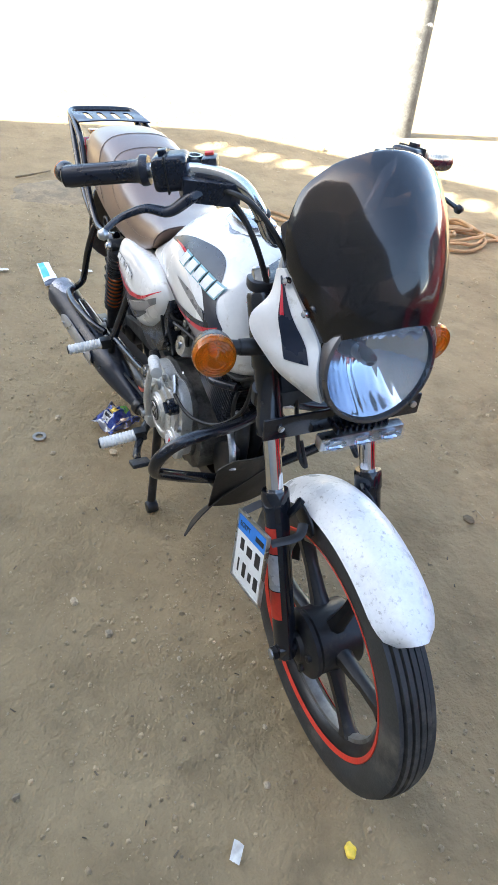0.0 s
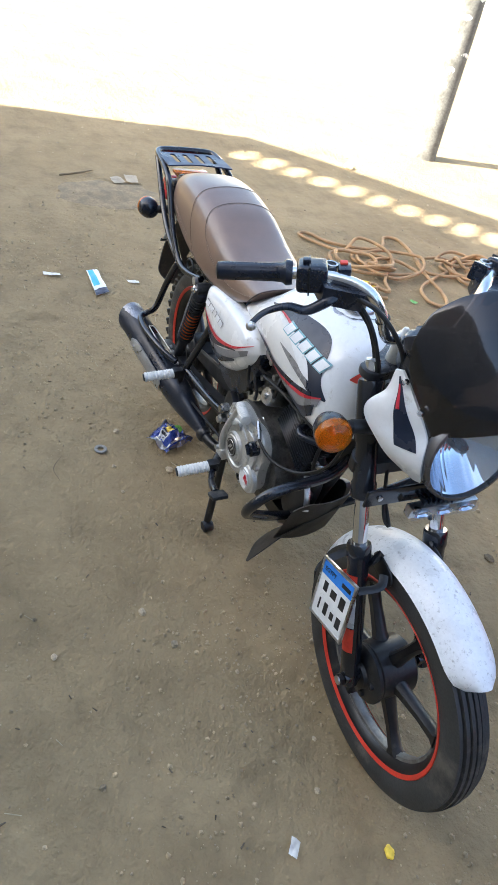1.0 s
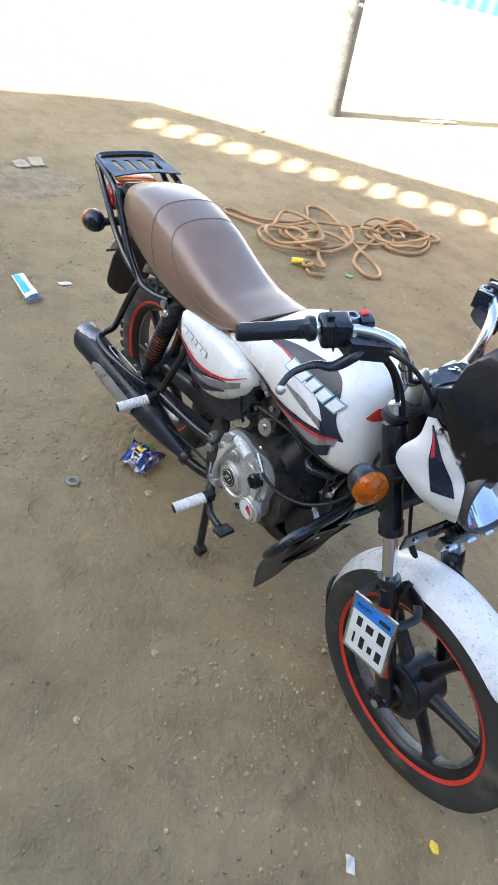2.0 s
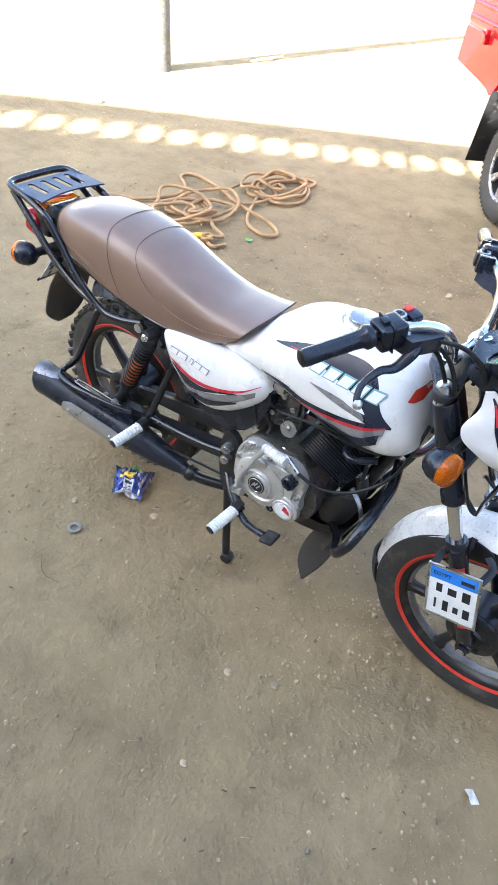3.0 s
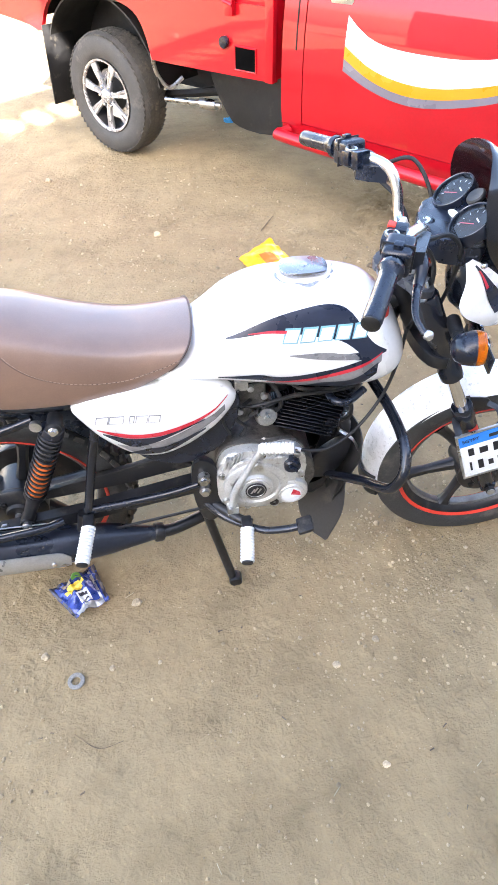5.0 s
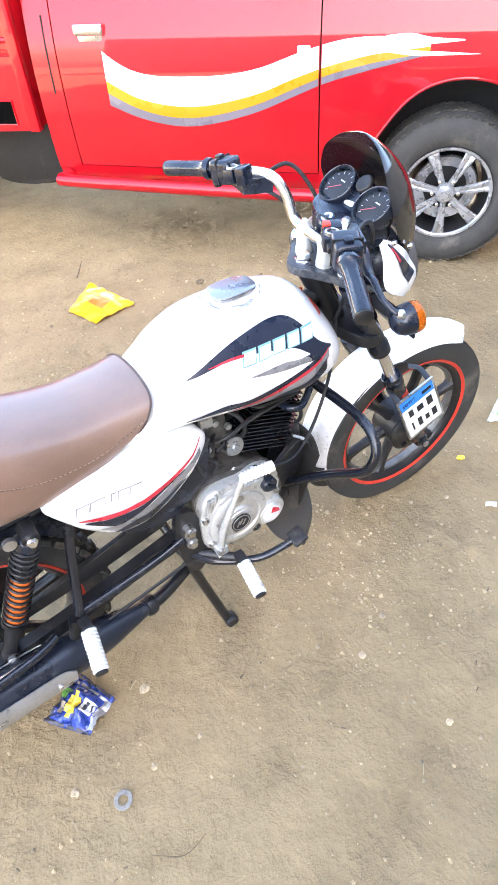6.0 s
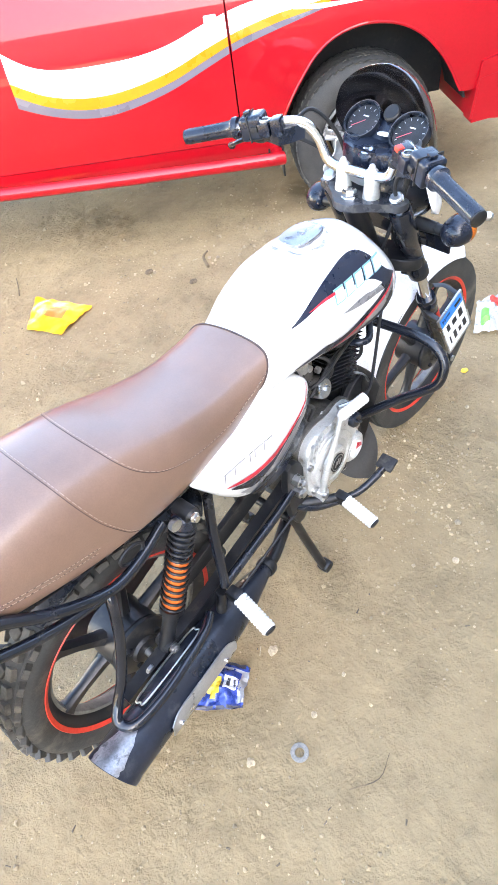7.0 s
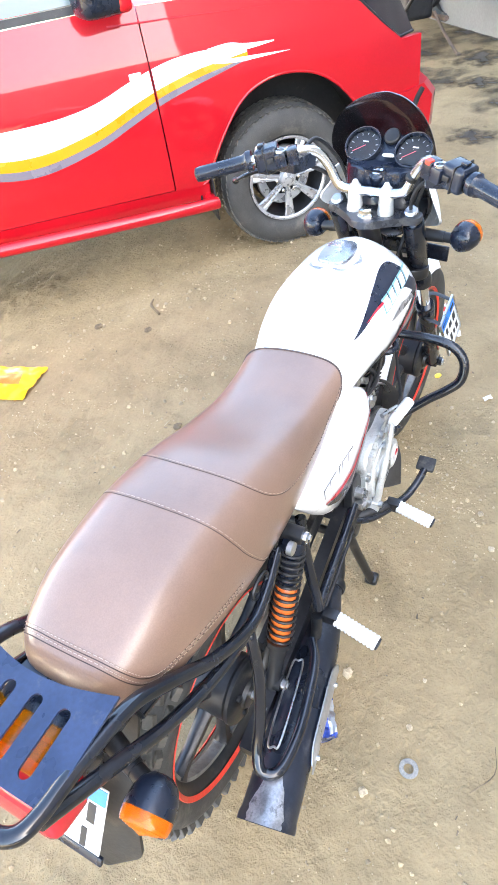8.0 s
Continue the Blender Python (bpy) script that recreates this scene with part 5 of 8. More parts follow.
for y in (-0.04, 0.0, 0.04):
    part("plate_bar", box(B(), (0, 0, 0), (0.0045, 0.014, 0.03), 0.0, RP @ Matrix.Translation((-0.0006, y, 0.008))), "ink", rplate)
    part("plate_bar", box(B(), (0, 0, 0), (0.0045, 0.010, 0.03), 0.0, RP @ Matrix.Translation((-0.0006, y + 0.008, -0.034))), "ink", rplate)
part("plate_surround", box(B(), (0, 0, 0), (0.006, 0.138, 0.014), 0.002, RP @ Matrix.Translation((0.0, 0, -0.058))), "plastic", rplate)
part("plate_bracket", box(B(), (-0.268, 0, 0.668), (0.05, 0.10, 0.010), 0.003, pose(0, 0, 0, 0, 40, 0)), "steel", rplate)
RAIL_UP = [(0.155, -0.112, 0.672), (0.08, -0.124, 0.655), (0.01, -0.130, 0.658), (-0.08, -0.128, 0.715), (-0.16, -0.118, 0.790), (-0.22, -0.112, 0.840), (-0.30, -0.108, 0.862), (-0.360, -0.104, 0.868), (-0.386, -0.088, 0.870), (-0.393, -0.040, 0.871)]
RAIL_FULL = RAIL_UP + [(x, -y, z) for x, y, z in reversed(RAIL_UP)]
part("grab_rail", tube(B(), RAIL_FULL, 0.0105, 14), "black_paint", bike, "black tubular rear rack rail")
low_rail = part("grab_rail", tube(B(), [(-0.01, -0.132, 0.664), (-0.10, -0.130, 0.690), (-0.19, -0.124, 0.735), (-0.28, -0.114, 0.800), (-0.36, -0.104, 0.858)], 0.0100, 12), "black_paint", bike)
mirror_copy(low_rail, bike)


def rack_plate():
    """A folded plate with four round-ended slots and a hollowed front edge."""
    bm = B()
    z, half_w, x1, xa, xb = 0.872, 0.112, -0.354, -0.252, -0.346
    pitch, r, sa, sb = 0.043, 0.0090, -0.268, -0.330
    edge = lambda y: -0.222 - 0.020 * math.cos(y / half_w * math.pi / 2)

    def skin(pts_rows, wall=None):
        for h in (0.002, -0.002):
            rows = [[bm.verts.new((x, y, z + h)) for x, y in row] for row in pts_rows]
            for p, q in zip(rows, rows[1:]):
                ring_faces(bm, p, q, wall is not None)
        if wall is not None:
            a, b = [[bm.verts.new((x, y, z + h)) for x, y in wall] for h in (0.002, -0.002)]
            ring_faces(bm, a, b)
    ys = np.linspace(-half_w, half_w, 41)
    skin([[(edge(y), y) for y in ys], [(xa, y) for y in ys]])
    skin([[(xb, y) for y in ys], [(x1, y) for y in ys]])
    for y0, y1 in ((-half_w, -2 * pitch), (2 * pitch, half_w)):
        skin([[(xa, y0), (xb, y0)], [(xa, y1), (xb, y1)]])
    for k in range(4):
        cy = (k - 1.5) * pitch
        inner, outer = [], []
        for i in range(32):
            t = math.tau * i / 32
            c, d = math.cos(t), math.sin(t)
            end = (sa if c > 0 else sb)
            inner.append((end + r * c, cy + r * d))
            q = 1 / max(abs(c), abs(d))
            outer.append(((xa + xb) / 2 + (xa - xb) / 2 * c * q, cy + pitch / 2 * d * q))
        skin([outer, inner], inner)
    rim = [(edge(y), y) for y in ys] + [(x1, y) for y in reversed(ys)]
    a, b = [[bm.verts.new((x, y, z + h)) for x, y in rim] for h in (0.002, -0.002)]
    ring_faces(bm, a, b)
    bmesh.ops.remove_doubles(bm, verts=bm.verts[:], dist=1e-5)
    return bm


part("rack_plate", rack_plate(), "rack_blue", bike, "dark blue slotted rack plate", None, 0)
part("grab_bolt", lathe(B(), [(0.013, -0.014), (0.013, -0.004), (0.001, -0.002)], 12, Matrix.Translation((0.165, -0.125, 0.672))), "steel", bike)
part("spring_loop", tube(B(), [(0.075 + 0.026 * math.cos(k * math.tau / 10), -0.118, 0.676 + 0.018 * math.sin(k * math.tau / 10)) for k in range(10)], 0.0035, 8, 5, True), "dusty_black", bike, "coiled lock cable")


def turn_signal(at, facing, root_at, m=None, name="turn_signal"):
    """A round amber lamp in a black bowl on a short stalk."""
    g = new(name)
    g.parent = bike
    c, f = Vector(at), Vector(facing).normalized()
    t = Matrix.Translation(c) @ f.to_track_quat("Y", "Z").to_matrix().to_4x4()
    part("bowl", lathe(B(), [(0.001, -0.040), (0.014, -0.038), (0.025, -0.030), (0.032, -0.016), (0.0345, 0.0), (0.0345, 0.006), (0.031, 0.006), (0.028, -0.010), (0.012, -0.028), (0.001, -0.03)], 30, t), "plastic", g, "black lamp bowl", m)
    prof = [(0.0335, 0.004), (0.0347, 0.008), (0.0343, 0.014), (0.0330, 0.0195)]
    for k in range(4):
        prof += [(0.031 - k * 0.0048, 0.0235 + 0.0012 * k), (0.0295 - k * 0.0048, 0.0225 + 0.0012 * k)]
    part("lens", lathe(B(), prof + [(0.001, 0.031), (0.001, 0.0285), (0.028, 0.019), (0.0315, 0.006)], 30, t, False, False), "amber", g, "ribbed amber lens", m)
    part("reflector", lathe(B(), [(0.0305, 0.003), (0.022, -0.010), (0.008, -0.017), (0.001, -0.018)], 24, t, False, False), "reflector", g, "", m)
    part("bulb", lathe(B(), [(0.001, 0.010), (0.005, 0.008), (0.007, 0.002), (0.006, -0.014)], 12, t), "orange_sleeve", g, "", m)
    r = Vector(root_at)
    back = c - f * 0.016
    part("stalk", tube(B(), [back.lerp(r, 0.12), back.lerp(r, 0.5), r], [0.014, 0.0115, 0.013], 14, 4), "rubber", g, "", m)
    part("stalk_boot", tube(B(), [back.lerp(r, 0.45), r], [0.0135, 0.0155], 14, 1), "rubber", g, "", m)
    return g


turn_signal((1.064, -0.201, 0.847), (1, -0.16, 0.12), (1.055, -0.100, 0.838), ST)
turn_signal((1.060, 0.200, 0.811), (1, 0.12, 0.05), (1.055, 0.100, 0.822), ST)
turn_signal((-0.283, -0.148, 0.712), (-1, -0.1, -0.1), (-0.240, -0.060, 0.724))
turn_signal((-0.283, 0.148, 0.712), (-1, 0.1, -0.1), (-0.240, 0.060, 0.724))

# front end
FT, FB = Vector((0.973, 0, 0.925)), Vector((1.281, 0, 0.296))
FD = (FB - FT).normalized()


def fork(y):
    g = new("fork_leg")
    g.parent = bike

    def p(s):
        q = FT + FD * s
        return Vector((q.x, y - 0.024 * s, q.z))
    t = Matrix.Translation(p(0)) @ (p(0.7) - p(0)).to_track_quat("Y", "Z").to_matrix().to_4x4()
    part("stanchion", lathe(B(), [(0.0155, -0.005), (0.0155, 0.46)], 24, t), "chrome", g, "chrome fork tube", ST)
    part("upper_shroud", lathe(B(), [(0.024, 0.03), (0.026, 0.035), (0.026, 0.15), (0.023, 0.155), (0.023, 0.235), (0.026, 0.24), (0.026, 0.268), (0.022, 0.272)], 24, t), "black_paint", g, "", ST)
    part("slider", lathe(B(), [(0.024, 0.372), (0.026, 0.377), (0.026, 0.405), (0.0235, 0.412), (0.0225, 0.44), (0.0215, 0.69), (0.018, 0.715), (0.010, 0.722)], 24, t), "black_paint", g, "black fork slider", ST)
    part("top_bolt", lathe(B(), [(0.015, 0.0), (0.015, -0.008), (0.012, -0.011), (0.001, -0.011)], 8, t), "steel", g, "", ST)
    part("axle_clamp", box(B(), p(0.698), (0.034, 0.040, 0.036), 0.008), "black_paint", g, "", ST)
    if y < 0:
        for s0, s1, mat in ((0.440, 0.490, "stripe_red"), (0.492, 0.565, "decal_silver"), (0.567, 0.625, "stripe_red")):
            bm = B()
            sheet(bm, lambda u, v: t @ Vector((0.0232 * math.cos(radians(-5 + 70 * u) + math.pi * 0.0), s0 + (s1 - s0) * v, 0.0232 * math.sin(radians(-5 + 70 * u)))), 10, 4)
            part("reflective_tape", bm, mat, g, "", ST)
    return g


fork(-0.094)
fork(0.094)
part("top_clamp", prism(B(), rounded([(0.900, -0.020), (0.925, -0.048), (0.952, -0.088), (0.962, -0.114), (0.992, -0.114), (1.000, -0.085), (0.985, 0.0), (1.000, 0.085), (0.992, 0.114), (0.962, 0.114), (0.952, 0.088), (0.925, 0.048), (0.900, 0.020), (0.896, 0.0)], 4), 0.902, 0.920, 0.004, 2, None, "xy"), "yoke", bike, "black top yoke", ST)
part("bottom_clamp", prism(B(), rounded([(1.0, -0.04), (1.025, -0.112), (1.070, -0.116), (1.075, 0.0), (1.070, 0.116), (1.025, 0.112), (1.0, 0.04)], 4), 0.725, 0.755, 0.004, 2, None, "xy"), "dusty_black", bike, "", ST)
part("head_tube", tube(B(), [HEAD + Vector((0.008, 0, -0.01)), HEAD + RAKE * -0.20 + Vector((0.008, 0, 0))], 0.026, 20, 1), "dusty_black", bike)
nut = part("stem_nut", lathe(B(), [(0.019, 0.0), (0.019, 0.006), (0.016, 0.008), (0.016, 0.020), (0.013, 0.023), (0.001, 0.023)], 6, pose(0.928, 0, 0.918, 90, 0, 0) @ Matrix.Rotation(0.2, 4, "Y")), "chrome", bike, "chrome stem nut", ST)
for y in (-0.038, 0.038):
    part("bar_riser", lathe(B(), [(0.0195, -0.030), (0.0195, -0.024), (0.0175, -0.012), (0.0165, 0.006), (0.0170, 0.020), (0.0140, 0.028), (0.0085, 0.034), (0.0065, 0.039), (0.0045, 0.042), (0.001, 0.043)], 24, Matrix.Translation((0.957, y, 0.948)) @ Matrix.Rotation(radians(90), 4, "X")), "alloy", bike, "cast handlebar clamp", STB)

BAR_L = [(0.957, 0.0, 0.966), (0.957, 0.055, 0.967), (0.957, 0.082, 0.978), (0.952, 0.103, 1.020), (0.934, 0.130, 1.053), (0.895, 0.172, 1.060), (0.855, 0.240, 1.052), (0.800, 0.350, 1.032)]
BAR = [(x, -y, z) for x, y, z in reversed(BAR_L[1:])] + BAR_L
part("handlebar", tube(B(), BAR, 0.0112, 16), "bar_metal", bike, "chrome tubular handlebar", STB)
G0, G1 = Vector((0.850, 0.250, 1.051)), Vector((0.797, 0.362, 1.030))


def grip(s):
    a, b = Vector((G0.x, G0.y * s, G0.z)), Vector((G1.x, G1.y * s, G1.z))
    d = b - a
    ln = d.length
    t = Matrix.Translation(a) @ d.to_track_quat("Y", "Z").to_matrix().to_4x4()
    g = new("grip")
    g.parent = bike
    bm = B()
    n = 40
    rings = []
    for y, r in ((-0.006, 0.021), (0.0, 0.0225), (0.006, 0.0225), (0.012, 0.0175), (0.03, 0.0162), (ln * 0.6, 0.0160), (ln - 0.006, 0.0165), (ln, 0.0155)):
        ring = []
        for k in range(n):
            groove = 0.0 if (k % 5) or y < 0.015 or y > ln - 0.008 else -0.0016
            q = math.tau * k / n
            ring.append(t @ Vector(((r + groove) * math.cos(q), y, (r + groove) * math.sin(q))))
        rings.append(ring)
    part("rubber_grip", loft(bm, rings), "plastic", g, "black ribbed rubber grip", STB)
    part("end_cap", lathe(B(), [(0.015, ln), (0.0155, ln + 0.003), (0.010, ln + 0.006), (0.001, ln + 0.006)], 18, t), "rubber", g, "", STB)
    sw = Matrix.Translation(a.lerp(Vector((0.898, 0.166 * s, 1.060)), 0.42)) @ d.to_track_quat("Y", "Z").to_matrix().to_4x4()
    house = part("switch_housing", box(B(), (0, 0, 0), (0.050, 0.055, 0.050), 0.010, sw, 3), "plastic", g, "black switch housing", STB)
    part("switch_rim", box(B(), (0, 0, 0), (0.054, 0.003, 0.054), 0.001, sw @ Matrix.Translation((0, 0.005, 0))), "rubber", house, "", STB)
    part("switch_button", box(B(), (0, 0, 0), (0.016, 0.014, 0.008), 0.002, sw @ Matrix.Translation((0.0, 0.010, 0.028))), "plastic", house, "", STB)
    part("switch_button", box(B(), (0, 0, 0), (0.008, 0.016, 0.012), 0.002, sw @ Matrix.Translation((0.027 * -s, -0.008, 0.0))), "rubber", house, "", STB)
    def at(p):
        """A point given for the right side as it stands turned, in the unturned frame of either side."""
        q = STB.inverted() @ Vector(p)
        return Vector((q.x, -s * q.y, q.z))
    along = d.to_track_quat("Y", "Z").to_matrix().to_4x4()
    mount = part("mirror_mount", box(B(), at((0.856, -0.178, 1.052)), (0.032, 0.026, 0.030), 0.005, along), "plastic", house, "empty black mirror mount", STB)
    part("mount_ring", lathe(B(), [(0.0085, 0.0), (0.0125, 0.0), (0.0125, 0.005), (0.0085, 0.005)], 20, Matrix.Translation(at((0.856, -0.178, 1.066))) @ Matrix.Rotation(radians(90), 4, "X"), True), "steel", mount, "", STB)
    block = part("switch_block", box(B(), at((0.873, -0.157, 1.056)), (0.034, 0.024, 0.036), 0.004, along), "plastic", house, "", STB)
    if s < 0:
        part("kill_switch", box(B(), at((0.862, -0.156, 1.072)), (0.014, 0.014, 0.010), 0.002, along), "stripe_red", block, "red stop switch", STB)
    plan = [(0.866, -0.150), (0.868, -0.206), (0.905, -0.214), (0.938, -0.150), (0.928, -0.130), (0.890, -0.138)]
    rings = [[at((x, y, z)) for x, y in plan] for z in (1.018, 1.050)]
    part("lever_perch", loft(B(), rings), "plastic", g, "", STB)
    part("pivot_bolt", lathe(B(), [(0.007, -0.002), (0.007, 0.003), (0.001, 0.004)], 14, Matrix.Translation(at((0.885, -0.196, 1.050))) @ Matrix.Rotation(radians(-90), 4, "X")), "steel", g, "", STB)
    lv = [at(p) for p in ((0.905, -0.185, 1.034), (0.908, -0.205, 1.024), (0.897, -0.233, 1.002), (0.882, -0.265, 1.003), (0.872, -0.300, 0.988), (0.878, -0.324, 0.974), (0.886, -0.332, 0.969))]
    part("lever", tube(B(), lv, [0.013, 0.012, 0.010, 0.008, 0.0062, 0.0058, 0.0065], 12, 6, False, 0.75), "plastic" if s < 0 else "black_paint", g, "black lever with worn ball end", STB)
    part("lever_ball", lathe(B(), [(0.001, -0.009), (0.006, -0.007), (0.009, 0.0), (0.006, 0.007), (0.001, 0.009)], 16, Matrix.Translation(lv[-1])), "steel" if s < 0 else "rubber", g, "", STB)
    return g


grip(-1)
grip(1)
for pts in ([(0.925, -0.160, 1.045), (0.985, -0.130, 1.040), (1.030, -0.095, 0.990), (1.040, -0.075, 0.920), (1.035, -0.060, 0.850)],
            [(0.905, -0.150, 1.040), (0.955, -0.128, 1.010), (0.985, -0.105, 0.950), (0.990, -0.080, 0.870), (0.975, -0.06, 0.780)],
            [(0.890, -0.165, 1.045), (0.935, -0.120, 1.000), (0.955, -0.098, 0.955), (0.985, -0.090, 0.900), (1.02, -0.07, 0.850)],
            [(0.925, 0.160, 1.045), (0.990, 0.150, 1.060), (1.030, 0.110, 1.000), (1.035, 0.085, 0.930), (1.02, 0.07, 0.850)],
            [(0.900, 0.155, 1.040), (0.960, 0.110, 0.995), (0.985, 0.080, 0.940), (0.985, 0.06, 0.85)]):
    part("control_cable", tube(B(), pts, 0.0045, 8), "rubber", bike, "black control cable", STB)
part("cable_tie", lathe(B(), [(0.0135, -0.004), (0.0145, 0.0), (0.0135, 0.004)], 16, Matrix.Translation((0.952, -0.095, 1.008)) @ Vector((-0.008, -0.03, 0.045)).to_track_quat("Y", "Z").to_matrix().to_4x4()), "rubber", bike, "", STB)

# instruments
INST = Vector((-0.62, 0, 0.78)).normalized()


def gauge(y, x, name):
    g = new(name)
    g.parent = bike
    t = Matrix.Translation((x, y, 1.022)) @ INST.to_track_quat("Y", "Z").to_matrix().to_4x4()
    part("case", lathe(B(), [(0.026, -0.040), (0.036, -0.026), (0.0440, -0.006), (0.0440, 0.010), (0.0435, 0.014), (0.0400, 0.014), (0.0395, 0.012), (0.0385, 0.002), (0.001, 0.002)], 40, t), "plastic", g, "black gauge case", ST)
    part("face", lathe(B(), [(0.0383, 0.0025), (0.001, 0.0026)], 36, t), "dial", g, "black dial face", ST)
    part("pane", lathe(B(), [(0.0393, 0.0105), (0.025, 0.0125), (0.001, 0.013), (0.001, 0.0115), (0.025, 0.011), (0.0393, 0.009)], 36, t, True), "pane", g, "", ST).visible_shadow = False
    bm = B()
    for k in range(11):
        a = radians(-40 + k * 26)
        box(bm, (0, 0, 0), (0.006 if k % 2 == 0 else 0.004, 0.0006, 0.0011), 0, t @ Matrix.Rotation(a, 4, "Y") @ Matrix.Translation((-0.031, 0.0034, 0)))
    part("scale_marks", bm, "dial_mark", g, "", ST)
    part("needle", box(B(), (0, 0, 0), (0.034, 0.0008, 0.0014), 0, t @ Matrix.Rotation(radians(-145), 4, "Y") @ Matrix.Translation((-0.012, 0.0045, 0))), "needle", g, "", ST)
    part("bezel", lathe(B(), [(0.0412, 0.0135), (0.0424, 0.0152), (0.0436, 0.0135)], 40, t, True), "lamp_rim", g, "thin grey bezel", ST)
    part("odometer", box(B(), (0, 0, 0), (0.014, 0.0008, 0.0028), 0, t @ Matrix.Translation((0.0, 0.0034, 0.012))), "dial_mark", g, "", ST)


gauge(0.069, 1.058, "speedometer")
gauge(-0.055, 1.058, "fuel_gauge")
dash = part("instrument_panel", prism(B(), rounded([(0.985, -0.055), (1.03, -0.082), (1.085, -0.080), (1.105, 0.01), (1.085, 0.100), (1.03, 0.100), (0.985, 0.060), (0.975, 0.0)], 4), 0.955, 1.005, 0.010, 2, None, "xy"), "plastic", bike, "black instrument panel", ST)
part("dash_ridge", box(B(), (1.066, 0.006, 1.010), (0.090, 0.060, 0.030), 0.010, pose(0, 0, 0, 0, -38, 0)), "plastic", dash, "", ST)
part("blank_plug", lathe(B(), [(0.019, 0.0), (0.019, 0.006), (0.016, 0.009), (0.001, 0.007)], 24, Matrix.Translation((1.078, 0.008, 1.044)) @ INST.to_track_quat("Y", "Z").to_matrix().to_4x4()), "rubber", dash, "", ST)
part("ignition_switch", lathe(B(), [(0.020, 0.0), (0.020, 0.022), (0.016, 0.026), (0.001, 0.026)], 24, pose(0.992, 0, 0.978, 90, 0, 0) @ Matrix.Rotation(0.35, 4, "Z")), "plastic", dash, "", ST)
part("key_ring", lathe(B(), [(0.012, 0.024), (0.0125, 0.028), (0.006, 0.029), (0.005, 0.026)], 20, pose(0.992, 0, 0.978, 90, 0, 0) @ Matrix.Rotation(0.35, 4, "Z")), "chrome", dash, "", ST)
part("white_scrap", prism(B(), rounded([(1.03, -0.016), (1.045, -0.008), (1.040, 0.012), (1.028, 0.008)], 3), 1.018, 1.020, 0, 2, None, "xy"), "paper", dash, "", ST)

# headlight, cowl and windshield
HL = Matrix.Translation((1.172, 0, 0.842)) @ Vector((0.975, 0, 0.16)).to_track_quat("Y", "Z").to_matrix().to_4x4()
hl = new("headlight")
hl.parent = bike
part("shell", lathe(B(), [(0.001, -0.105), (0.04, -0.098), (0.07, -0.07), (0.086, -0.03), (0.0905, -0.004), (0.0890, -0.004), (0.0845, -0.03), (0.0685, -0.069), (0.039, -0.0965), (0.001, -0.1035)], 48, HL), "plastic", hl, "black headlight shell", HLM)
part("rim", lathe(B(), [(0.090, -0.012), (0.0955, -0.010), (0.097, 0.006), (0.0945, 0.014), (0.089, 0.015), (0.0875, 0.010)], 56, HL, True), "lamp_rim", hl, "grey headlight rim", HLM)


def reflector_at(u, v):
    """A bowl pressed in upright flutes, each a little more hollow than the bowl itself."""
    a, r = math.tau * u, 0.0872 * v
    x, z = r * math.cos(a), r * math.sin(a)
    flute = (x / 0.0150) % 1.0 - 0.5
    return HL @ Vector((x, 0.005 - 0.064 * (1 - v * v) + (0.0030 * flute * flute if v < 0.99 else 0.0), z))


part("reflector", sheet(B(), lambda u, v: reflector_at(u, 0.14 + 0.86 * v), 160, 40), "reflector", hl, "fluted mirror reflector", HLM, 40, False)
part("bulb_shade", lathe(B(), [(0.001, -0.012), (0.010, -0.014), (0.013, -0.024), (0.013, -0.060)], 18, HL), "lamp_rim", hl, "", HLM)
part("bulb", lathe(B(), [(0.001, -0.02), (0.007, -0.022), (0.009, -0.030), (0.008, -0.060)], 16, HL), "steel", hl, "", HLM)
lens = part("lens", lathe(B(), [(0.0880, 0.009), (0.070, 0.018), (0.045, 0.024), (0.020, 0.027), (0.001, 0.0275), (0.001, 0.0245), (0.020, 0.024), (0.045, 0.021), (0.070, 0.015), (0.0880, 0.006)], 56, HL, True), "clear_lens", hl, "clear headlight lens", HLM)
lens.visible_shadow = False


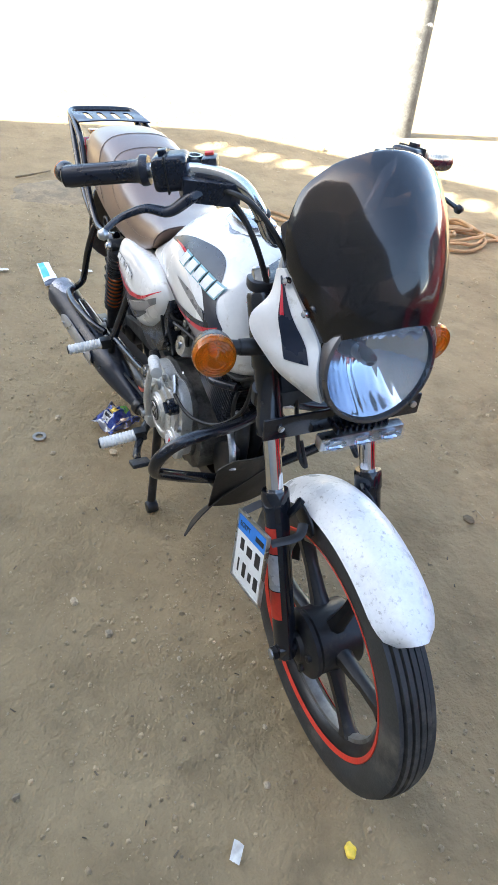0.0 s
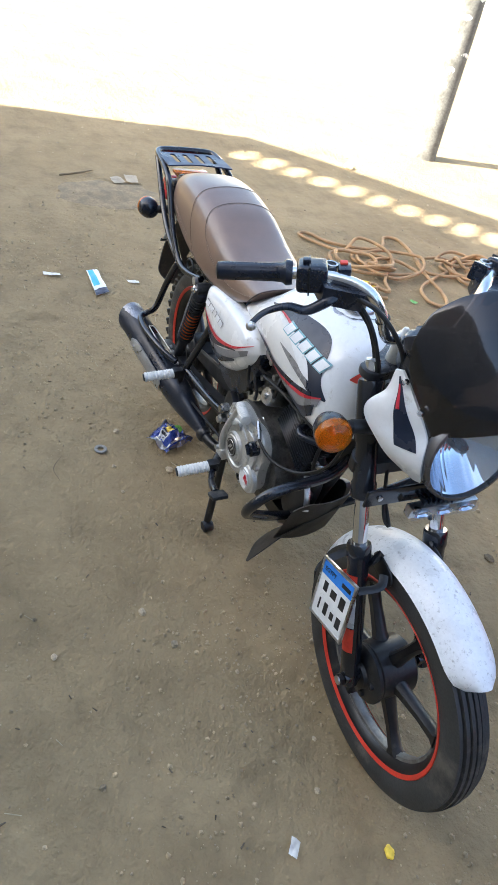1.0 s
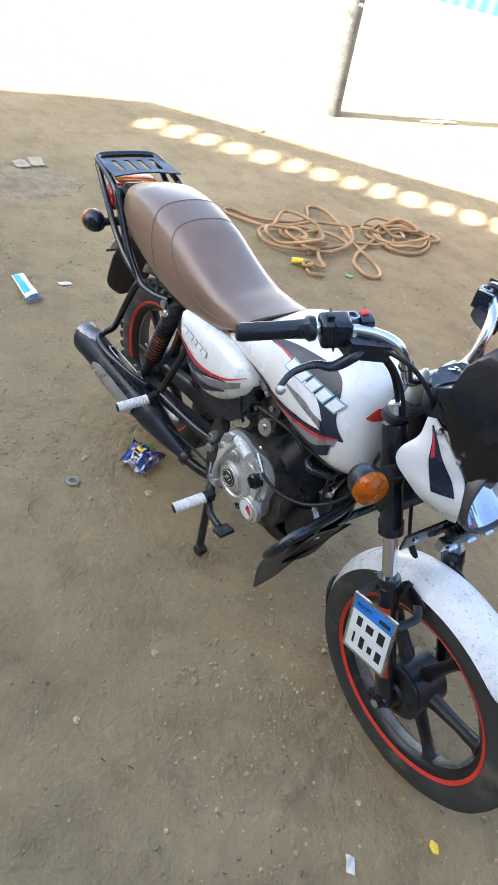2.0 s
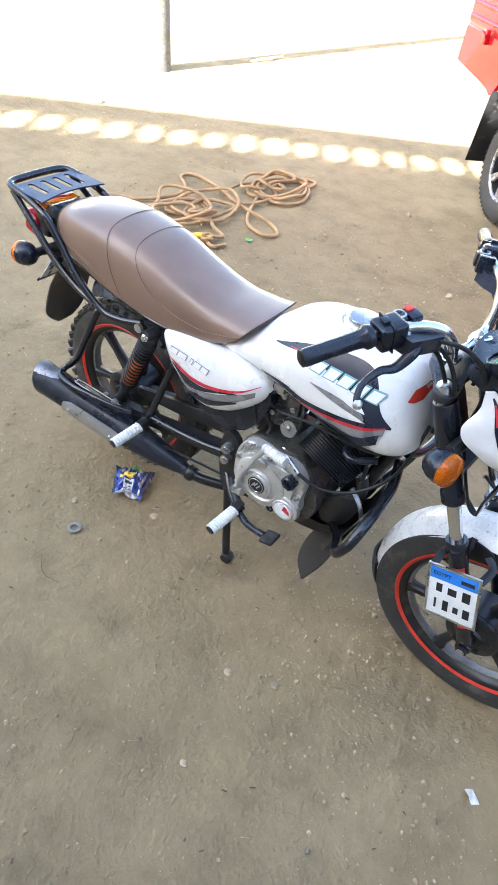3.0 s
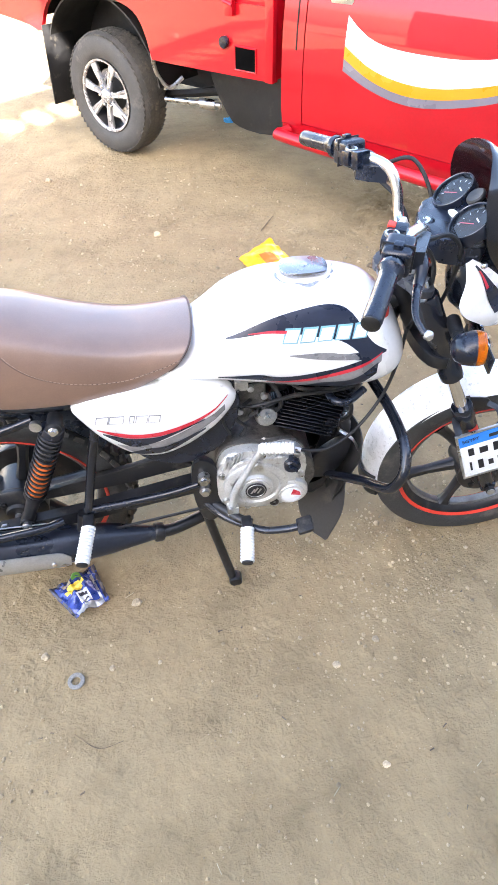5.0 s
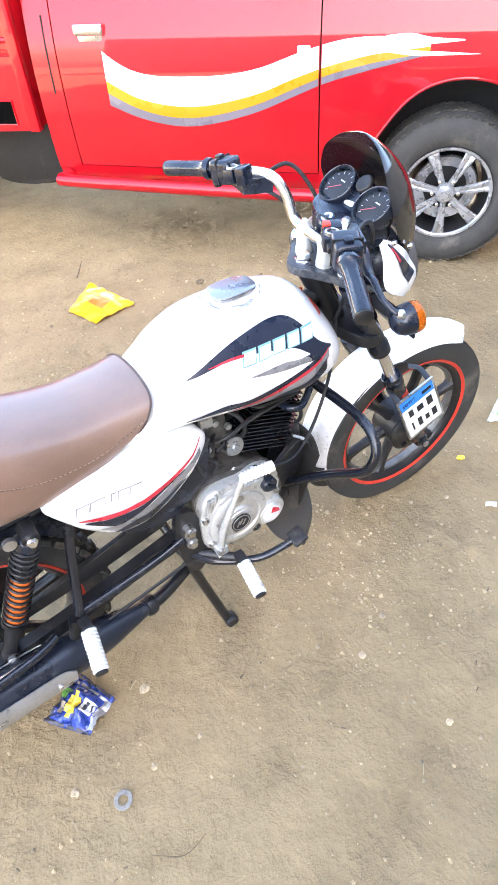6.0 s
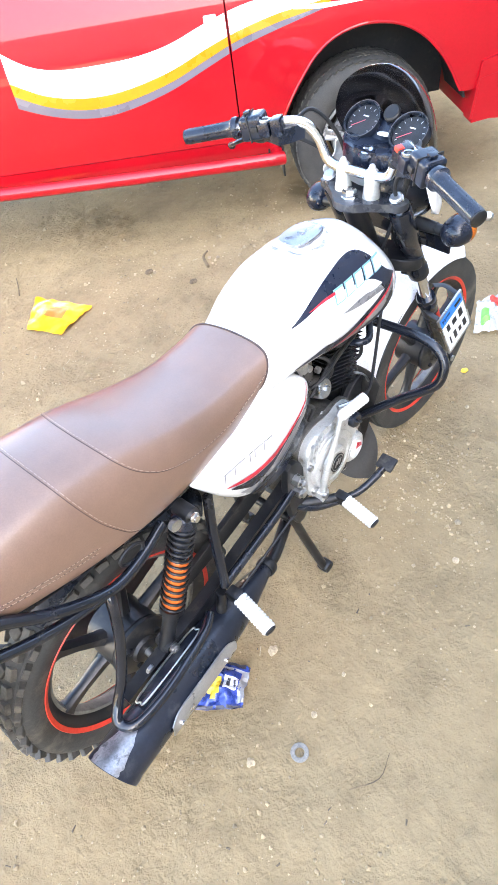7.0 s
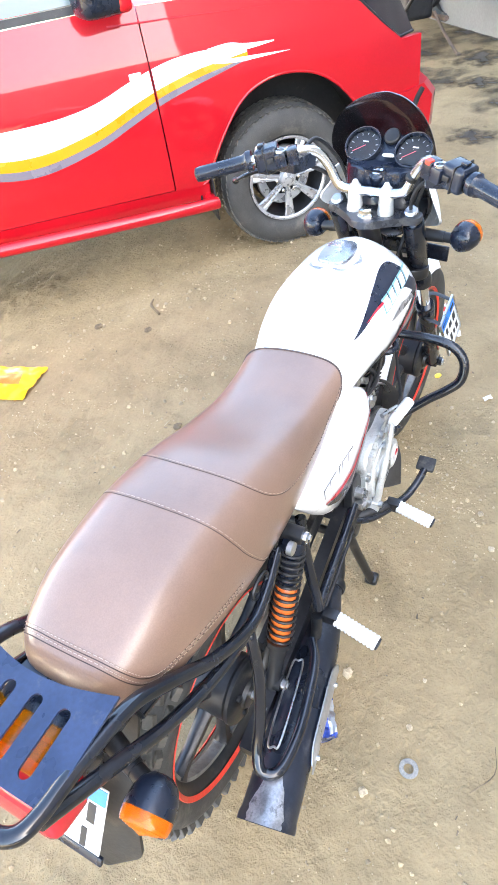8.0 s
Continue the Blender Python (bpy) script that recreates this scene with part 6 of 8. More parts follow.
def cowl(s):
    to_local = HLM.inverted()
    front = spline([to_local @ Vector(p) for p in ((1.054, -0.112, 0.968), (1.084, -0.110, 0.952), (1.122, -0.104, 0.922), (1.150, -0.094, 0.890), (1.166, -0.101, 0.862), (1.173, -0.098, 0.832), (1.172, -0.084, 0.802))], 5)
    rear = spline([to_local @ Vector(p) for p in ((1.040, -0.116, 0.962), (1.046, -0.126, 0.926), (1.034, -0.146, 0.892), (1.044, -0.150, 0.868), (1.076, -0.141, 0.846), (1.112, -0.126, 0.824), (1.158, -0.090, 0.799))], 5)

    def at(u, v):
        i = u * (len(front) - 1)
        k = min(int(i), len(front) - 2)
        a, b = front[k].lerp(front[k + 1], i - k), rear[k].lerp(rear[k + 1], i - k)
        p = b.lerp(a, v)
        bulge = 0.007 * math.sin(math.pi * v) * math.sin(math.pi * min(max(u, 0.05), 0.95))
        return Vector((p.x, -s * (p.y - bulge), p.z))
    c = part("headlight_cowl", slab(B(), at, 30, 12, (-0.003, -s * 0.005, 0)), "white", bike, "white headlight cowl with black wedge", HLM, 50)
    bm = B()
    sheet(bm, lambda u, v: at(0.05 + 0.60 * u, 0.60 - 0.10 * u * u * (1 - v) + (0.13 + 0.16 * u) * v) + Vector((0.0006, s * 0.0014, 0)), 18, 6)
    part("graphic", bm, "decal_black", c, "black wedge graphic", HLM)
    bm = B()
    sheet(bm, lambda u, v: at(0.12 + 0.20 * u, 0.615 + 0.07 * v) + Vector((0.0008, s * 0.0020, 0)), 10, 3)
    part("graphic", bm, "decal_red", c, "red line graphic", HLM)


cowl(-1)
cowl(1)
WS_W = smooth_curve([(0.895, 0.096), (0.930, 0.107), (0.965, 0.122), (1.00, 0.131), (1.04, 0.130), (1.075, 0.118), (1.10, 0.102), (1.125, 0.070), (1.139, 0.032), (1.143, 0.006)])
WS_X = smooth_curve([(0.895, 1.188), (0.95, 1.180), (1.00, 1.163), (1.05, 1.140), (1.10, 1.102), (1.13, 1.070), (1.143, 1.052)])
ws_z = list(np.linspace(0.904, 1.10, 22)) + list(np.linspace(1.105, 1.143, 16))


def ws_ring(z):
    w, xf = WS_W(z), WS_X(z)
    rise = 0.052 * (1.143 - z) / 0.248
    outer = [Vector((xf - 5.2 * (q * w) ** 2 - 0.02 * (abs(q) ** 4) * (w / 0.13), q * w, z + rise * (1 - q * q))) for q in np.linspace(-1, 1, 25)]
    return outer + [p + Vector((-0.0032, 0, -0.0005)) for p in reversed(outer)]


shield_ob = part("windshield", loft(B(), [ws_ring(z) for z in ws_z]), "smoke", bike, "dark smoked windshield", SHL, 60)
for p in ((1.072, -0.1135, 0.957), (1.126, -0.108, 0.931)):
    q = HLM.inverted() @ Vector(p)
    for side in (1, -1):
        part("windshield_screw", lathe(B(), [(0.0065, 0.0), (0.0065, 0.005), (0.004, 0.009), (0.001, 0.0095)], 14, Matrix.Translation((q.x, q.y * side, q.z)) @ Vector((0.6, -side, 0.5)).to_track_quat("Y", "Z").to_matrix().to_4x4()), "chrome", shield_ob, "", HLM)

# lamp bracket, front fender, plate
bracket = part("lamp_bracket", box(B(), (1.150, 0.001, 0.745), (0.006, 0.288, 0.042), 0.0028), "black_paint", bike, "flat black lamp bracket", ST)
for y in (-0.115, 0.130):
    part("bracket_bolt", lathe(B(), [(0.006, 0.0), (0.006, 0.004), (0.001, 0.005)], 10, Matrix.Translation((1.153, y, 0.747)) @ Matrix.Rotation(radians(-90), 4, "Z")), "steel", bracket, "", ST)
led = new("auxiliary_lamp")
led.parent = bike
part("housing", box(B(), (1.170, 0.025, 0.716), (0.020, 0.155, 0.026), 0.003), "steel", led, "small silver lamp housing", ST)
for y in (-0.026, 0.025, 0.076):
    part("mirror_cup", lathe(B(), [(0.0095, 0.0045), (0.0080, 0.0), (0.0040, -0.003), (0.001, -0.003)], 18, Matrix.Translation((1.1812, y, 0.716)) @ Matrix.Rotation(radians(-90), 4, "Z") @ Matrix.Diagonal((2.0, 1.0, 1.0, 1.0)), False, False), "reflector", led, "", ST)
part("lens", box(B(), (1.1865, 0.025, 0.716), (0.005, 0.150, 0.022), 0.002), "clear_lens", led, "clear lamp lens", ST)
for k in range(9):
    part("cooling_rib", box(B(), (1.164, -0.020 + k * 0.0115, 0.734), (0.020, 0.004, 0.012), 0.001), "plastic", led, "", ST)
part("lamp_stem", box(B(), (1.150, 0.025, 0.705), (0.008, 0.010, 0.05), 0.001), "dusty_black", led, "", ST)
part("front_fender", arc_shell(FENDER_C + Vector((0, 0, -0.002)), 0.326, 55, 189, 0.113, 0.036, 0.004, 48, 0.142, True), "fender_white", bike, "scratched white front fender", Matrix.Translation((0, 0.005, 0)) @ ST)
part("fender_flap", arc_shell(FENDER_C + Vector((-0.002, 0, 0)), 0.336, 184, 203, 0.135, 0.034, 0.006, 10, 0.110), "rubber", bike, "black flap on the fender's end", ST)
for y in (-1, 1):
    part("fender_stay", tube(B(), [(1.165, y * 0.060, 0.580), (1.168, y * 0.078, 0.560), (1.160, y * 0.090, 0.535)], 0.008, 8, 4, False, 0.5), "black_paint", bike, "", ST)
    part("fender_stay", prism(B(), rounded([(1.155, 0.575), (1.215, 0.575), (1.225, 0.545), (1.16, 0.535)], 3), y * 0.062, y * 0.066, 0.001), "dusty_black", bike, "", ST)

fp = new("number_plate")
fp.parent = bike
TL, TR, BR_, BL = Vector((1.106, -0.161, 0.535)), Vector((1.214, -0.161, 0.564)), Vector((1.253, -0.188, 0.452)), Vector((1.151, -0.183, 0.408))
ux = (TR - TL + BR_ - BL).normalized()
uz = (TL - BL + TR - BR_)
uz = (uz - ux * uz.dot(ux)).normalized()
uy = uz.cross(ux)
PM = Matrix.Translation((TL + TR + BR_ + BL) / 4) @ Matrix((ux, uy, uz)).transposed().to_4x4()
PW, PH = 0.114, 0.130
part("plate", box(B(), (0, 0, 0), (PW, 0.002, PH), 0.0008, PM), "plate_white", fp, "white number plate")
part("plate_frame", loft(B(), [[PM @ Vector((sx * (PW / 2 + o), y, sz * (PH / 2 + o))) for sx, sz in ((-1, -1), (1, -1), (1, 1), (-1, 1))] for o, y in ((0.003, -0.003), (-0.002, -0.003), (-0.002, 0.003), (0.003, 0.003))], False, True, True), "steel", fp)
part("blue_band", box(B(), (0, 0, 0), (PW - 0.006, 0.002, 0.030), 0.0, PM @ Matrix.Translation((0, -0.0006, PH / 2 - 0.019))), "plate_blue", fp, "blue band of the plate")
for x, z, w, h in ((-0.030, 0.010, 0.014, 0.022), (0.000, 0.008, 0.020, 0.018), (0.032, 0.008, 0.018, 0.026), (-0.036, -0.034, 0.005, 0.026), (-0.012, -0.034, 0.013, 0.027), (0.012, -0.036, 0.012, 0.016), (0.036, -0.036, 0.015, 0.024)):
    part("plate_bar", box(B(), (0, 0, 0), (w, 0.002, h), 0.0, PM @ Matrix.Translation((x, -0.0008, z))), "ink", fp)
part("plate_bar", box(B(), (0, 0, 0), (0.030, 0.002, 0.009), 0.0, PM @ Matrix.Translation((0.032, -0.0014, PH / 2 - 0.020))), "ink", fp)
tc = bpy.data.curves.new("country_word", "FONT")
tc.body, tc.size, tc.extrude, tc.align_x, tc.align_y = "EGYPT", 0.014, 0.0003, "CENTER", "CENTER"
word = new("country_word", tc)
word.parent = fp
word.matrix_local = PM @ Matrix.Translation((-0.026, -0.0022, PH / 2 - 0.019)) @ Matrix.Rotation(radians(90), 4, "X")
tc.materials.append(M["ink"])
part("plate_arm", tube(B(), [TL + Vector((0.008, 0.004, 0)), TL + Vector((0.012, 0.045, 0.012)), TL + Vector((0.040, 0.062, 0.010))], 0.009, 6, 4, False, 0.3), "dusty_black", fp)
part("plate_arm", tube(B(), [TR + Vector((0.002, 0.004, -0.008)), TR + Vector((0.010, 0.050, 0.0)), TR + Vector((-0.010, 0.072, 0.004))], 0.009, 6, 4, False, 0.3), "dusty_black", fp)
for y in (-1, 1):
    part("brake_cable", tube(B(), [(1.03, y * 0.045, 0.82), (1.11, y * 0.055, 0.66), (1.14, y * 0.05, 0.635), (1.10, y * 0.045, 0.66)], 0.004, 8), "rubber", bike, "", ST)


# ---- the pickup truck ----
truck = thing("pickup_truck", "bright red pickup truck with white and yellow side stripes", "pickup truck", pose(0.0805, 3.299, 0, 0, 0, -44.74))
BODY = curve([(0.30, 0.045), (0.42, 0.022), (0.55, 0.006), (0.72, 0.0), (0.88, 0.006), (1.0, 0.020), (1.12, 0.045), (1.25, 0.075), (1.8, 0.25)])


def body_panel(name, s0, s1, lower, upper, mat, label="", n=30, nz=16, inset=0.0, thick=0.03, parent=None):
    def at(u, v):
        s = s0 + (s1 - s0) * u
        z = lower(s) + (upper(s) - lower(s)) * v
        return Vector((s, BODY(z) + inset, z))
    return part(name, slab(B(), at, n, nz, (0, thick, 0)), mat, parent or truck, label, None, 40)


flat = lambda z: (lambda s: z)
door = body_panel("door", 1.555, 2.752, curve([(1.55, 0.475), (2.76, 0.445)]), flat(1.20), "truck_red", "red front door", 40, 22)
body_panel("cab_corner", 1.425, 1.549, curve([(1.42, 0.46), (1.55, 0.47)]), flat(1.20), "truck_red", "red cab corner", 6, 18)
body_panel("rocker_panel", 1.425, 2.93, curve([(1.42, 0.40), (2.93, 0.36)]), curve([(1.42, 0.456), (1.55, 0.471), (2.76, 0.440), (2.93, 0.435)]), "truck_red", "", 30, 4, 0.006)
ARCH_F = smooth_curve([(2.758, 0.440), (2.90, 0.435), (2.94, 0.475), (2.985, 0.56), (3.05, 0.66), (3.13, 0.755), (3.23, 0.815), (3.36, 0.838), (3.50, 0.815), (3.61, 0.755), (3.70, 0.665), (3.76, 0.575), (3.79, 0.52), (3.83, 0.50), (4.06, 0.52)])
fender = body_panel("front_wing", 2.758, 4.06, ARCH_F, curve([(2.75, 1.19), (3.4, 1.16), (3.66, 1.125), (3.75, 1.05), (3.86, 0.945), (3.96, 0.865), (4.06, 0.872)]), "truck_red", "red front wing", 90, 16)
part("wheel_arch_lip", tube(B(), [(s, BODY(ARCH_F(s)) + 0.004, ARCH_F(s) + 0.002) for s in np.linspace(2.90, 3.80, 40)], 0.007, 8, 1), "truck_red", truck)
body_panel("wheel_arch_liner", 2.88, 3.80, flat(0.42), flat(0.95), "underbody", "dark wheel arch", 4, 4, 0.30, 0.02)
part("wheel_arch_liner", loft(B(), [[(3.36 + r * math.cos(a), y, 0.36 + r * math.sin(a)) for r, y in ((0.475, 0.035), (0.475, 0.32), (0.485, 0.32), (0.485, 0.035))] for a in np.linspace(0.22, math.pi + 0.1, 30)]), "underbody", truck)


def paint_stripe(name, upper, lower, mat, lift, parent, s0, s1):
    u, l = smooth_curve(upper), smooth_curve(lower)
    bm = B()

    def at(a, b):
        s = s0 + (s1 - s0) * a
        z = l(s) + (u(s) - l(s)) * b
        return Vector((s, BODY(z) - lift, z))
    part(name, sheet(bm, at, 40, 6), mat, parent)


W_UP = [(1.77, 0.968), (1.84, 0.920), (1.92, 0.885), (2.03, 0.866), (2.20, 0.862), (2.35, 0.868), (2.50, 0.892), (2.65, 0.938), (2.78, 0.972), (2.90, 0.990), (3.05, 0.990), (3.22, 0.962)]
W_LO = [(1.77, 0.852), (1.90, 0.785), (2.03, 0.752), (2.15, 0.742), (2.27, 0.749), (2.40, 0.772), (2.51, 0.800), (2.65, 0.850), (2.79, 0.892), (2.95, 0.926), (3.05, 0.938), (3.22, 0.955)]
Y_LO = [(1.77, 0.802), (1.90, 0.740), (2.03, 0.705), (2.15, 0.695), (2.27, 0.705), (2.40, 0.730), (2.51, 0.760), (2.65, 0.812), (2.79, 0.860), (2.95, 0.896), (3.05, 0.912), (3.22, 0.936)]
G_LO = [(1.77, 0.752), (1.90, 0.700), (2.03, 0.668), (2.15, 0.658), (2.27, 0.670), (2.40, 0.698), (2.51, 0.730), (2.65, 0.782), (2.79, 0.832), (2.95, 0.872), (3.05, 0.894), (3.22, 0.930)]
for panel_ob, s0, s1 in ((door, 1.775, 2.749), (fender, 2.761, 3.20)):
    paint_stripe("stripe", W_UP, W_LO, "truck_white", 0.0014, panel_ob, s0, s1)
    paint_stripe("stripe", W_LO, Y_LO, "truck_yellow", 0.0022, panel_ob, s0, s1)
    paint_stripe("stripe", Y_LO, G_LO, "truck_grey", 0.0014, panel_ob, s0, s1)
paint_stripe("stripe", [(3.02, 0.995), (3.12, 1.000), (3.20, 0.985), (3.33, 0.975)], [(3.02, 0.990), (3.12, 0.968), (3.20, 0.962), (3.33, 0.970)], "truck_white", 0.0024, fender, 3.02, 3.33)
paint_stripe("stripe", [(3.04, 0.948), (3.15, 0.940), (3.25, 0.935), (3.40, 0.925)], [(3.04, 0.935), (3.15, 0.922), (3.25, 0.922), (3.40, 0.924)], "truck_white", 0.0030, fender, 3.04, 3.40)
part("side_indicator", box(B(), (2.685, BODY(0.95) - 0.004, 0.95), (0.055, 0.014, 0.036), 0.012, None, 4), "truck_white", door, "white side marker")
part("door_handle", box(B(), (1.73, BODY(1.045) - 0.012, 1.045), (0.14, 0.024, 0.045), 0.012, None, 4), "chrome", door, "chrome door handle")
part("handle_recess", box(B(), (1.73, BODY(1.02) + 0.006, 1.02), (0.12, 0.02, 0.07), 0.008), "steel", door)
part("fuel_flap_seam", tube(B(), [(1.508, BODY(z) - 0.001, z) for z in (0.80, 0.95, 1.10)], 0.004, 6, 2), "underbody", truck)
window = body_panel("door_window", 1.62, 2.62, flat(1.235), flat(1.58), "car_glass", "tinted side window", 10, 6, 0.012, 0.006)
body_panel("window_seal", 1.58, 2.70, flat(1.203), flat(1.232), "rubber", "", 10, 2, -0.002, 0.03)
part("window_pillar", loft(B(), [[(s + o, BODY(z) + y, z) for o, y in ((0, 0), (0.07, 0), (0.07, 0.04), (0, 0.04))] for s, z in ((2.60, 1.20), (2.45, 1.40), (2.20, 1.64))]), "truck_red", truck)
part("window_pillar", loft(B(), [[(s + o, BODY(z) + y, z) for o, y in ((0, 0), (0.12, 0), (0.12, 0.04), (0, 0.04))] for s, z in ((1.43, 1.20), (1.45, 1.40), (1.50, 1.64))]), "truck_red", truck)
part("roof_panel", box(B(), (1.85, 0.82, 1.66), (0.95, 1.30, 0.06), 0.03, None, 4), "truck_red", truck)
part("bonnet", loft(B(), [[(s, y, z) for y, z in ((0.04, zz - 0.03), (0.10, zz), (0.45, zz + 0.05), (0.82, zz + 0.06), (1.20, zz + 0.05), (1.55, zz), (1.60, zz - 0.03))] for s, zz in ((2.62, 1.17), (3.0, 1.15), (3.3, 1.13), (3.62, 1.10))], True, True), "truck_red", truck)
part("bonnet_front", loft(B(), [[(s, y, z) for y, z in ((0.26, zz - 0.20), (0.26, zz), (0.50, zz + 0.04), (0.82, zz + 0.05), (1.14, zz + 0.04), (1.38, zz), (1.38, zz - 0.20))] for s, zz in ((3.61, 1.10), (3.8, 1.07), (4.0, 1.01), (4.09, 0.93))], True, True), "truck_red", truck)
part("windscreen", slab(B(), lambda u, v: Vector((2.66 - 0.52 * v, 0.12 + 1.4 * u + (0.07 if u < 0.5 else -0.07) * v, 1.18 + 0.46 * v)), 8, 6, (-0.006, 0, -0.004)), "car_glass", truck, "tinted windscreen")
part("far_side", box(B(), (2.75, 1.58, 0.80), (2.62, 0.06, 0.75), 0.02), "truck_red", truck)
part("cab_back", box(B(), (1.45, 0.82, 1.10), (0.05, 1.48, 1.10), 0.02), "truck_red", truck)
part("cab_floor", box(B(), (2.2, 0.82, 0.42), (1.5, 1.40, 0.06), 0.01), "underbody", truck)
part("dashboard", box(B(), (2.55, 0.82, 1.02), (0.30, 1.36, 0.25), 0.04), "underbody", truck)
part("cab_seat", box(B(), (1.62, 0.82, 0.95), (0.16, 1.30, 0.60), 0.05), "underbody", truck)
mir = new("wing_mirror")
mir.parent = truck
part("mirror_shell", box(B(), (2.60, -0.135, 1.285), (0.20, 0.17, 0.17), 0.05, pose(0, 0, 0, 0, 0, 12), 4), "plastic", mir, "black door mirror")
part("mirror_arm", box(B(), (2.66, -0.02, 1.225), (0.10, 0.10, 0.05), 0.02), "plastic", mir)
part("mirror_cap", box(B(), (2.672, -0.135, 1.275), (0.06, 0.15, 0.14), 0.03, pose(0, 0, 0, 0, 0, 12), 4), "truck_red", mir)
part("mark_bar", box(B(), (2.585, -0.223, 1.280), (0.06, 0.003, 0.014), 0.0, pose(0, 0, 0, 0, 0, 12)), "stripe_red", mir)
lampf = new("headlamp")
lampf.parent = truck
LAMP_LO = curve([(3.66, 1.125), (3.75, 1.05), (3.86, 0.945), (3.96, 0.865), (4.06, 0.872)])


def lamp_at(u, v, deep=0.0):
    x = 3.672 + 0.38 * u
    lo = LAMP_LO(x) + 0.008
    hi = max(1.14 - 0.10 * u, lo + 0.004)
    z = lo + (hi - lo) * v
    return Vector((x - deep - 0.06 * v * u, BODY(min(z, 1.1)) + 0.004 + 0.13 * max(0.0, u - 0.35) ** 1.6 + deep + 0.05 * v * u, z))


part("lens", slab(B(), lamp_at, 18, 8, (0.0, 0.03, 0)), "headlamp_dark", lampf, "dark glossy headlamp")
part("lamp_rim", tube(B(), [lamp_at(u, 0.0) + Vector((0, -0.002, -0.004)) for u in np.linspace(0, 1, 14)], 0.006, 8, 1), "rubber", lampf)
part("nose", loft(B(), [[(s, y, z) for z, s in ((0.52, 4.03 + b), (0.70, 4.05 + b), (0.85, 4.03 + b), (0.85, 3.9), (0.52, 3.9))] for y, b in ((0.03, 0.0), (0.15, 0.05), (0.82, 0.10), (1.49, 0.05), (1.60, 0.0))]), "truck_red", truck)
bump = part("front_bumper", loft(B(), [[(s, y, z) for z, s in ((0.36, 4.02 + b), (0.44, 4.12 + b), (0.60, 4.13 + b), (0.66, 4.08 + b), (0.62, 3.88), (0.38, 3.85))] for y, b in ((-0.01, 0.0), (0.06, 0.06), (0.30, 0.12), (0.82, 0.15), (1.34, 0.12), (1.60, 0.03))]), "truck_red", truck, "red front bumper")
part("bumper_corner", loft(B(), [[(3.86, y, 0.36), (4.06, y, 0.38), (4.12, y, 0.60), (3.88, y, 0.55)] for y in (-0.012, 0.10)]), "truck_red", truck)
part("bumper_gap", tube(B(), [(4.075, -0.006, 0.64), (4.045, -0.012, 0.60), (4.020, -0.012, 0.535)], 0.014, 8), "underbody", truck)
part("side_step", tube(B(), [(1.47, 0.02, 0.425), (1.46, -0.020, 0.420), (1.50, -0.045, 0.415), (2.2, -0.048, 0.385), (2.88, -0.045, 0.360), (2.915, -0.02, 0.358), (2.92, 0.04, 0.358)], 0.030, 16, 6), "truck_red", truck, "red tubular side step")
part("mud_flap", box(B(), (2.945, 0.08, 0.36), (0.008, 0.15, 0.22), 0.002), "rubber", truck)


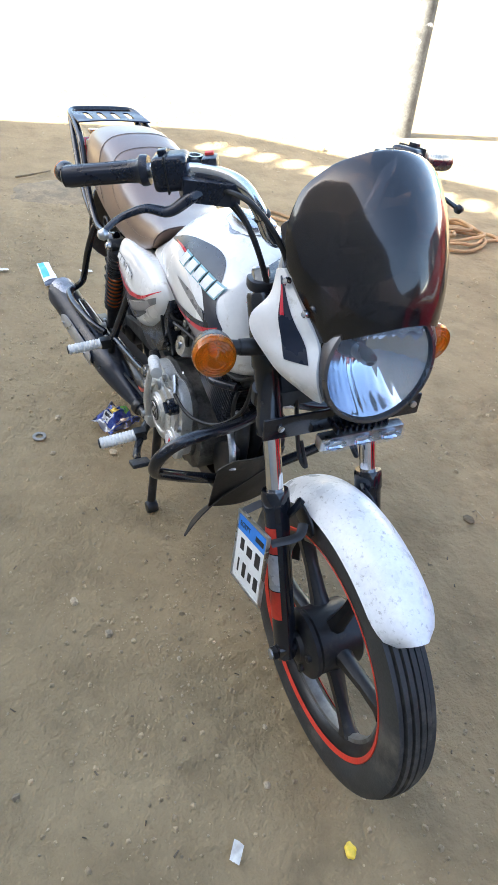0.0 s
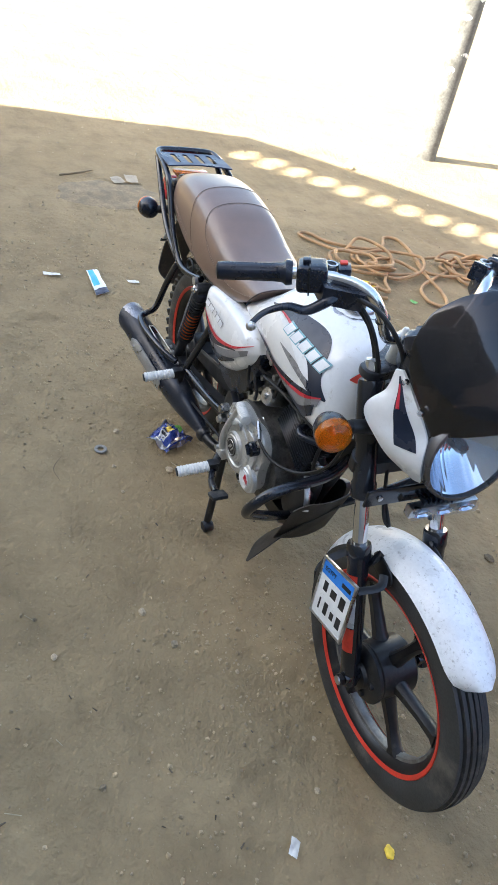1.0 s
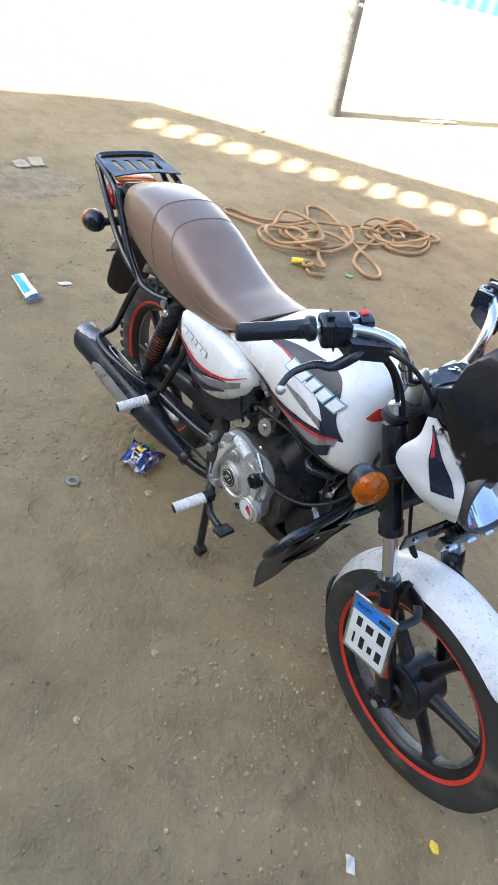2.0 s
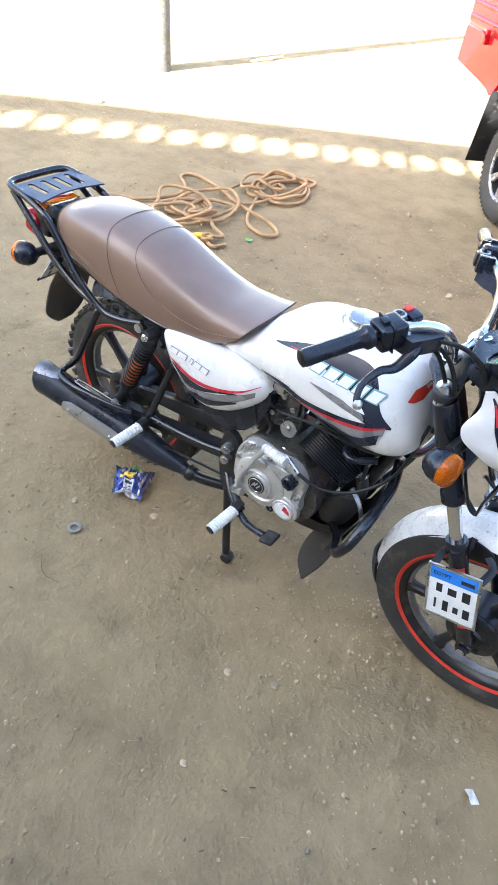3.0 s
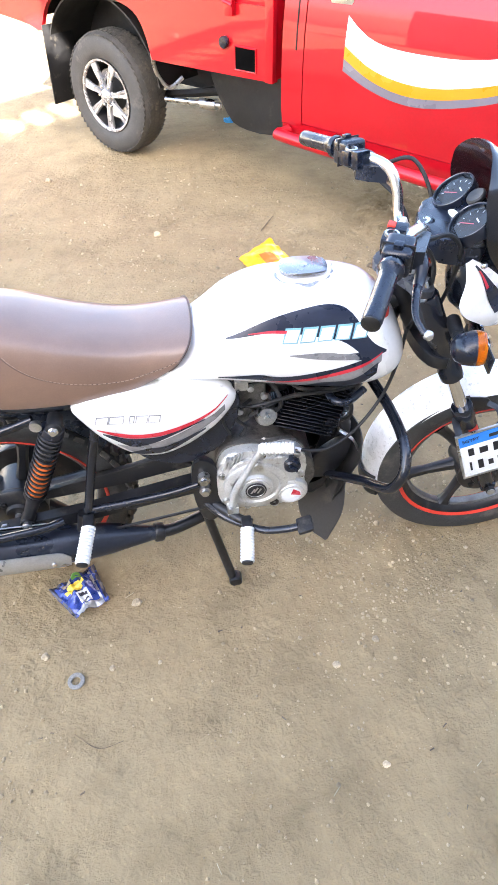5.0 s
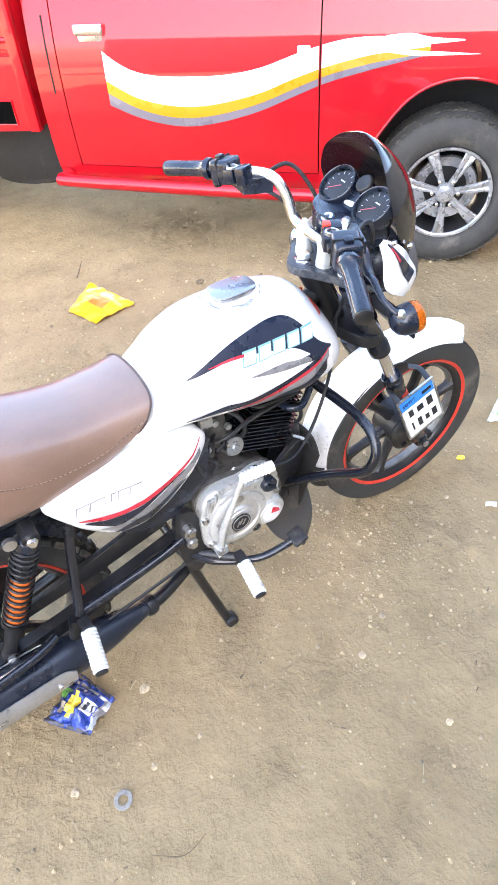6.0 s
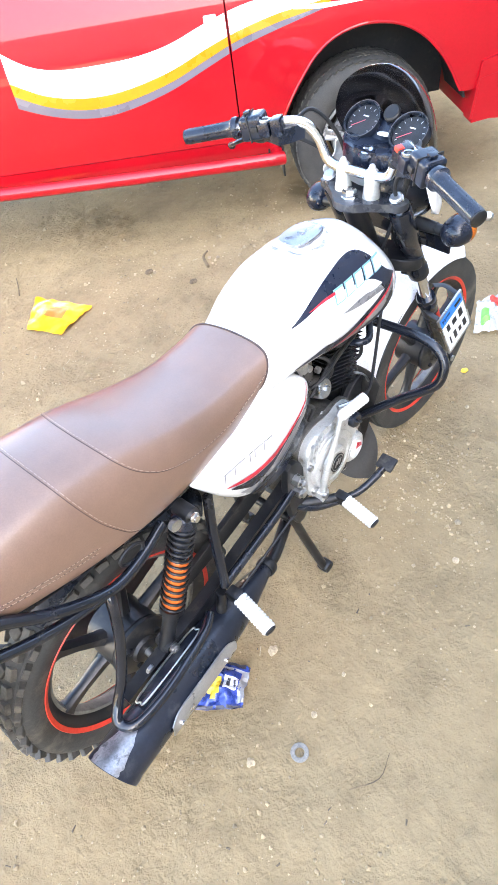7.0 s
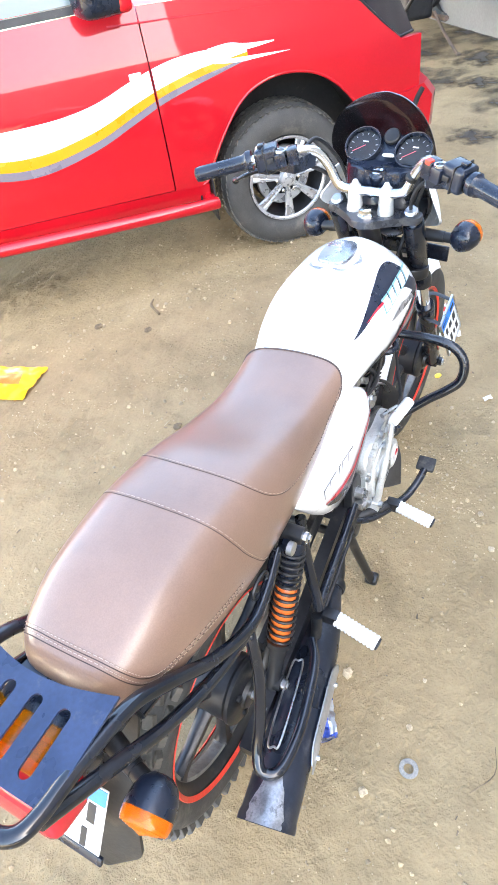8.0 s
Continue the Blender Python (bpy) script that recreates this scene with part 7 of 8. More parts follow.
def truck_wheel(s, y=0.055, turn=0.0):
    g = new("wheel")
    g.parent = truck
    c = Matrix.Translation((s, y, 0.345)) @ Matrix.Rotation(turn, 4, "Z")
    R, rim = 0.350, 0.205
    prof = [(rim, 0.02), (rim + 0.012, 0.004), (rim + 0.05, -0.008), (R - 0.045, -0.004), (R - 0.018, 0.008), (R - 0.006, 0.026), (R, 0.05), (R + 0.002, 0.09), (R + 0.002, 0.13), (R, 0.17), (R - 0.02, 0.205), (rim + 0.03, 0.22), (rim, 0.20)]
    tyre = part("tyre", lathe(B(), prof, 80, c, True), "truck_tyre", g, "dusty black tyre")
    bm = B()
    n = 60
    for k in range(n):
        for yy, off, tilt in ((0.020, 0, 0.5), (0.062, 0.5, 0.35), (0.108, 0, -0.35), (0.155, 0.5, 0.35), (0.192, 0, -0.5)):
            rr = R + 0.0005 if 0.04 < yy < 0.18 else R - 0.0140
            box(bm, (0, 0, 0), (0.006, 0.036, 0.026), 0, c @ Matrix.Rotation(-math.tau * (k + off) / n, 4, "Y") @ Matrix.Translation((rr, yy, 0)) @ Matrix.Rotation(tilt, 4, "X"))
    tagged(part("tread_block", bm, "tread_dust", tyre), kind="stuff")
    part("rim", lathe(B(), [(rim - 0.004, 0.0), (rim + 0.006, -0.002), (rim + 0.006, 0.012), (rim + 0.004, 0.19), (rim - 0.03, 0.185), (rim - 0.025, 0.15), (rim - 0.012, 0.03)], 56, c, True), "wheel_dark", g, "dark wheel barrel")
    part("rim_lip", lathe(B(), [(rim - 0.010, 0.004), (rim - 0.004, -0.003), (rim + 0.006, -0.004), (rim + 0.006, 0.006), (rim - 0.008, 0.014)], 56, c, True), "wheel_silver", g, "silver rim lip")
    part("brake_drum", lathe(B(), [(0.150, 0.09), (0.155, 0.13), (0.155, 0.19), (0.001, 0.19)], 36, c), "underbody", g)
    
    part("brake_shield", lathe(B(), [(0.145, 0.075), (0.150, 0.085), (0.150, 0.10), (0.105, 0.10), (0.100, 0.085)], 36, c, True), "wheel_silver", g, "dusty silver brake ring")
    for k in range(7):
        t = c @ Matrix.Rotation(-math.tau * k / 7 - 0.2, 4, "Y")
        rings = []
        for r, w, y0 in ((0.030, 0.014, 0.012), (0.075, 0.0155, 0.005), (0.13, 0.0205, 0.0), (0.182, 0.027, 0.002), (0.203, 0.032, 0.008)):
            rings.append([t @ Vector((r, y0 + dy, dz * w)) for dy, dz in ((0.004, -0.12), (0.0, -0.30), (0.0, -0.78), (0.007, -1.0), (0.026, -0.8), (0.026, 0.8), (0.007, 1.0), (0.0, 0.78), (0.0, 0.30), (0.004, 0.12))])
        part("spoke", loft(B(), rings), "wheel_silver", g)
    hub = part("hub_cap", lathe(B(), [(0.044, 0.03), (0.044, 0.006), (0.038, -0.004), (0.020, -0.010), (0.001, -0.011)], 28, c), "wheel_silver", g)
    for k in range(6):
        a = math.tau * k / 6
        part("wheel_nut", lathe(B(), [(0.009, 0.02), (0.009, 0.0), (0.005, -0.003), (0.001, -0.003)], 8, c @ Matrix.Translation((0.060 * math.cos(a), 0, 0.060 * math.sin(a)))), "chrome", hub)
    return g


truck_wheel(0.0)
truck_wheel(3.355)
for s in (0.0, 3.355):
    part("far_tyre", lathe(B(), [(0.1, 0.0), (0.33, 0.0), (0.35, 0.03), (0.35, 0.17), (0.33, 0.2), (0.1, 0.2)], 40, Matrix.Translation((s, 1.35, 0.345))), "tyre", truck)

# the load bed
bed = new("load_bed")
bed.parent = truck
ARCH_R = smooth_curve([(-1.12, 0.735), (-0.60, 0.69), (-0.47, 0.66), (-0.43, 0.70), (-0.36, 0.80), (-0.25, 0.875), (-0.08, 0.905), (0.12, 0.905), (0.30, 0.885), (0.42, 0.845), (0.485, 0.76), (0.515, 0.65), (0.56, 0.632), (1.0, 0.635), (1.39, 0.640)])


def bed_panel(name, s0, s1, lo, hi, y, thick=0.03, mat="truck_red", n=20, nz=4):
    return part(name, slab(B(), lambda u, v: Vector((s0 + (s1 - s0) * u, y, lo(s0 + (s1 - s0) * u) + (hi(s0 + (s1 - s0) * u) - lo(s0 + (s1 - s0) * u)) * v)), n, nz, (0, thick, 0)), mat, bed)


bed_panel("lower_panel", -1.12, 1.385, ARCH_R, flat(0.955), -0.005, n=90)
bed_panel("upper_panel", -1.12, 1.385, flat(0.985), flat(1.30), -0.005)
part("panel_groove", box(B(), (0.13, 0.020, 0.970), (2.50, 0.03, 0.04), 0.002), "truck_red", bed)
for z in (1.02, 1.10, 1.20, 1.285):
    part("pressed_rib", tube(B(), [(-1.10, -0.006, z), (1.36, -0.006, z)], 0.012, 8, 1), "truck_red", bed)
part("side_rail", box(B(), (0.13, -0.008, 1.315), (2.52, 0.05, 0.035), 0.008), "truck_red", bed)
for s in (-0.75, 0.28, 1.12):
    part("drop_latch", box(B(), (s, -0.022, 0.945), (0.055, 0.03, 0.085), 0.006), "truck_red", bed)
    part("latch_lever", tube(B(), [(s - 0.03, -0.040, 0.965), (s + 0.03, -0.040, 0.950)], 0.009, 8, 1), "truck_red", bed)
part("front_post", box(B(), (1.365, -0.010, 0.97), (0.05, 0.035, 0.66), 0.006), "truck_red", bed)
part("front_wall", box(B(), (1.37, 0.80, 0.97), (0.03, 1.58, 0.64), 0.004), "truck_red", bed)
part("bed_floor", box(B(), (0.13, 0.80, 0.90), (2.50, 1.56, 0.05), 0.004), "underbody", bed)
part("tail_gate", box(B(), (-1.115, 0.80, 1.05), (0.04, 1.58, 0.50), 0.008), "truck_red", bed)
part("far_wall", box(B(), (0.13, 1.58, 1.10), (2.50, 0.04, 0.45), 0.006), "truck_red", bed)
part("fuel_cap", lathe(B(), [(0.001, -0.030), (0.024, -0.028), (0.029, -0.018), (0.026, 0.0), (0.022, 0.004)], 24, Matrix.Translation((1.075, -0.006, 0.785))), "plastic", bed, "black fuel cap")
# no hole is cut; a black block on the panel stands for its shade
part("square_opening", box(B(), (1.205, -0.0035, 0.722), (0.132, 0.010, 0.102), 0.001), "hollow", bed, "black block painting the shade inside a square opening")
part("opening_lip", loft(B(), [[(1.205 + sx * (0.068 + o), y, 0.722 + sz * (0.053 + o)) for sx, sz in ((-1, -1), (1, -1), (1, 1), (-1, 1))] for o, y in ((0.004, -0.006), (0.0, -0.014), (-0.004, -0.012), (-0.002, -0.004))], False, True, True), "truck_red", bed)
part("rear_mud_flap", box(B(), (-0.435, 0.10, 0.47), (0.010, 0.24, 0.46), 0.003, pose(0, 0, 0, 0, 4, 0)), "rubber", truck, "black rubber mud flap")
part("fender_brace", tube(B(), [(0.50, 0.02, 0.66), (0.505, 0.04, 0.55), (0.54, 0.10, 0.47), (0.60, 0.16, 0.52)], 0.012, 8), "steel", truck)
part("arch_liner", loft(B(), [[(0.02 + r * math.cos(a), y, 0.40 + r * math.sin(a)) for r, y in ((0.50, 0.035), (0.50, 0.40), (0.51, 0.40), (0.51, 0.035))] for a in np.linspace(0.15, math.pi - 0.1, 24)]), "underbody", truck)
part("inner_fender", box(B(), (0.05, 0.40, 0.66), (1.15, 0.02, 0.52), 0.005), "underbody", truck)
part("inner_fender", box(B(), (-0.55, 0.80, 0.81), (0.02, 1.5, 0.18), 0.005), "underbody", truck)
part("chassis_rail", box(B(), (1.6, 0.42, 0.50), (4.2, 0.08, 0.14), 0.01), "underbody", truck)
part("chassis_rail", box(B(), (1.6, 1.20, 0.50), (4.2, 0.08, 0.14), 0.01), "underbody", truck)
part("rear_axle", tube(B(), [(0.0, 0.15, 0.345), (0.0, 1.45, 0.345)], 0.055, 16, 1), "underbody", truck)
part("leaf_spring", tube(B(), [(-0.62, 0.36, 0.46), (-0.3, 0.36, 0.36), (0.0, 0.36, 0.30), (0.35, 0.36, 0.35), (0.72, 0.36, 0.42)], 0.026, 6, 5), "underbody", truck)
part("propeller_shaft", tube(B(), [(0.05, 0.80, 0.36), (1.4, 0.80, 0.42)], 0.035, 14, 1), "underbody", truck)
part("exhaust_pipe", tube(B(), [(0.42, 0.18, 0.37), (0.60, 0.20, 0.38), (0.82, 0.24, 0.385)], 0.016, 12), "steel", truck, "bare steel exhaust pipe")
part("exhaust_joint", tube(B(), [(0.68, 0.215, 0.382), (0.79, 0.235, 0.385)], 0.030, 14, 1), "steel", truck)
part("spare_hanger", prism(B(), rounded([(0.80, 0.62), (1.34, 0.62), (1.34, 0.34), (1.05, 0.30), (0.90, 0.36)], 3), 0.20, 0.36, 0.01), "underbody", truck)


# ---- the rope ----
def build_rope():
    rng = random.Random(7)

    def loops(cx, cy, n, r0, r1, a0, z0):
        out = []
        a = a0
        ox, oy = 0.0, 0.0
        for i in range(n):
            a += rng.uniform(0.62, 0.95)
            if i % 8 == 0:
                ox, oy = rng.uniform(-0.10, 0.10), rng.uniform(-0.16, 0.16)
                r = rng.uniform(r0, r1)
                ex = rng.uniform(0.55, 1.0)
            rr = r * rng.uniform(0.9, 1.1)
            out.append((cx + ox + rr * ex * math.cos(a), cy + oy + rr * math.sin(a), z0 + 0.012 + 0.016 * (i // 8) * rng.uniform(0.4, 1.0) + rng.uniform(0, 0.012)))
        return out
    pts = [(-0.80, 1.52, 0.014), (-0.84, 1.44, 0.014), (-0.93, 1.50, 0.020), (-0.86, 1.57, 0.024), (-0.98, 1.62, 0.03)]
    pts += loops(-1.22, 1.66, 44, 0.13, 0.29, 0.5, 0.0)
    pts += [(-1.40, 1.55, 0.03), (-1.58, 1.42, 0.014), (-1.69, 1.38, 0.012), (-1.70, 1.46, 0.012), (-1.55, 1.55, 0.014), (-1.42, 1.75, 0.03), (-1.50, 1.95, 0.014), (-1.64, 2.06, 0.012), (-1.60, 2.16, 0.012), (-1.38, 2.13, 0.014), (-1.20, 2.05, 0.02)]
    pts += [(-1.02, 1.98, 0.03), (-0.86, 1.98, 0.014), (-0.72, 1.92, 0.012), (-0.69, 1.84, 0.012), (-0.78, 1.80, 0.014), (-0.95, 1.92, 0.02)]
    pts += loops(-1.10, 2.30, 48, 0.12, 0.25, 2.0, 0.0)
    pts += [(-1.15, 2.52, 0.03), (-1.20, 2.62, 0.014), (-1.08, 2.78, 0.012), (-0.99, 2.78, 0.012), (-0.98, 2.66, 0.014), (-0.95, 2.48, 0.014)]
    rope = thing("rope", "long brown rope lying in two tangled coils on the earth", "rope", pose(0, 0, 0))
    part("strand", tube(B(), pts, 0.0105, 9, 7), "rope", rope)
    part("knot", tube(B(), [(-0.90 + 0.022 * math.cos(k * 1.3), 1.47 + 0.030 * math.sin(k * 1.3), 0.018 + 0.004 * k) for k in range(9)], 0.010, 8, 4), "rope", rope)
    part("frayed_sleeve", tube(B(), [(-0.99, 1.42, 0.020), (-0.95, 1.47, 0.026), (-0.90, 1.50, 0.026)], 0.018, 10, 5), "wrapper_yellow", rope, "yellow plastic strip round the rope")


build_rope()


# ---- litter ----
def crumpled(name, outline, mat, label, category, seed, lump=0.02, z=0.004, n=26, fold=9.0, height=0.0):
    """A crumpled sheet inside a four-cornered outline, resting on the ground."""
    cx, cy = sum(p[0] for p in outline) / 4, sum(p[1] for p in outline) / 4
    root = thing(name, label, category, pose(cx, cy, 0))
    a, b, c, d = [Vector((x - cx, y - cy)) for x, y in outline]

    def at(u, v, lift=0.0):
        p = a.lerp(b, u).lerp(d.lerp(c, u), v)
        q = Vector((p.x * fold * 3, p.y * fold * 3, seed))
        h = abs(noise.noise(q)) * lump + abs(noise.noise(q * 2.3)) * lump * 0.5 + height * math.sin(math.pi * u) * math.sin(math.pi * v)
        wob = noise.noise(Vector((u * 7, v * 7, seed + 5))) * 0.06
        e = p * (1 + wob)
        return Vector((e.x, e.y, z + h + lift))
    part("sheet", sheet(B(), lambda u, v: at(u, v), n, n), mat, root, "", None, 25, False)
    return root, at


def print_patch(root, at, u0, u1, v0, v1, mat, name="print", lift=0.0015):
    part(name, sheet(B(), lambda u, v: at(u0 + (u1 - u0) * u, v0 + (v1 - v0) * v, lift), 10, 10), mat, root, "", None, 25, False)


wr, at = crumpled("snack_wrapper", [(0.03, -0.115), (0.115, -0.215), (0.205, -0.165), (0.155, -0.045)], "wrapper_blue", "crumpled blue and yellow foil snack wrapper", "wrapper", 3.0, 0.035, 0.005, 30, 7.0, 0.03)
print_patch(wr, at, 0.26, 0.52, 0.26, 0.56, "wrapper_yellow")
print_patch(wr, at, 0.34, 0.44, 0.18, 0.64, "wrapper_yellow", lift=0.0018)
print_patch(wr, at, 0.58, 0.84, 0.34, 0.62, "wrapper_white")
print_patch(wr, at, 0.64, 0.70, 0.38, 0.58, "wrapper_dark", lift=0.0022)
print_patch(wr, at, 0.76, 0.80, 0.40, 0.56, "wrapper_dark", lift=0.0022)
print_patch(wr, at, 0.06, 0.18, 0.45, 0.66, "wrapper_green")
print_patch(wr, at, 0.12, 0.24, 0.20, 0.40, "cardboard")
print_patch(wr, at, 0.10, 0.92, 0.80, 0.86, "heat_silver")
print_patch(wr, at, 0.86, 1.0, 0.10, 0.86, "heat_silver")
print_patch(wr, at, 0.0, 1.0, 0.91, 1.0, "wrapper_dark")
print_patch(wr, at, 0.0, 1.0, 0.0, 0.06, "wrapper_dark")
print_patch(wr, at, 0.0, 0.05, 0.06, 0.91, "wrapper_dark")
pk, at = crumpled("paper_packet", [(-1.215, -0.143), (-0.955, -0.150), (-0.985, -0.080), (-1.225, -0.085)], "wrapper_white", "flattened blue and white paper packet", "packet", 8.0, 0.010, 0.006, 20, 5.0, 0.012)
print_patch(pk, at, 0.05, 0.70, 0.08, 0.55, "wrapper_cyan")
print_patch(pk, at, 0.82, 1.0, 0.0, 1.0, "wrapper_dark")
yb, at = crumpled("plastic_bag", [(0.985, 1.915), (1.085, 1.585), (0.860, 1.535), (0.795, 1.725)], "bag_yellow", "crumpled bright yellow plastic bag", "plastic bag", 12.0, 0.022, 0.005, 30, 3.0, 0.015)
print_patch(yb, at, 0.35, 0.75, 0.3, 0.6, "orange_sleeve")
pl, at = crumpled("clear_wrapper", [(1.95, 0.07), (2.05, 0.02), (1.83, -0.10), (1.76, -0.01)], "film", "crumpled clear plastic wrapper", "wrapper", 15.0, 0.05, 0.006, 26, 5.0, 0.03)
print_patch(pl, at, 0.55, 0.9, 0.1, 0.4, "stripe_red")
print_patch(pl, at, 0.2, 0.5, 0.5, 0.9, "wrapper_green")
crumpled("paper_scrap", [(-2.56, 0.31), (-2.57, 0.39), (-2.47, 0.40), (-2.46, 0.32)], "cardboard", "torn beige cardboard scrap on damp sand", "paper scrap", 20.0, 0.02, 0.012, 12, 4.0)
crumpled("paper_scrap", [(-2.60, 0.42), (-2.62, 0.51), (-2.49, 0.50), (-2.48, 0.42)], "cardboard", "torn beige cardboard scrap on damp sand", "paper scrap", 25.0, 0.02, 0.012, 12, 4.0)
crumpled("paper_scrap", [(-1.21, -0.36), (-1.20, -0.28), (-1.17, -0.28), (-1.18, -0.36)], "paper", "small torn pale paper scrap", "paper scrap", 26.0, 0.01, 0.003, 8, 6.0)
crumpled("paper_scrap", [(-1.11, 0.04), (-1.10, 0.10), (-1.07, 0.10), (-1.08, 0.05)], "paper", "small torn pale paper scrap", "paper scrap", 27.0, 0.01, 0.003, 8, 6.0)
crumpled("paper_scrap", [(1.480, -0.298), (1.496, -0.285), (1.470, -0.262), (1.452, -0.275)], "paper", "small torn pink-white paper scrap", "paper scrap", 21.0, 0.012, 0.003, 10, 8.0)
crumpled("blue_scrap", [(0.93, 3.88), (1.02, 3.86), (1.01, 3.76), (0.92, 3.78)], "wrapper_cyan", "small crumpled blue and white scrap", "scrap", 24.0, 0.04, 0.003, 12, 6.0, 0.02)
washer = part("washer", lathe(B(), [(0.0115, -0.003), (0.021, -0.003), (0.022, -0.002), (0.022, 0.002), (0.021, 0.003), (0.0125, 0.003), (0.0115, 0.002)], 32, pose(0.1235, -0.385, ground_height(0.1235, -0.385) + 0.0065, 90, 0, 0), True), "washer_metal")
tagged(washer, "flat steel washer lying on the earth", "washer")


def stone(name, x, y, r, mat="stone", label="small pale stone", sq=0.7, seed=0):
    bm = B()
    bmesh.ops.create_icosphere(bm, subdivisions=3, radius=1.0)
    for v in bm.verts:
        k = 1 + 0.22 * noise.noise(v.co * 3.1 + Vector((seed, 0, seed))) + 0.35 * noise.noise(v.co * 1.3 + Vector((seed, seed * 2, 0)))
        v.co = Vector((v.co.x * r * k, v.co.y * r * k * 0.85, v.co.z * r * k * sq))
    ob = part(name, bm, mat, None, "", None, 30)
    ob.location = (x, y, ground_height(x, y) + r * sq * 0.45)
    return tagged(ob, label, "stone", "loose stones")


for k, (x, y, r) in enumerate(((0.927, -0.374, 0.010), (1.39, -0.171, 0.008), (0.805, -0.43, 0.011), (0.035, -0.306, 0.011), (0.341, -0.362, 0.006), (0.386, 2.064, 0.02), (-0.286, 2.898, 0.02), (1.054, -0.238, 0.006), (1.281, -0.121, 0.006), (0.867, -0.681, 0.009), (0.28, -0.178, 0.014), (0.215, -0.36, 0.008), (1.70, 1.38, 0.010), (-3.16, 2.68, 0.05))):
    stone("stone", x, y, r, seed=k * 3.1, label="small pale stone on the earth" if r < 0.04 else "broken grey stone in the sunlight")
for x, y, r, sq in ((1.451, 1.57, 0.022, 0.4), (1.50, 1.30, 0.02, 0.4), (0.95, 0.78, 0.018, 0.4)):
    tagged(stone("clod", x, y, r, "clod", "", sq, x), "dark oily clod of earth", "clod")
tagged(stone("yellow_lump", 1.56, -0.075, 0.014, "wrapper_yellow", "", 0.5, 5), "small dull yellow lump on the earth", "lump")


def twig(pts, r=0.004, label="thin dry twig lying on the earth"):
    ob = part("twig", tube(B(), pts, [r, r * 0.9, r * 0.5], 6, 4), "clod")
    return tagged(ob, label, "twig")


twig([(-2.58, -0.02, 0.01), (-2.62, 0.10, 0.014), (-2.70, 0.226, 0.01)], 0.007)
twig([(0.13, -0.52, 0.003), (0.19, -0.56, 0.004), (0.25, -0.55, 0.003)], 0.0014)
twig([(0.955, 2.022, 0.005), (1.0, 2.10, 0.008), (1.045, 2.184, 0.005)], 0.004)
twig([(1.63, 1.32, 0.006), (1.68, 1.40, 0.010), (1.74, 1.43, 0.006)], 0.008, "short dark stick lying on the earth")

rng = random.Random(3)
bm = B()
verts, faces = [], []


def grit(n, x0, x1, y0, y1, r0, r1):
    for _ in range(n):
        x, y = rng.uniform(x0, x1), rng.uniform(y0, y1)
        if noise.noise(Vector((x * 1.7, y * 1.7, 4))) < rng.uniform(-0.5, 0.25):
            continue
        r = r0 + (r1 - r0) * rng.random() ** 4
        z = ground_height(x, y) + r * 0.15
        a = rng.uniform(0, 6.3)
        base = len(verts)
        for k in range(5):
            q = a + k * math.tau / 5
            rr = r * rng.uniform(0.7, 1.2)
            verts.append((x + rr * math.cos(q), y + rr * math.sin(q), z - r * 0.3))
        for k in range(3):
            q = a + k * math.tau / 3
            verts.append((x + r * 0.5 * math.cos(q), y + r * 0.5 * math.sin(q), z + r * rng.uniform(0.4, 0.8)))
        faces.extend([[base, base + 1, base + 5], [base + 1, base + 2, base + 6, base + 5], [base + 2, base + 3, base + 6], [base + 3, base + 4, base + 7, base + 6], [base + 4, base, base + 5, base + 7], [base + 5, base + 6, base + 7]])


grit(7000, -1.2, 2.6, -1.4, 1.6, 0.0011, 0.0055)
grit(420, 0.88, 1.30, -0.30, 0.06, 0.0016, 0.0065)
grit(260, -1.3, 2.7, -1.4, 1.7, 0.0030, 0.0085)
grit(3000, -4.0, 3.6, -1.2, 4.2, 0.0025, 0.012)
me = bpy.data.meshes.new("gravel")
me.from_pydata(verts, [], faces)
grit_mat = material("grit", (0.345, 0.268, 0.170), 0.9, 0, 0.35, 6, 60, 0.2)
gn = grit_mat.node_tree.nodes
geo, rnd = gn.new("ShaderNodeNewGeometry"), gn.new("ShaderNodeMapRange")
rnd.inputs["To Min"].default_value, rnd.inputs["To Max"].default_value = 0.78, 1.25
mulv = gn.new("ShaderNodeMath")
mulv.operation = "MULTIPLY"
hsv_node = [n for n in gn if n.type == "HUE_SAT"][0]
value_from = hsv_node.inputs["Value"].links[0].from_socket
grit_mat.node_tree.links.new(geo.outputs["Random Per Island"], rnd.inputs["Value"])
grit_mat.node_tree.links.new(rnd.outputs[0], mulv.inputs[0])
grit_mat.node_tree.links.new(value_from, mulv.inputs[1])
grit_mat.node_tree.links.new(mulv.outputs[0], hsv_node.inputs["Value"])
me.materials.append(grit_mat)
bm.free()
tagged(new("gravel"[:6], me), "scattered pale grit and small stones on the earth", "gravel", kind="stuff")

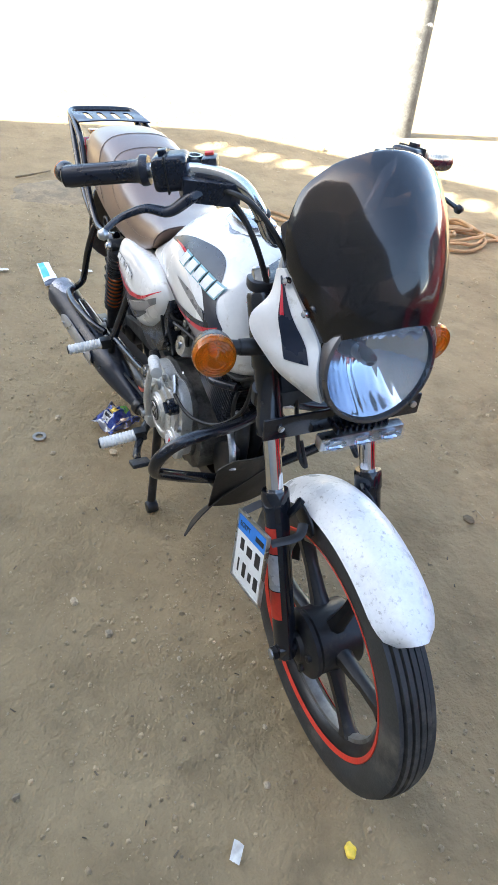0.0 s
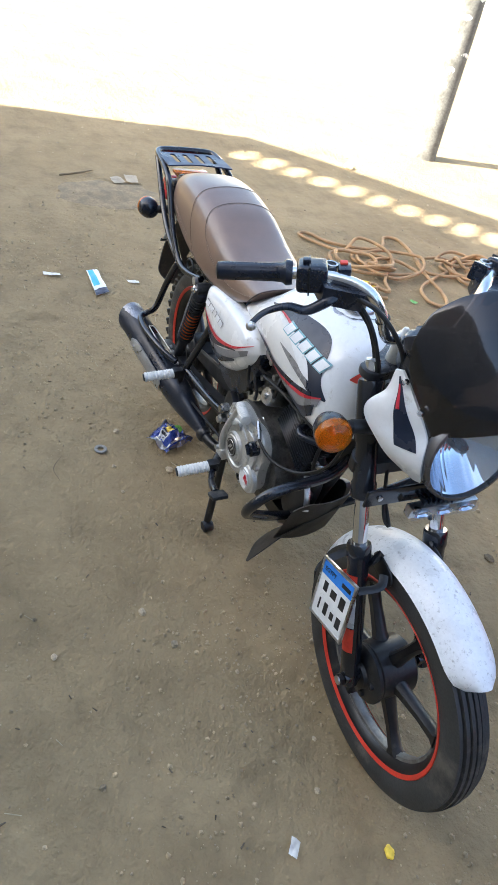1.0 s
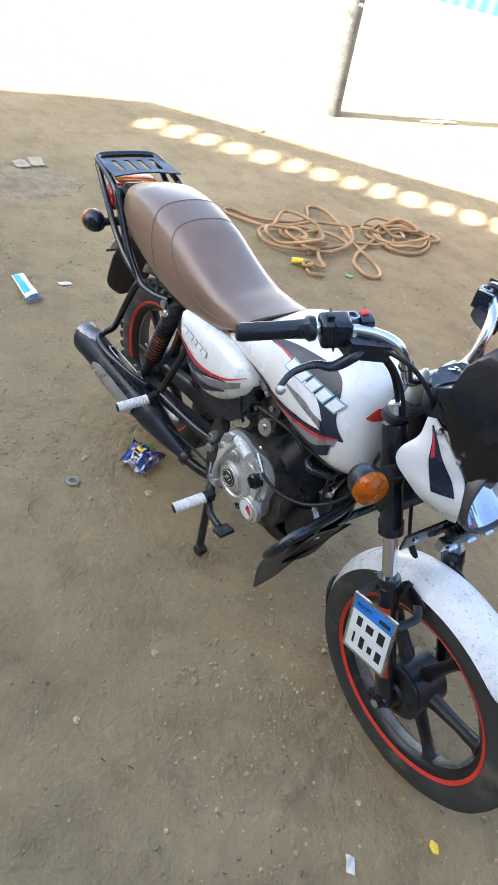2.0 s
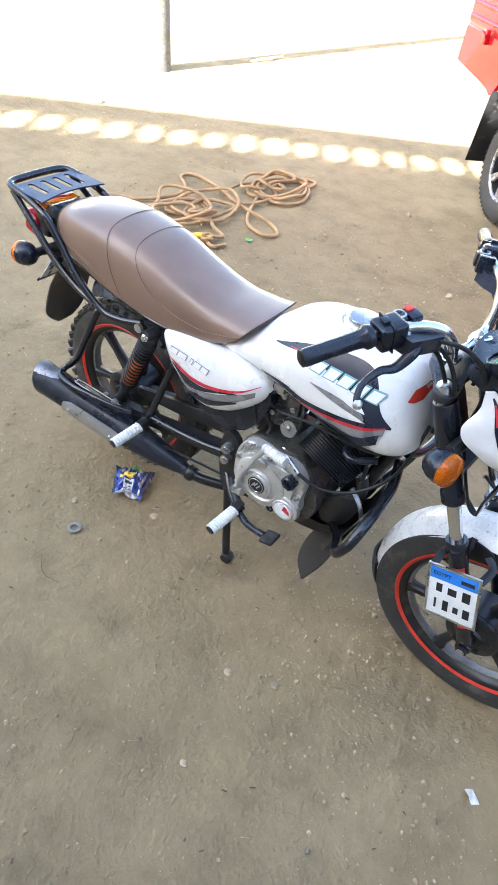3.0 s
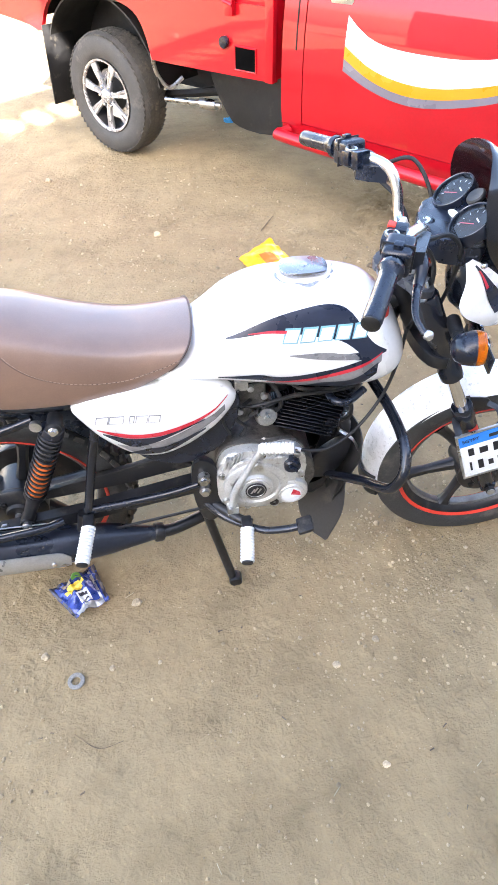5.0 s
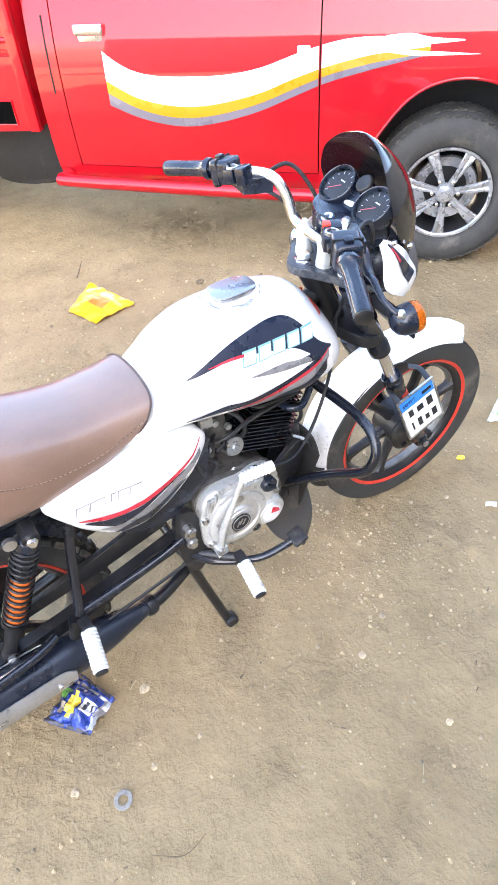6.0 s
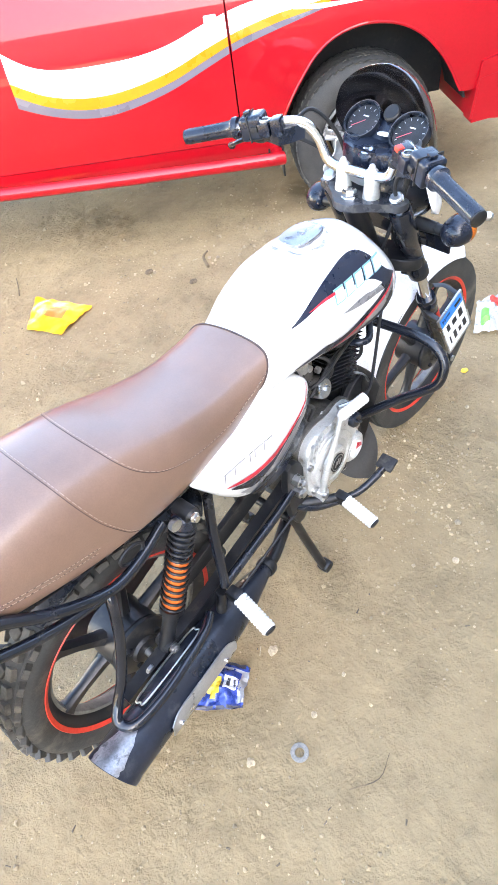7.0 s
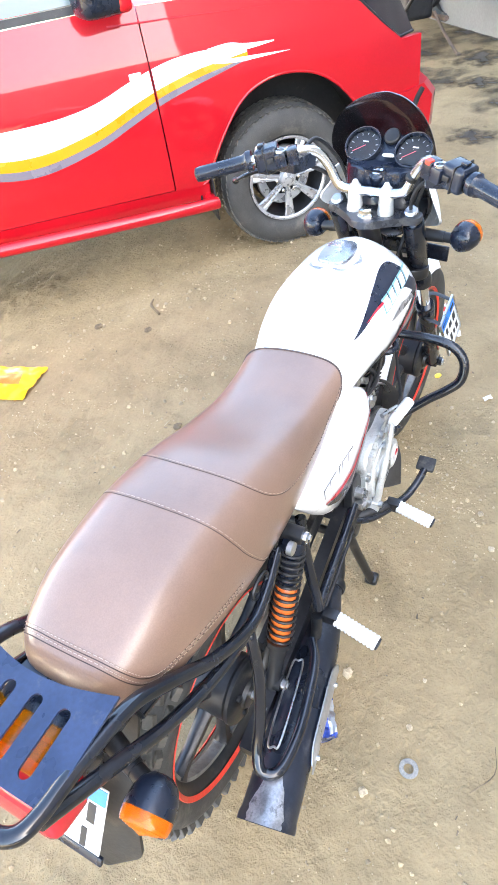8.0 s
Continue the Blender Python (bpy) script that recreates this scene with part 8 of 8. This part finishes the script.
verts2, faces2 = [], []
for _ in range(230):
    x, y = rng.uniform(-3.6, 3.0), rng.uniform(-1.3, 3.8)
    a, ln = rng.uniform(0, 6.3), rng.uniform(0.010, 0.040)
    z = ground_height(x, y) + 0.003
    dx, dy = math.cos(a) * ln / 2, math.sin(a) * ln / 2
    nx, ny = -math.sin(a) * 0.0009, math.cos(a) * 0.0009
    b0 = len(verts2)
    verts2 += [(x - dx + nx, y - dy + ny, z), (x - dx - nx, y - dy - ny, z), (x + dx - nx, y + dy - ny, z + 0.003), (x + dx + nx, y + dy + ny, z + 0.003), (x, y, z + 0.0035)]
    faces2 += [[b0, b0 + 1, b0 + 4], [b0 + 1, b0 + 2, b0 + 4], [b0 + 2, b0 + 3, b0 + 4], [b0 + 3, b0, b0 + 4]]
me = bpy.data.meshes.new("straw")
me.from_pydata(verts2, [], faces2)
me.materials.append(material("dry_straw", (0.42, 0.36, 0.24), 0.85, 0, 0.25, 6, 60, 0.1))
tagged(new("straw", me), "scattered bits of dry straw", "straw", kind="stuff")

verts, faces = [], []
grit(4200, -1.6, 2.7, -1.35, 1.9, 0.0014, 0.0080)
grit(1200, 0.75, 1.7, -0.55, 0.35, 0.0020, 0.0090)
grit(1500, -1.6, 0.55, -0.95, -0.15, 0.0020, 0.0085)
grit(900, -2.4, -0.4, -0.6, 1.2, 0.0026, 0.0110)
grit(1100, -0.6, 2.4, 0.8, 3.0, 0.0030, 0.0150)
me = bpy.data.meshes.new("earth_lumps")
me.from_pydata(verts, [], faces)
me.materials.append(material("earth_lump", (0.360, 0.275, 0.165), 0.92, 0, 0.3, 8, 90, 0.4))
tagged(new("earth_lumps", me), "small crumbs of dry earth lying loose", "earth", kind="stuff")

verts2, faces2 = [], []
for _ in range(260):
    x, y = rng.uniform(-1.8, 2.8), rng.uniform(-1.3, 2.2)
    a, ln, wd = rng.uniform(0, 6.3), rng.uniform(0.005, 0.018), rng.uniform(0.0015, 0.003)
    z = ground_height(x, y) + 0.002
    ca, sa = math.cos(a), math.sin(a)
    b0 = len(verts2)
    for du, dv, dz in ((-0.5, -0.4, 0), (0.5, -0.25, 0.001), (0.45, 0.35, 0), (-0.4, 0.5, 0.001), (-0.3, -0.1, 0.004), (0.3, 0.05, 0.003)):
        verts2.append((x + ca * ln * du - sa * wd * dv * 2, y + sa * ln * du + ca * wd * dv * 2, z + dz))
    faces2 += [[b0, b0 + 1, b0 + 5, b0 + 4], [b0 + 1, b0 + 2, b0 + 5], [b0 + 2, b0 + 3, b0 + 4, b0 + 5], [b0 + 3, b0, b0 + 4]]
me = bpy.data.meshes.new("wood_chips")
me.from_pydata(verts2, [], faces2)
me.materials.append(material("dark_chip", (0.13, 0.10, 0.068), 0.9, 0, 0.35, 8, 90, 0.3))
tagged(new("wood_chips", me), "scattered dark chips of wood and bark", "wood chips", kind="stuff")

# ---- the pole and things in the sunlight ----
pole = thing("pole", "weathered grey concrete utility pole at the yard's edge, shade and sun dapple painted on", "pole", pose(-3.66, 3.97, 0))
part("shaft", loft(B(), [[(lean + r * math.cos(a), lean * 0.3 + r * math.sin(a), z) for a in np.linspace(0, math.tau, 25)[:-1]] for z, r, lean in ((-0.05, 0.118, 0), (0.06, 0.110, 0.0), (0.3, 0.106, -0.01), (1.2, 0.102, -0.05), (2.5, 0.096, -0.11), (4.5, 0.086, -0.20), (7.0, 0.075, -0.3))]), "pole_grey", pole)
tagged(part("fallen_branch", tube(B(), [(-3.40, 5.15, 0.02), (-3.38, 5.3, 0.03), (-3.36, 5.45, 0.03), (-3.40, 5.6, 0.02), (-3.38, 5.75, 0.02)], [0.008, 0.014, 0.016, 0.014, 0.01], 8), "paper"), "long pale branch lying in the sunlight", "branch")


# pale patches painted on the upper shaft as dappled sunlight
for k in range(16):
    z0, az, hgt = 0.75 + 0.155 * k, -0.9 + 1.1 * math.sin(k * 2.1), 0.10 + 0.05 * math.sin(k * 3.7)
    bm = B()
    sheet(bm, lambda u, v: Vector((-0.04 * z0 - 0.005 + (0.1085 - 0.004 * z0) * math.cos(az + 0.9 * (u - 0.5) * (1 - (2 * v - 1) ** 2) ** 0.5), -0.012 * z0 + (0.1085 - 0.004 * z0) * math.sin(az + 0.9 * (u - 0.5) * (1 - (2 * v - 1) ** 2) ** 0.5), z0 + hgt * v)), 8, 8)
    part("lime_patch", bm, "pole_dapple", pole, "", None, 180, False)


# ---- far things in the sunlight ----
def far_motorcycle():
    """A small red motorcycle parked far off in the glare."""
    g = thing("motorcycle", "small red motorcycle parked far off in bright sunlight", "motorcycle", pose(-15.84, 19.89, 0, 0, 0, 228))
    for x in (0.0, 1.28):
        w = part("wheel", lathe(B(), [(0.20, -0.03), (0.24, -0.05), (0.30, -0.045), (0.32, 0.0), (0.30, 0.045), (0.24, 0.05), (0.20, 0.03)], 40, Matrix.Translation((x, 0, 0.32)), True), "dusty_tyre", g)
        for k in range(6):
            part("spoke", tube(B(), [(x, 0, 0.32), (x + 0.21 * math.cos(k * math.tau / 6), 0, 0.32 + 0.21 * math.sin(k * math.tau / 6))], 0.014, 8, 1), "steel", w)
    part("fuel_tank", loft(B(), [[(x, w * math.cos(a), z + h * math.sin(a)) for a in np.linspace(0, math.tau, 17)[:-1]] for x, w, z, h in ((0.50, 0.05, 0.78, 0.05), (0.60, 0.12, 0.80, 0.09), (0.78, 0.13, 0.82, 0.10), (0.92, 0.07, 0.82, 0.06))]), "stripe_red", g, "red fuel tank")
    part("seat", box(B(), (0.18, 0, 0.80), (0.70, 0.22, 0.09), 0.035, None, 3), "underbody", g, "black seat")
    part("engine_block", box(B(), (0.62, 0, 0.45), (0.34, 0.24, 0.30), 0.05, None, 3), "grimy_alloy", g)
    part("fork", tube(B(), [(0.98, 0, 0.95), (1.28, 0, 0.32)], 0.03, 10, 1), "steel", g)
    part("frame_tube", tube(B(), [(0.98, 0, 0.85), (0.80, 0, 0.40), (0.40, 0, 0.36), (0.0, 0, 0.32)], 0.025, 10), "underbody", g)
    part("handlebar", tube(B(), [(0.90, -0.34, 1.02), (0.95, -0.12, 1.06), (0.95, 0.12, 1.06), (0.90, 0.34, 1.02)], 0.014, 10), "chrome", g)
    part("mud_guard", loft(B(), [[(1.28 + 0.36 * math.cos(a), y, 0.32 + 0.36 * math.sin(a)) for y in (-0.06, 0.0, 0.06)] for a in np.linspace(0.6, 2.6, 14)], False, False), "stripe_red", g, "red front mud guard", None, 60, False)
    part("headlight", lathe(B(), [(0.03, -0.08), (0.08, -0.03), (0.085, 0.0), (0.001, 0.02)], 24, pose(1.10, 0, 0.92, 0, 0, -90)), "chrome", g)
    part("muffler", tube(B(), [(0.5, -0.14, 0.28), (0.2, -0.16, 0.30), (-0.25, -0.17, 0.34)], 0.04, 12), "steel", g)
    part("side_stand", tube(B(), [(0.50, 0.10, 0.34), (0.42, 0.24, 0.01)], 0.014, 8, 1), "underbody", g)


far_motorcycle()
gw = thing("sheet_wall", "dark green corrugated sheet wall in the distance", "wall", pose(-14.0, 19.5, 0, 0, 0, 45), "", "structure")
part("sheeting", loft(B(), [[(x, 0.03 * math.sin(x * 14), z) for z in (0, 1.4, 2.8)] for x in np.linspace(-1.5, 7, 120)], False, False), "green_wall", gw, recalc=False)
for x in (0.9, 3.0, 5.0):
    part("upright", box(B(), (x, -0.08, 1.4), (0.08, 0.06, 2.8), 0.01), "steel", gw)

# ---- dark workshop clutter beyond the truck ----
def stripped_machine():
    """An old engine and bare frame on a prop stand."""
    g = thing("stripped_motorcycle", "greasy stripped motorcycle frame and engine on its stand", "motorcycle", pose(6.55, 1.50, 0, 0, 0, 35))
    part("engine_block", box(B(), (0.0, 0.0, 0.42), (0.36, 0.26, 0.26), 0.04, None, 3), "underbody", g)
    for k in range(6):
        part("cooling_fin", box(B(), (0.10, 0, 0.57 + k * 0.022), (0.18, 0.20, 0.010), 0.002, pose(0, 0, 0, 0, 15, 0)), "underbody", g)
    for pts in ([(-0.6, -0.12, 0.72), (-0.2, -0.14, 0.40), (0.3, -0.12, 0.34), (0.55, 0, 0.55), (0.70, 0, 0.95)], [(-0.6, 0.12, 0.72), (-0.2, 0.14, 0.40), (0.3, 0.12, 0.34), (0.55, 0, 0.55)], [(-0.5, 0, 0.80), (0.1, 0, 0.86), (0.65, 0, 0.92)]):
        part("frame_tube", tube(B(), pts, 0.018, 10), "underbody", g)
    part("stand_leg", tube(B(), [(-0.18, -0.14, 0.34), (-0.30, -0.22, 0.16), (-0.42, -0.30, 0.015)], 0.014, 10), "rusty", g, "rusty stand leg")
    part("stand_foot", box(B(), (-0.43, -0.31, 0.010), (0.07, 0.04, 0.016), 0.004), "rusty", g)
    part("stand_leg", tube(B(), [(-0.10, 0.14, 0.34), (-0.20, 0.16, 0.16), (-0.26, 0.18, 0.015)], 0.014, 10), "rusty", g)
    part("exhaust_stub", tube(B(), [(0.2, -0.16, 0.36), (0.0, -0.20, 0.28), (-0.35, -0.20, 0.30)], 0.022, 12), "rusty", g)
    part("shift_lever", tube(B(), [(0.10, -0.18, 0.34), (0.26, -0.24, 0.30), (0.34, -0.26, 0.31)], 0.010, 8), "underbody", g)
    part("front_tyre", lathe(B(), [(0.22, -0.03), (0.26, -0.05), (0.30, -0.03), (0.31, 0), (0.30, 0.03), (0.26, 0.05), (0.22, 0.03)], 40, Matrix.Translation((0.95, 0, 0.31)), True), "tyre", g)
    part("fork", tube(B(), [(0.66, 0, 0.98), (0.95, 0, 0.31)], 0.03, 10, 1), "underbody", g)
    return g


stripped = stripped_machine()
copy_thing(stripped, pose(7.35, 0.62, 0, 0, 0, 62))


def stain_shade_material(name, color):
    """Dark earth for oil stains and painted shade: dense in the middle, thinning out unevenly to bare ground at the
    rim.
    """
    m = material(name, color, 0.6, 0, 0.3, 3, 20, 0.3)
    t = m.node_tree
    co, ln, nz = t.nodes.new("ShaderNodeTexCoord"), t.nodes.new("ShaderNodeVectorMath"), t.nodes.new("ShaderNodeTexNoise")
    ln.operation = "LENGTH"
    nz.inputs["Scale"].default_value, nz.inputs["Detail"].default_value = 2.6, 6.0
    add, rng_, rim, both = t.nodes.new("ShaderNodeMath"), t.nodes.new("ShaderNodeMapRange"), t.nodes.new("ShaderNodeMapRange"), t.nodes.new("ShaderNodeMath")
    add.operation, both.operation = "MULTIPLY_ADD", "MULTIPLY"
    add.inputs[1].default_value = 2.2
    rng_.inputs["From Min"].default_value, rng_.inputs["From Max"].default_value = 1.25, 1.85
    rng_.inputs["To Min"].default_value, rng_.inputs["To Max"].default_value = 0.85, 0.0
    rim.inputs["From Min"].default_value, rim.inputs["From Max"].default_value = 0.65, 0.97
    rim.inputs["To Min"].default_value, rim.inputs["To Max"].default_value = 1.0, 0.0
    clear, mix = t.nodes.new("ShaderNodeBsdfTransparent"), t.nodes.new("ShaderNodeMixShader")
    link = t.links.new
    link(co.outputs["Object"], ln.inputs[0])
    link(co.outputs["Object"], nz.inputs["Vector"])
    link(nz.outputs[0], add.inputs[0])
    link(ln.outputs["Value"], add.inputs[2])
    link(add.outputs[0], rng_.inputs["Value"])
    link(ln.outputs["Value"], rim.inputs["Value"])
    link(rng_.outputs[0], both.inputs[0])
    link(rim.outputs[0], both.inputs[1])
    link(both.outputs[0], mix.inputs["Fac"])
    link(clear.outputs[0], mix.inputs[1])
    link(t.nodes["Principled BSDF"].outputs[0], mix.inputs[2])
    link(mix.outputs[0], t.nodes["Material Output"].inputs["Surface"])
    return m


M["soaked"] = stain_shade_material("oil_soaked_earth", (0.060, 0.048, 0.036))


def stain(x, y, rx, ry):
    n = 24
    bm = sheet(B(), lambda u, v: Vector((2 * u - 1, 2 * v - 1, ground_height(x + (2 * u - 1) * rx, y + (2 * v - 1) * ry) + 0.0045)), n, n)
    ob = part("oil_stain", bm, "soaked", None, "", None, 180, False)
    ob.location, ob.scale = (x, y, 0), (rx, ry, 1)
    ob.visible_shadow = False
    tagged(ob, "dark patch on the earth, oil stain and painted shade together", "stain", kind="stuff")


stain(5.50, 0.61, 0.30, 0.24)
stain(4.23, 0.39, 0.26, 0.24)
stain(6.3, 0.75, 0.50, 0.36)
# these wide patches paint the dimmer light here into the ground colour
stain(6.6, 1.9, 1.1, 1.1)
stain(7.4, 0.9, 0.9, 0.8)
stain(5.6, 1.2, 0.8, 0.6)
stain(5.0, 0.2, 0.6, 0.5)
stain(6.0, 0.1, 0.8, 0.5)


def damp_patch():
    bm = B()
    n, rings = 30, 7
    cx, cy = -2.30, 0.27
    rows = []
    for j in range(1, rings + 1):
        row = []
        for k in range(n):
            a = math.tau * k / n
            q = (1 + 0.30 * noise.noise(Vector((math.cos(a) * 1.5, math.sin(a) * 1.5, 3.3)))) * j / rings
            x, y = cx + 0.27 * q * math.cos(a), cy + 0.36 * q * math.sin(a)
            row.append(bm.verts.new((x, y, ground_height(x, y) + 0.012 * (1 - (j / rings) ** 2) + 0.006 * noise.noise(Vector((x * 14, y * 14, 1))) * (1 - j / rings) - 0.001 * (j == rings) + 0.001)))
        rows.append(row)
    c = bm.verts.new((cx, cy, ground_height(cx, cy) + 0.014))
    for k in range(n):
        bm.faces.new((c, rows[0][k], rows[0][(k + 1) % n]))
    for a, b in zip(rows, rows[1:]):
        ring_faces(bm, a, b)
    tagged(part("sand_patch", bm, "damp_sand", smooth=180), "low patch of darker damp sand on the earth", "sand", kind="stuff")


damp_patch()
crumpled("green_scrap", [(-0.785, 1.69), (-0.75, 1.72), (-0.74, 1.69), (-0.77, 1.67)], "wrapper_green", "tiny torn green plastic scrap", "scrap", 31.0, 0.01, 0.003, 8, 6.0)
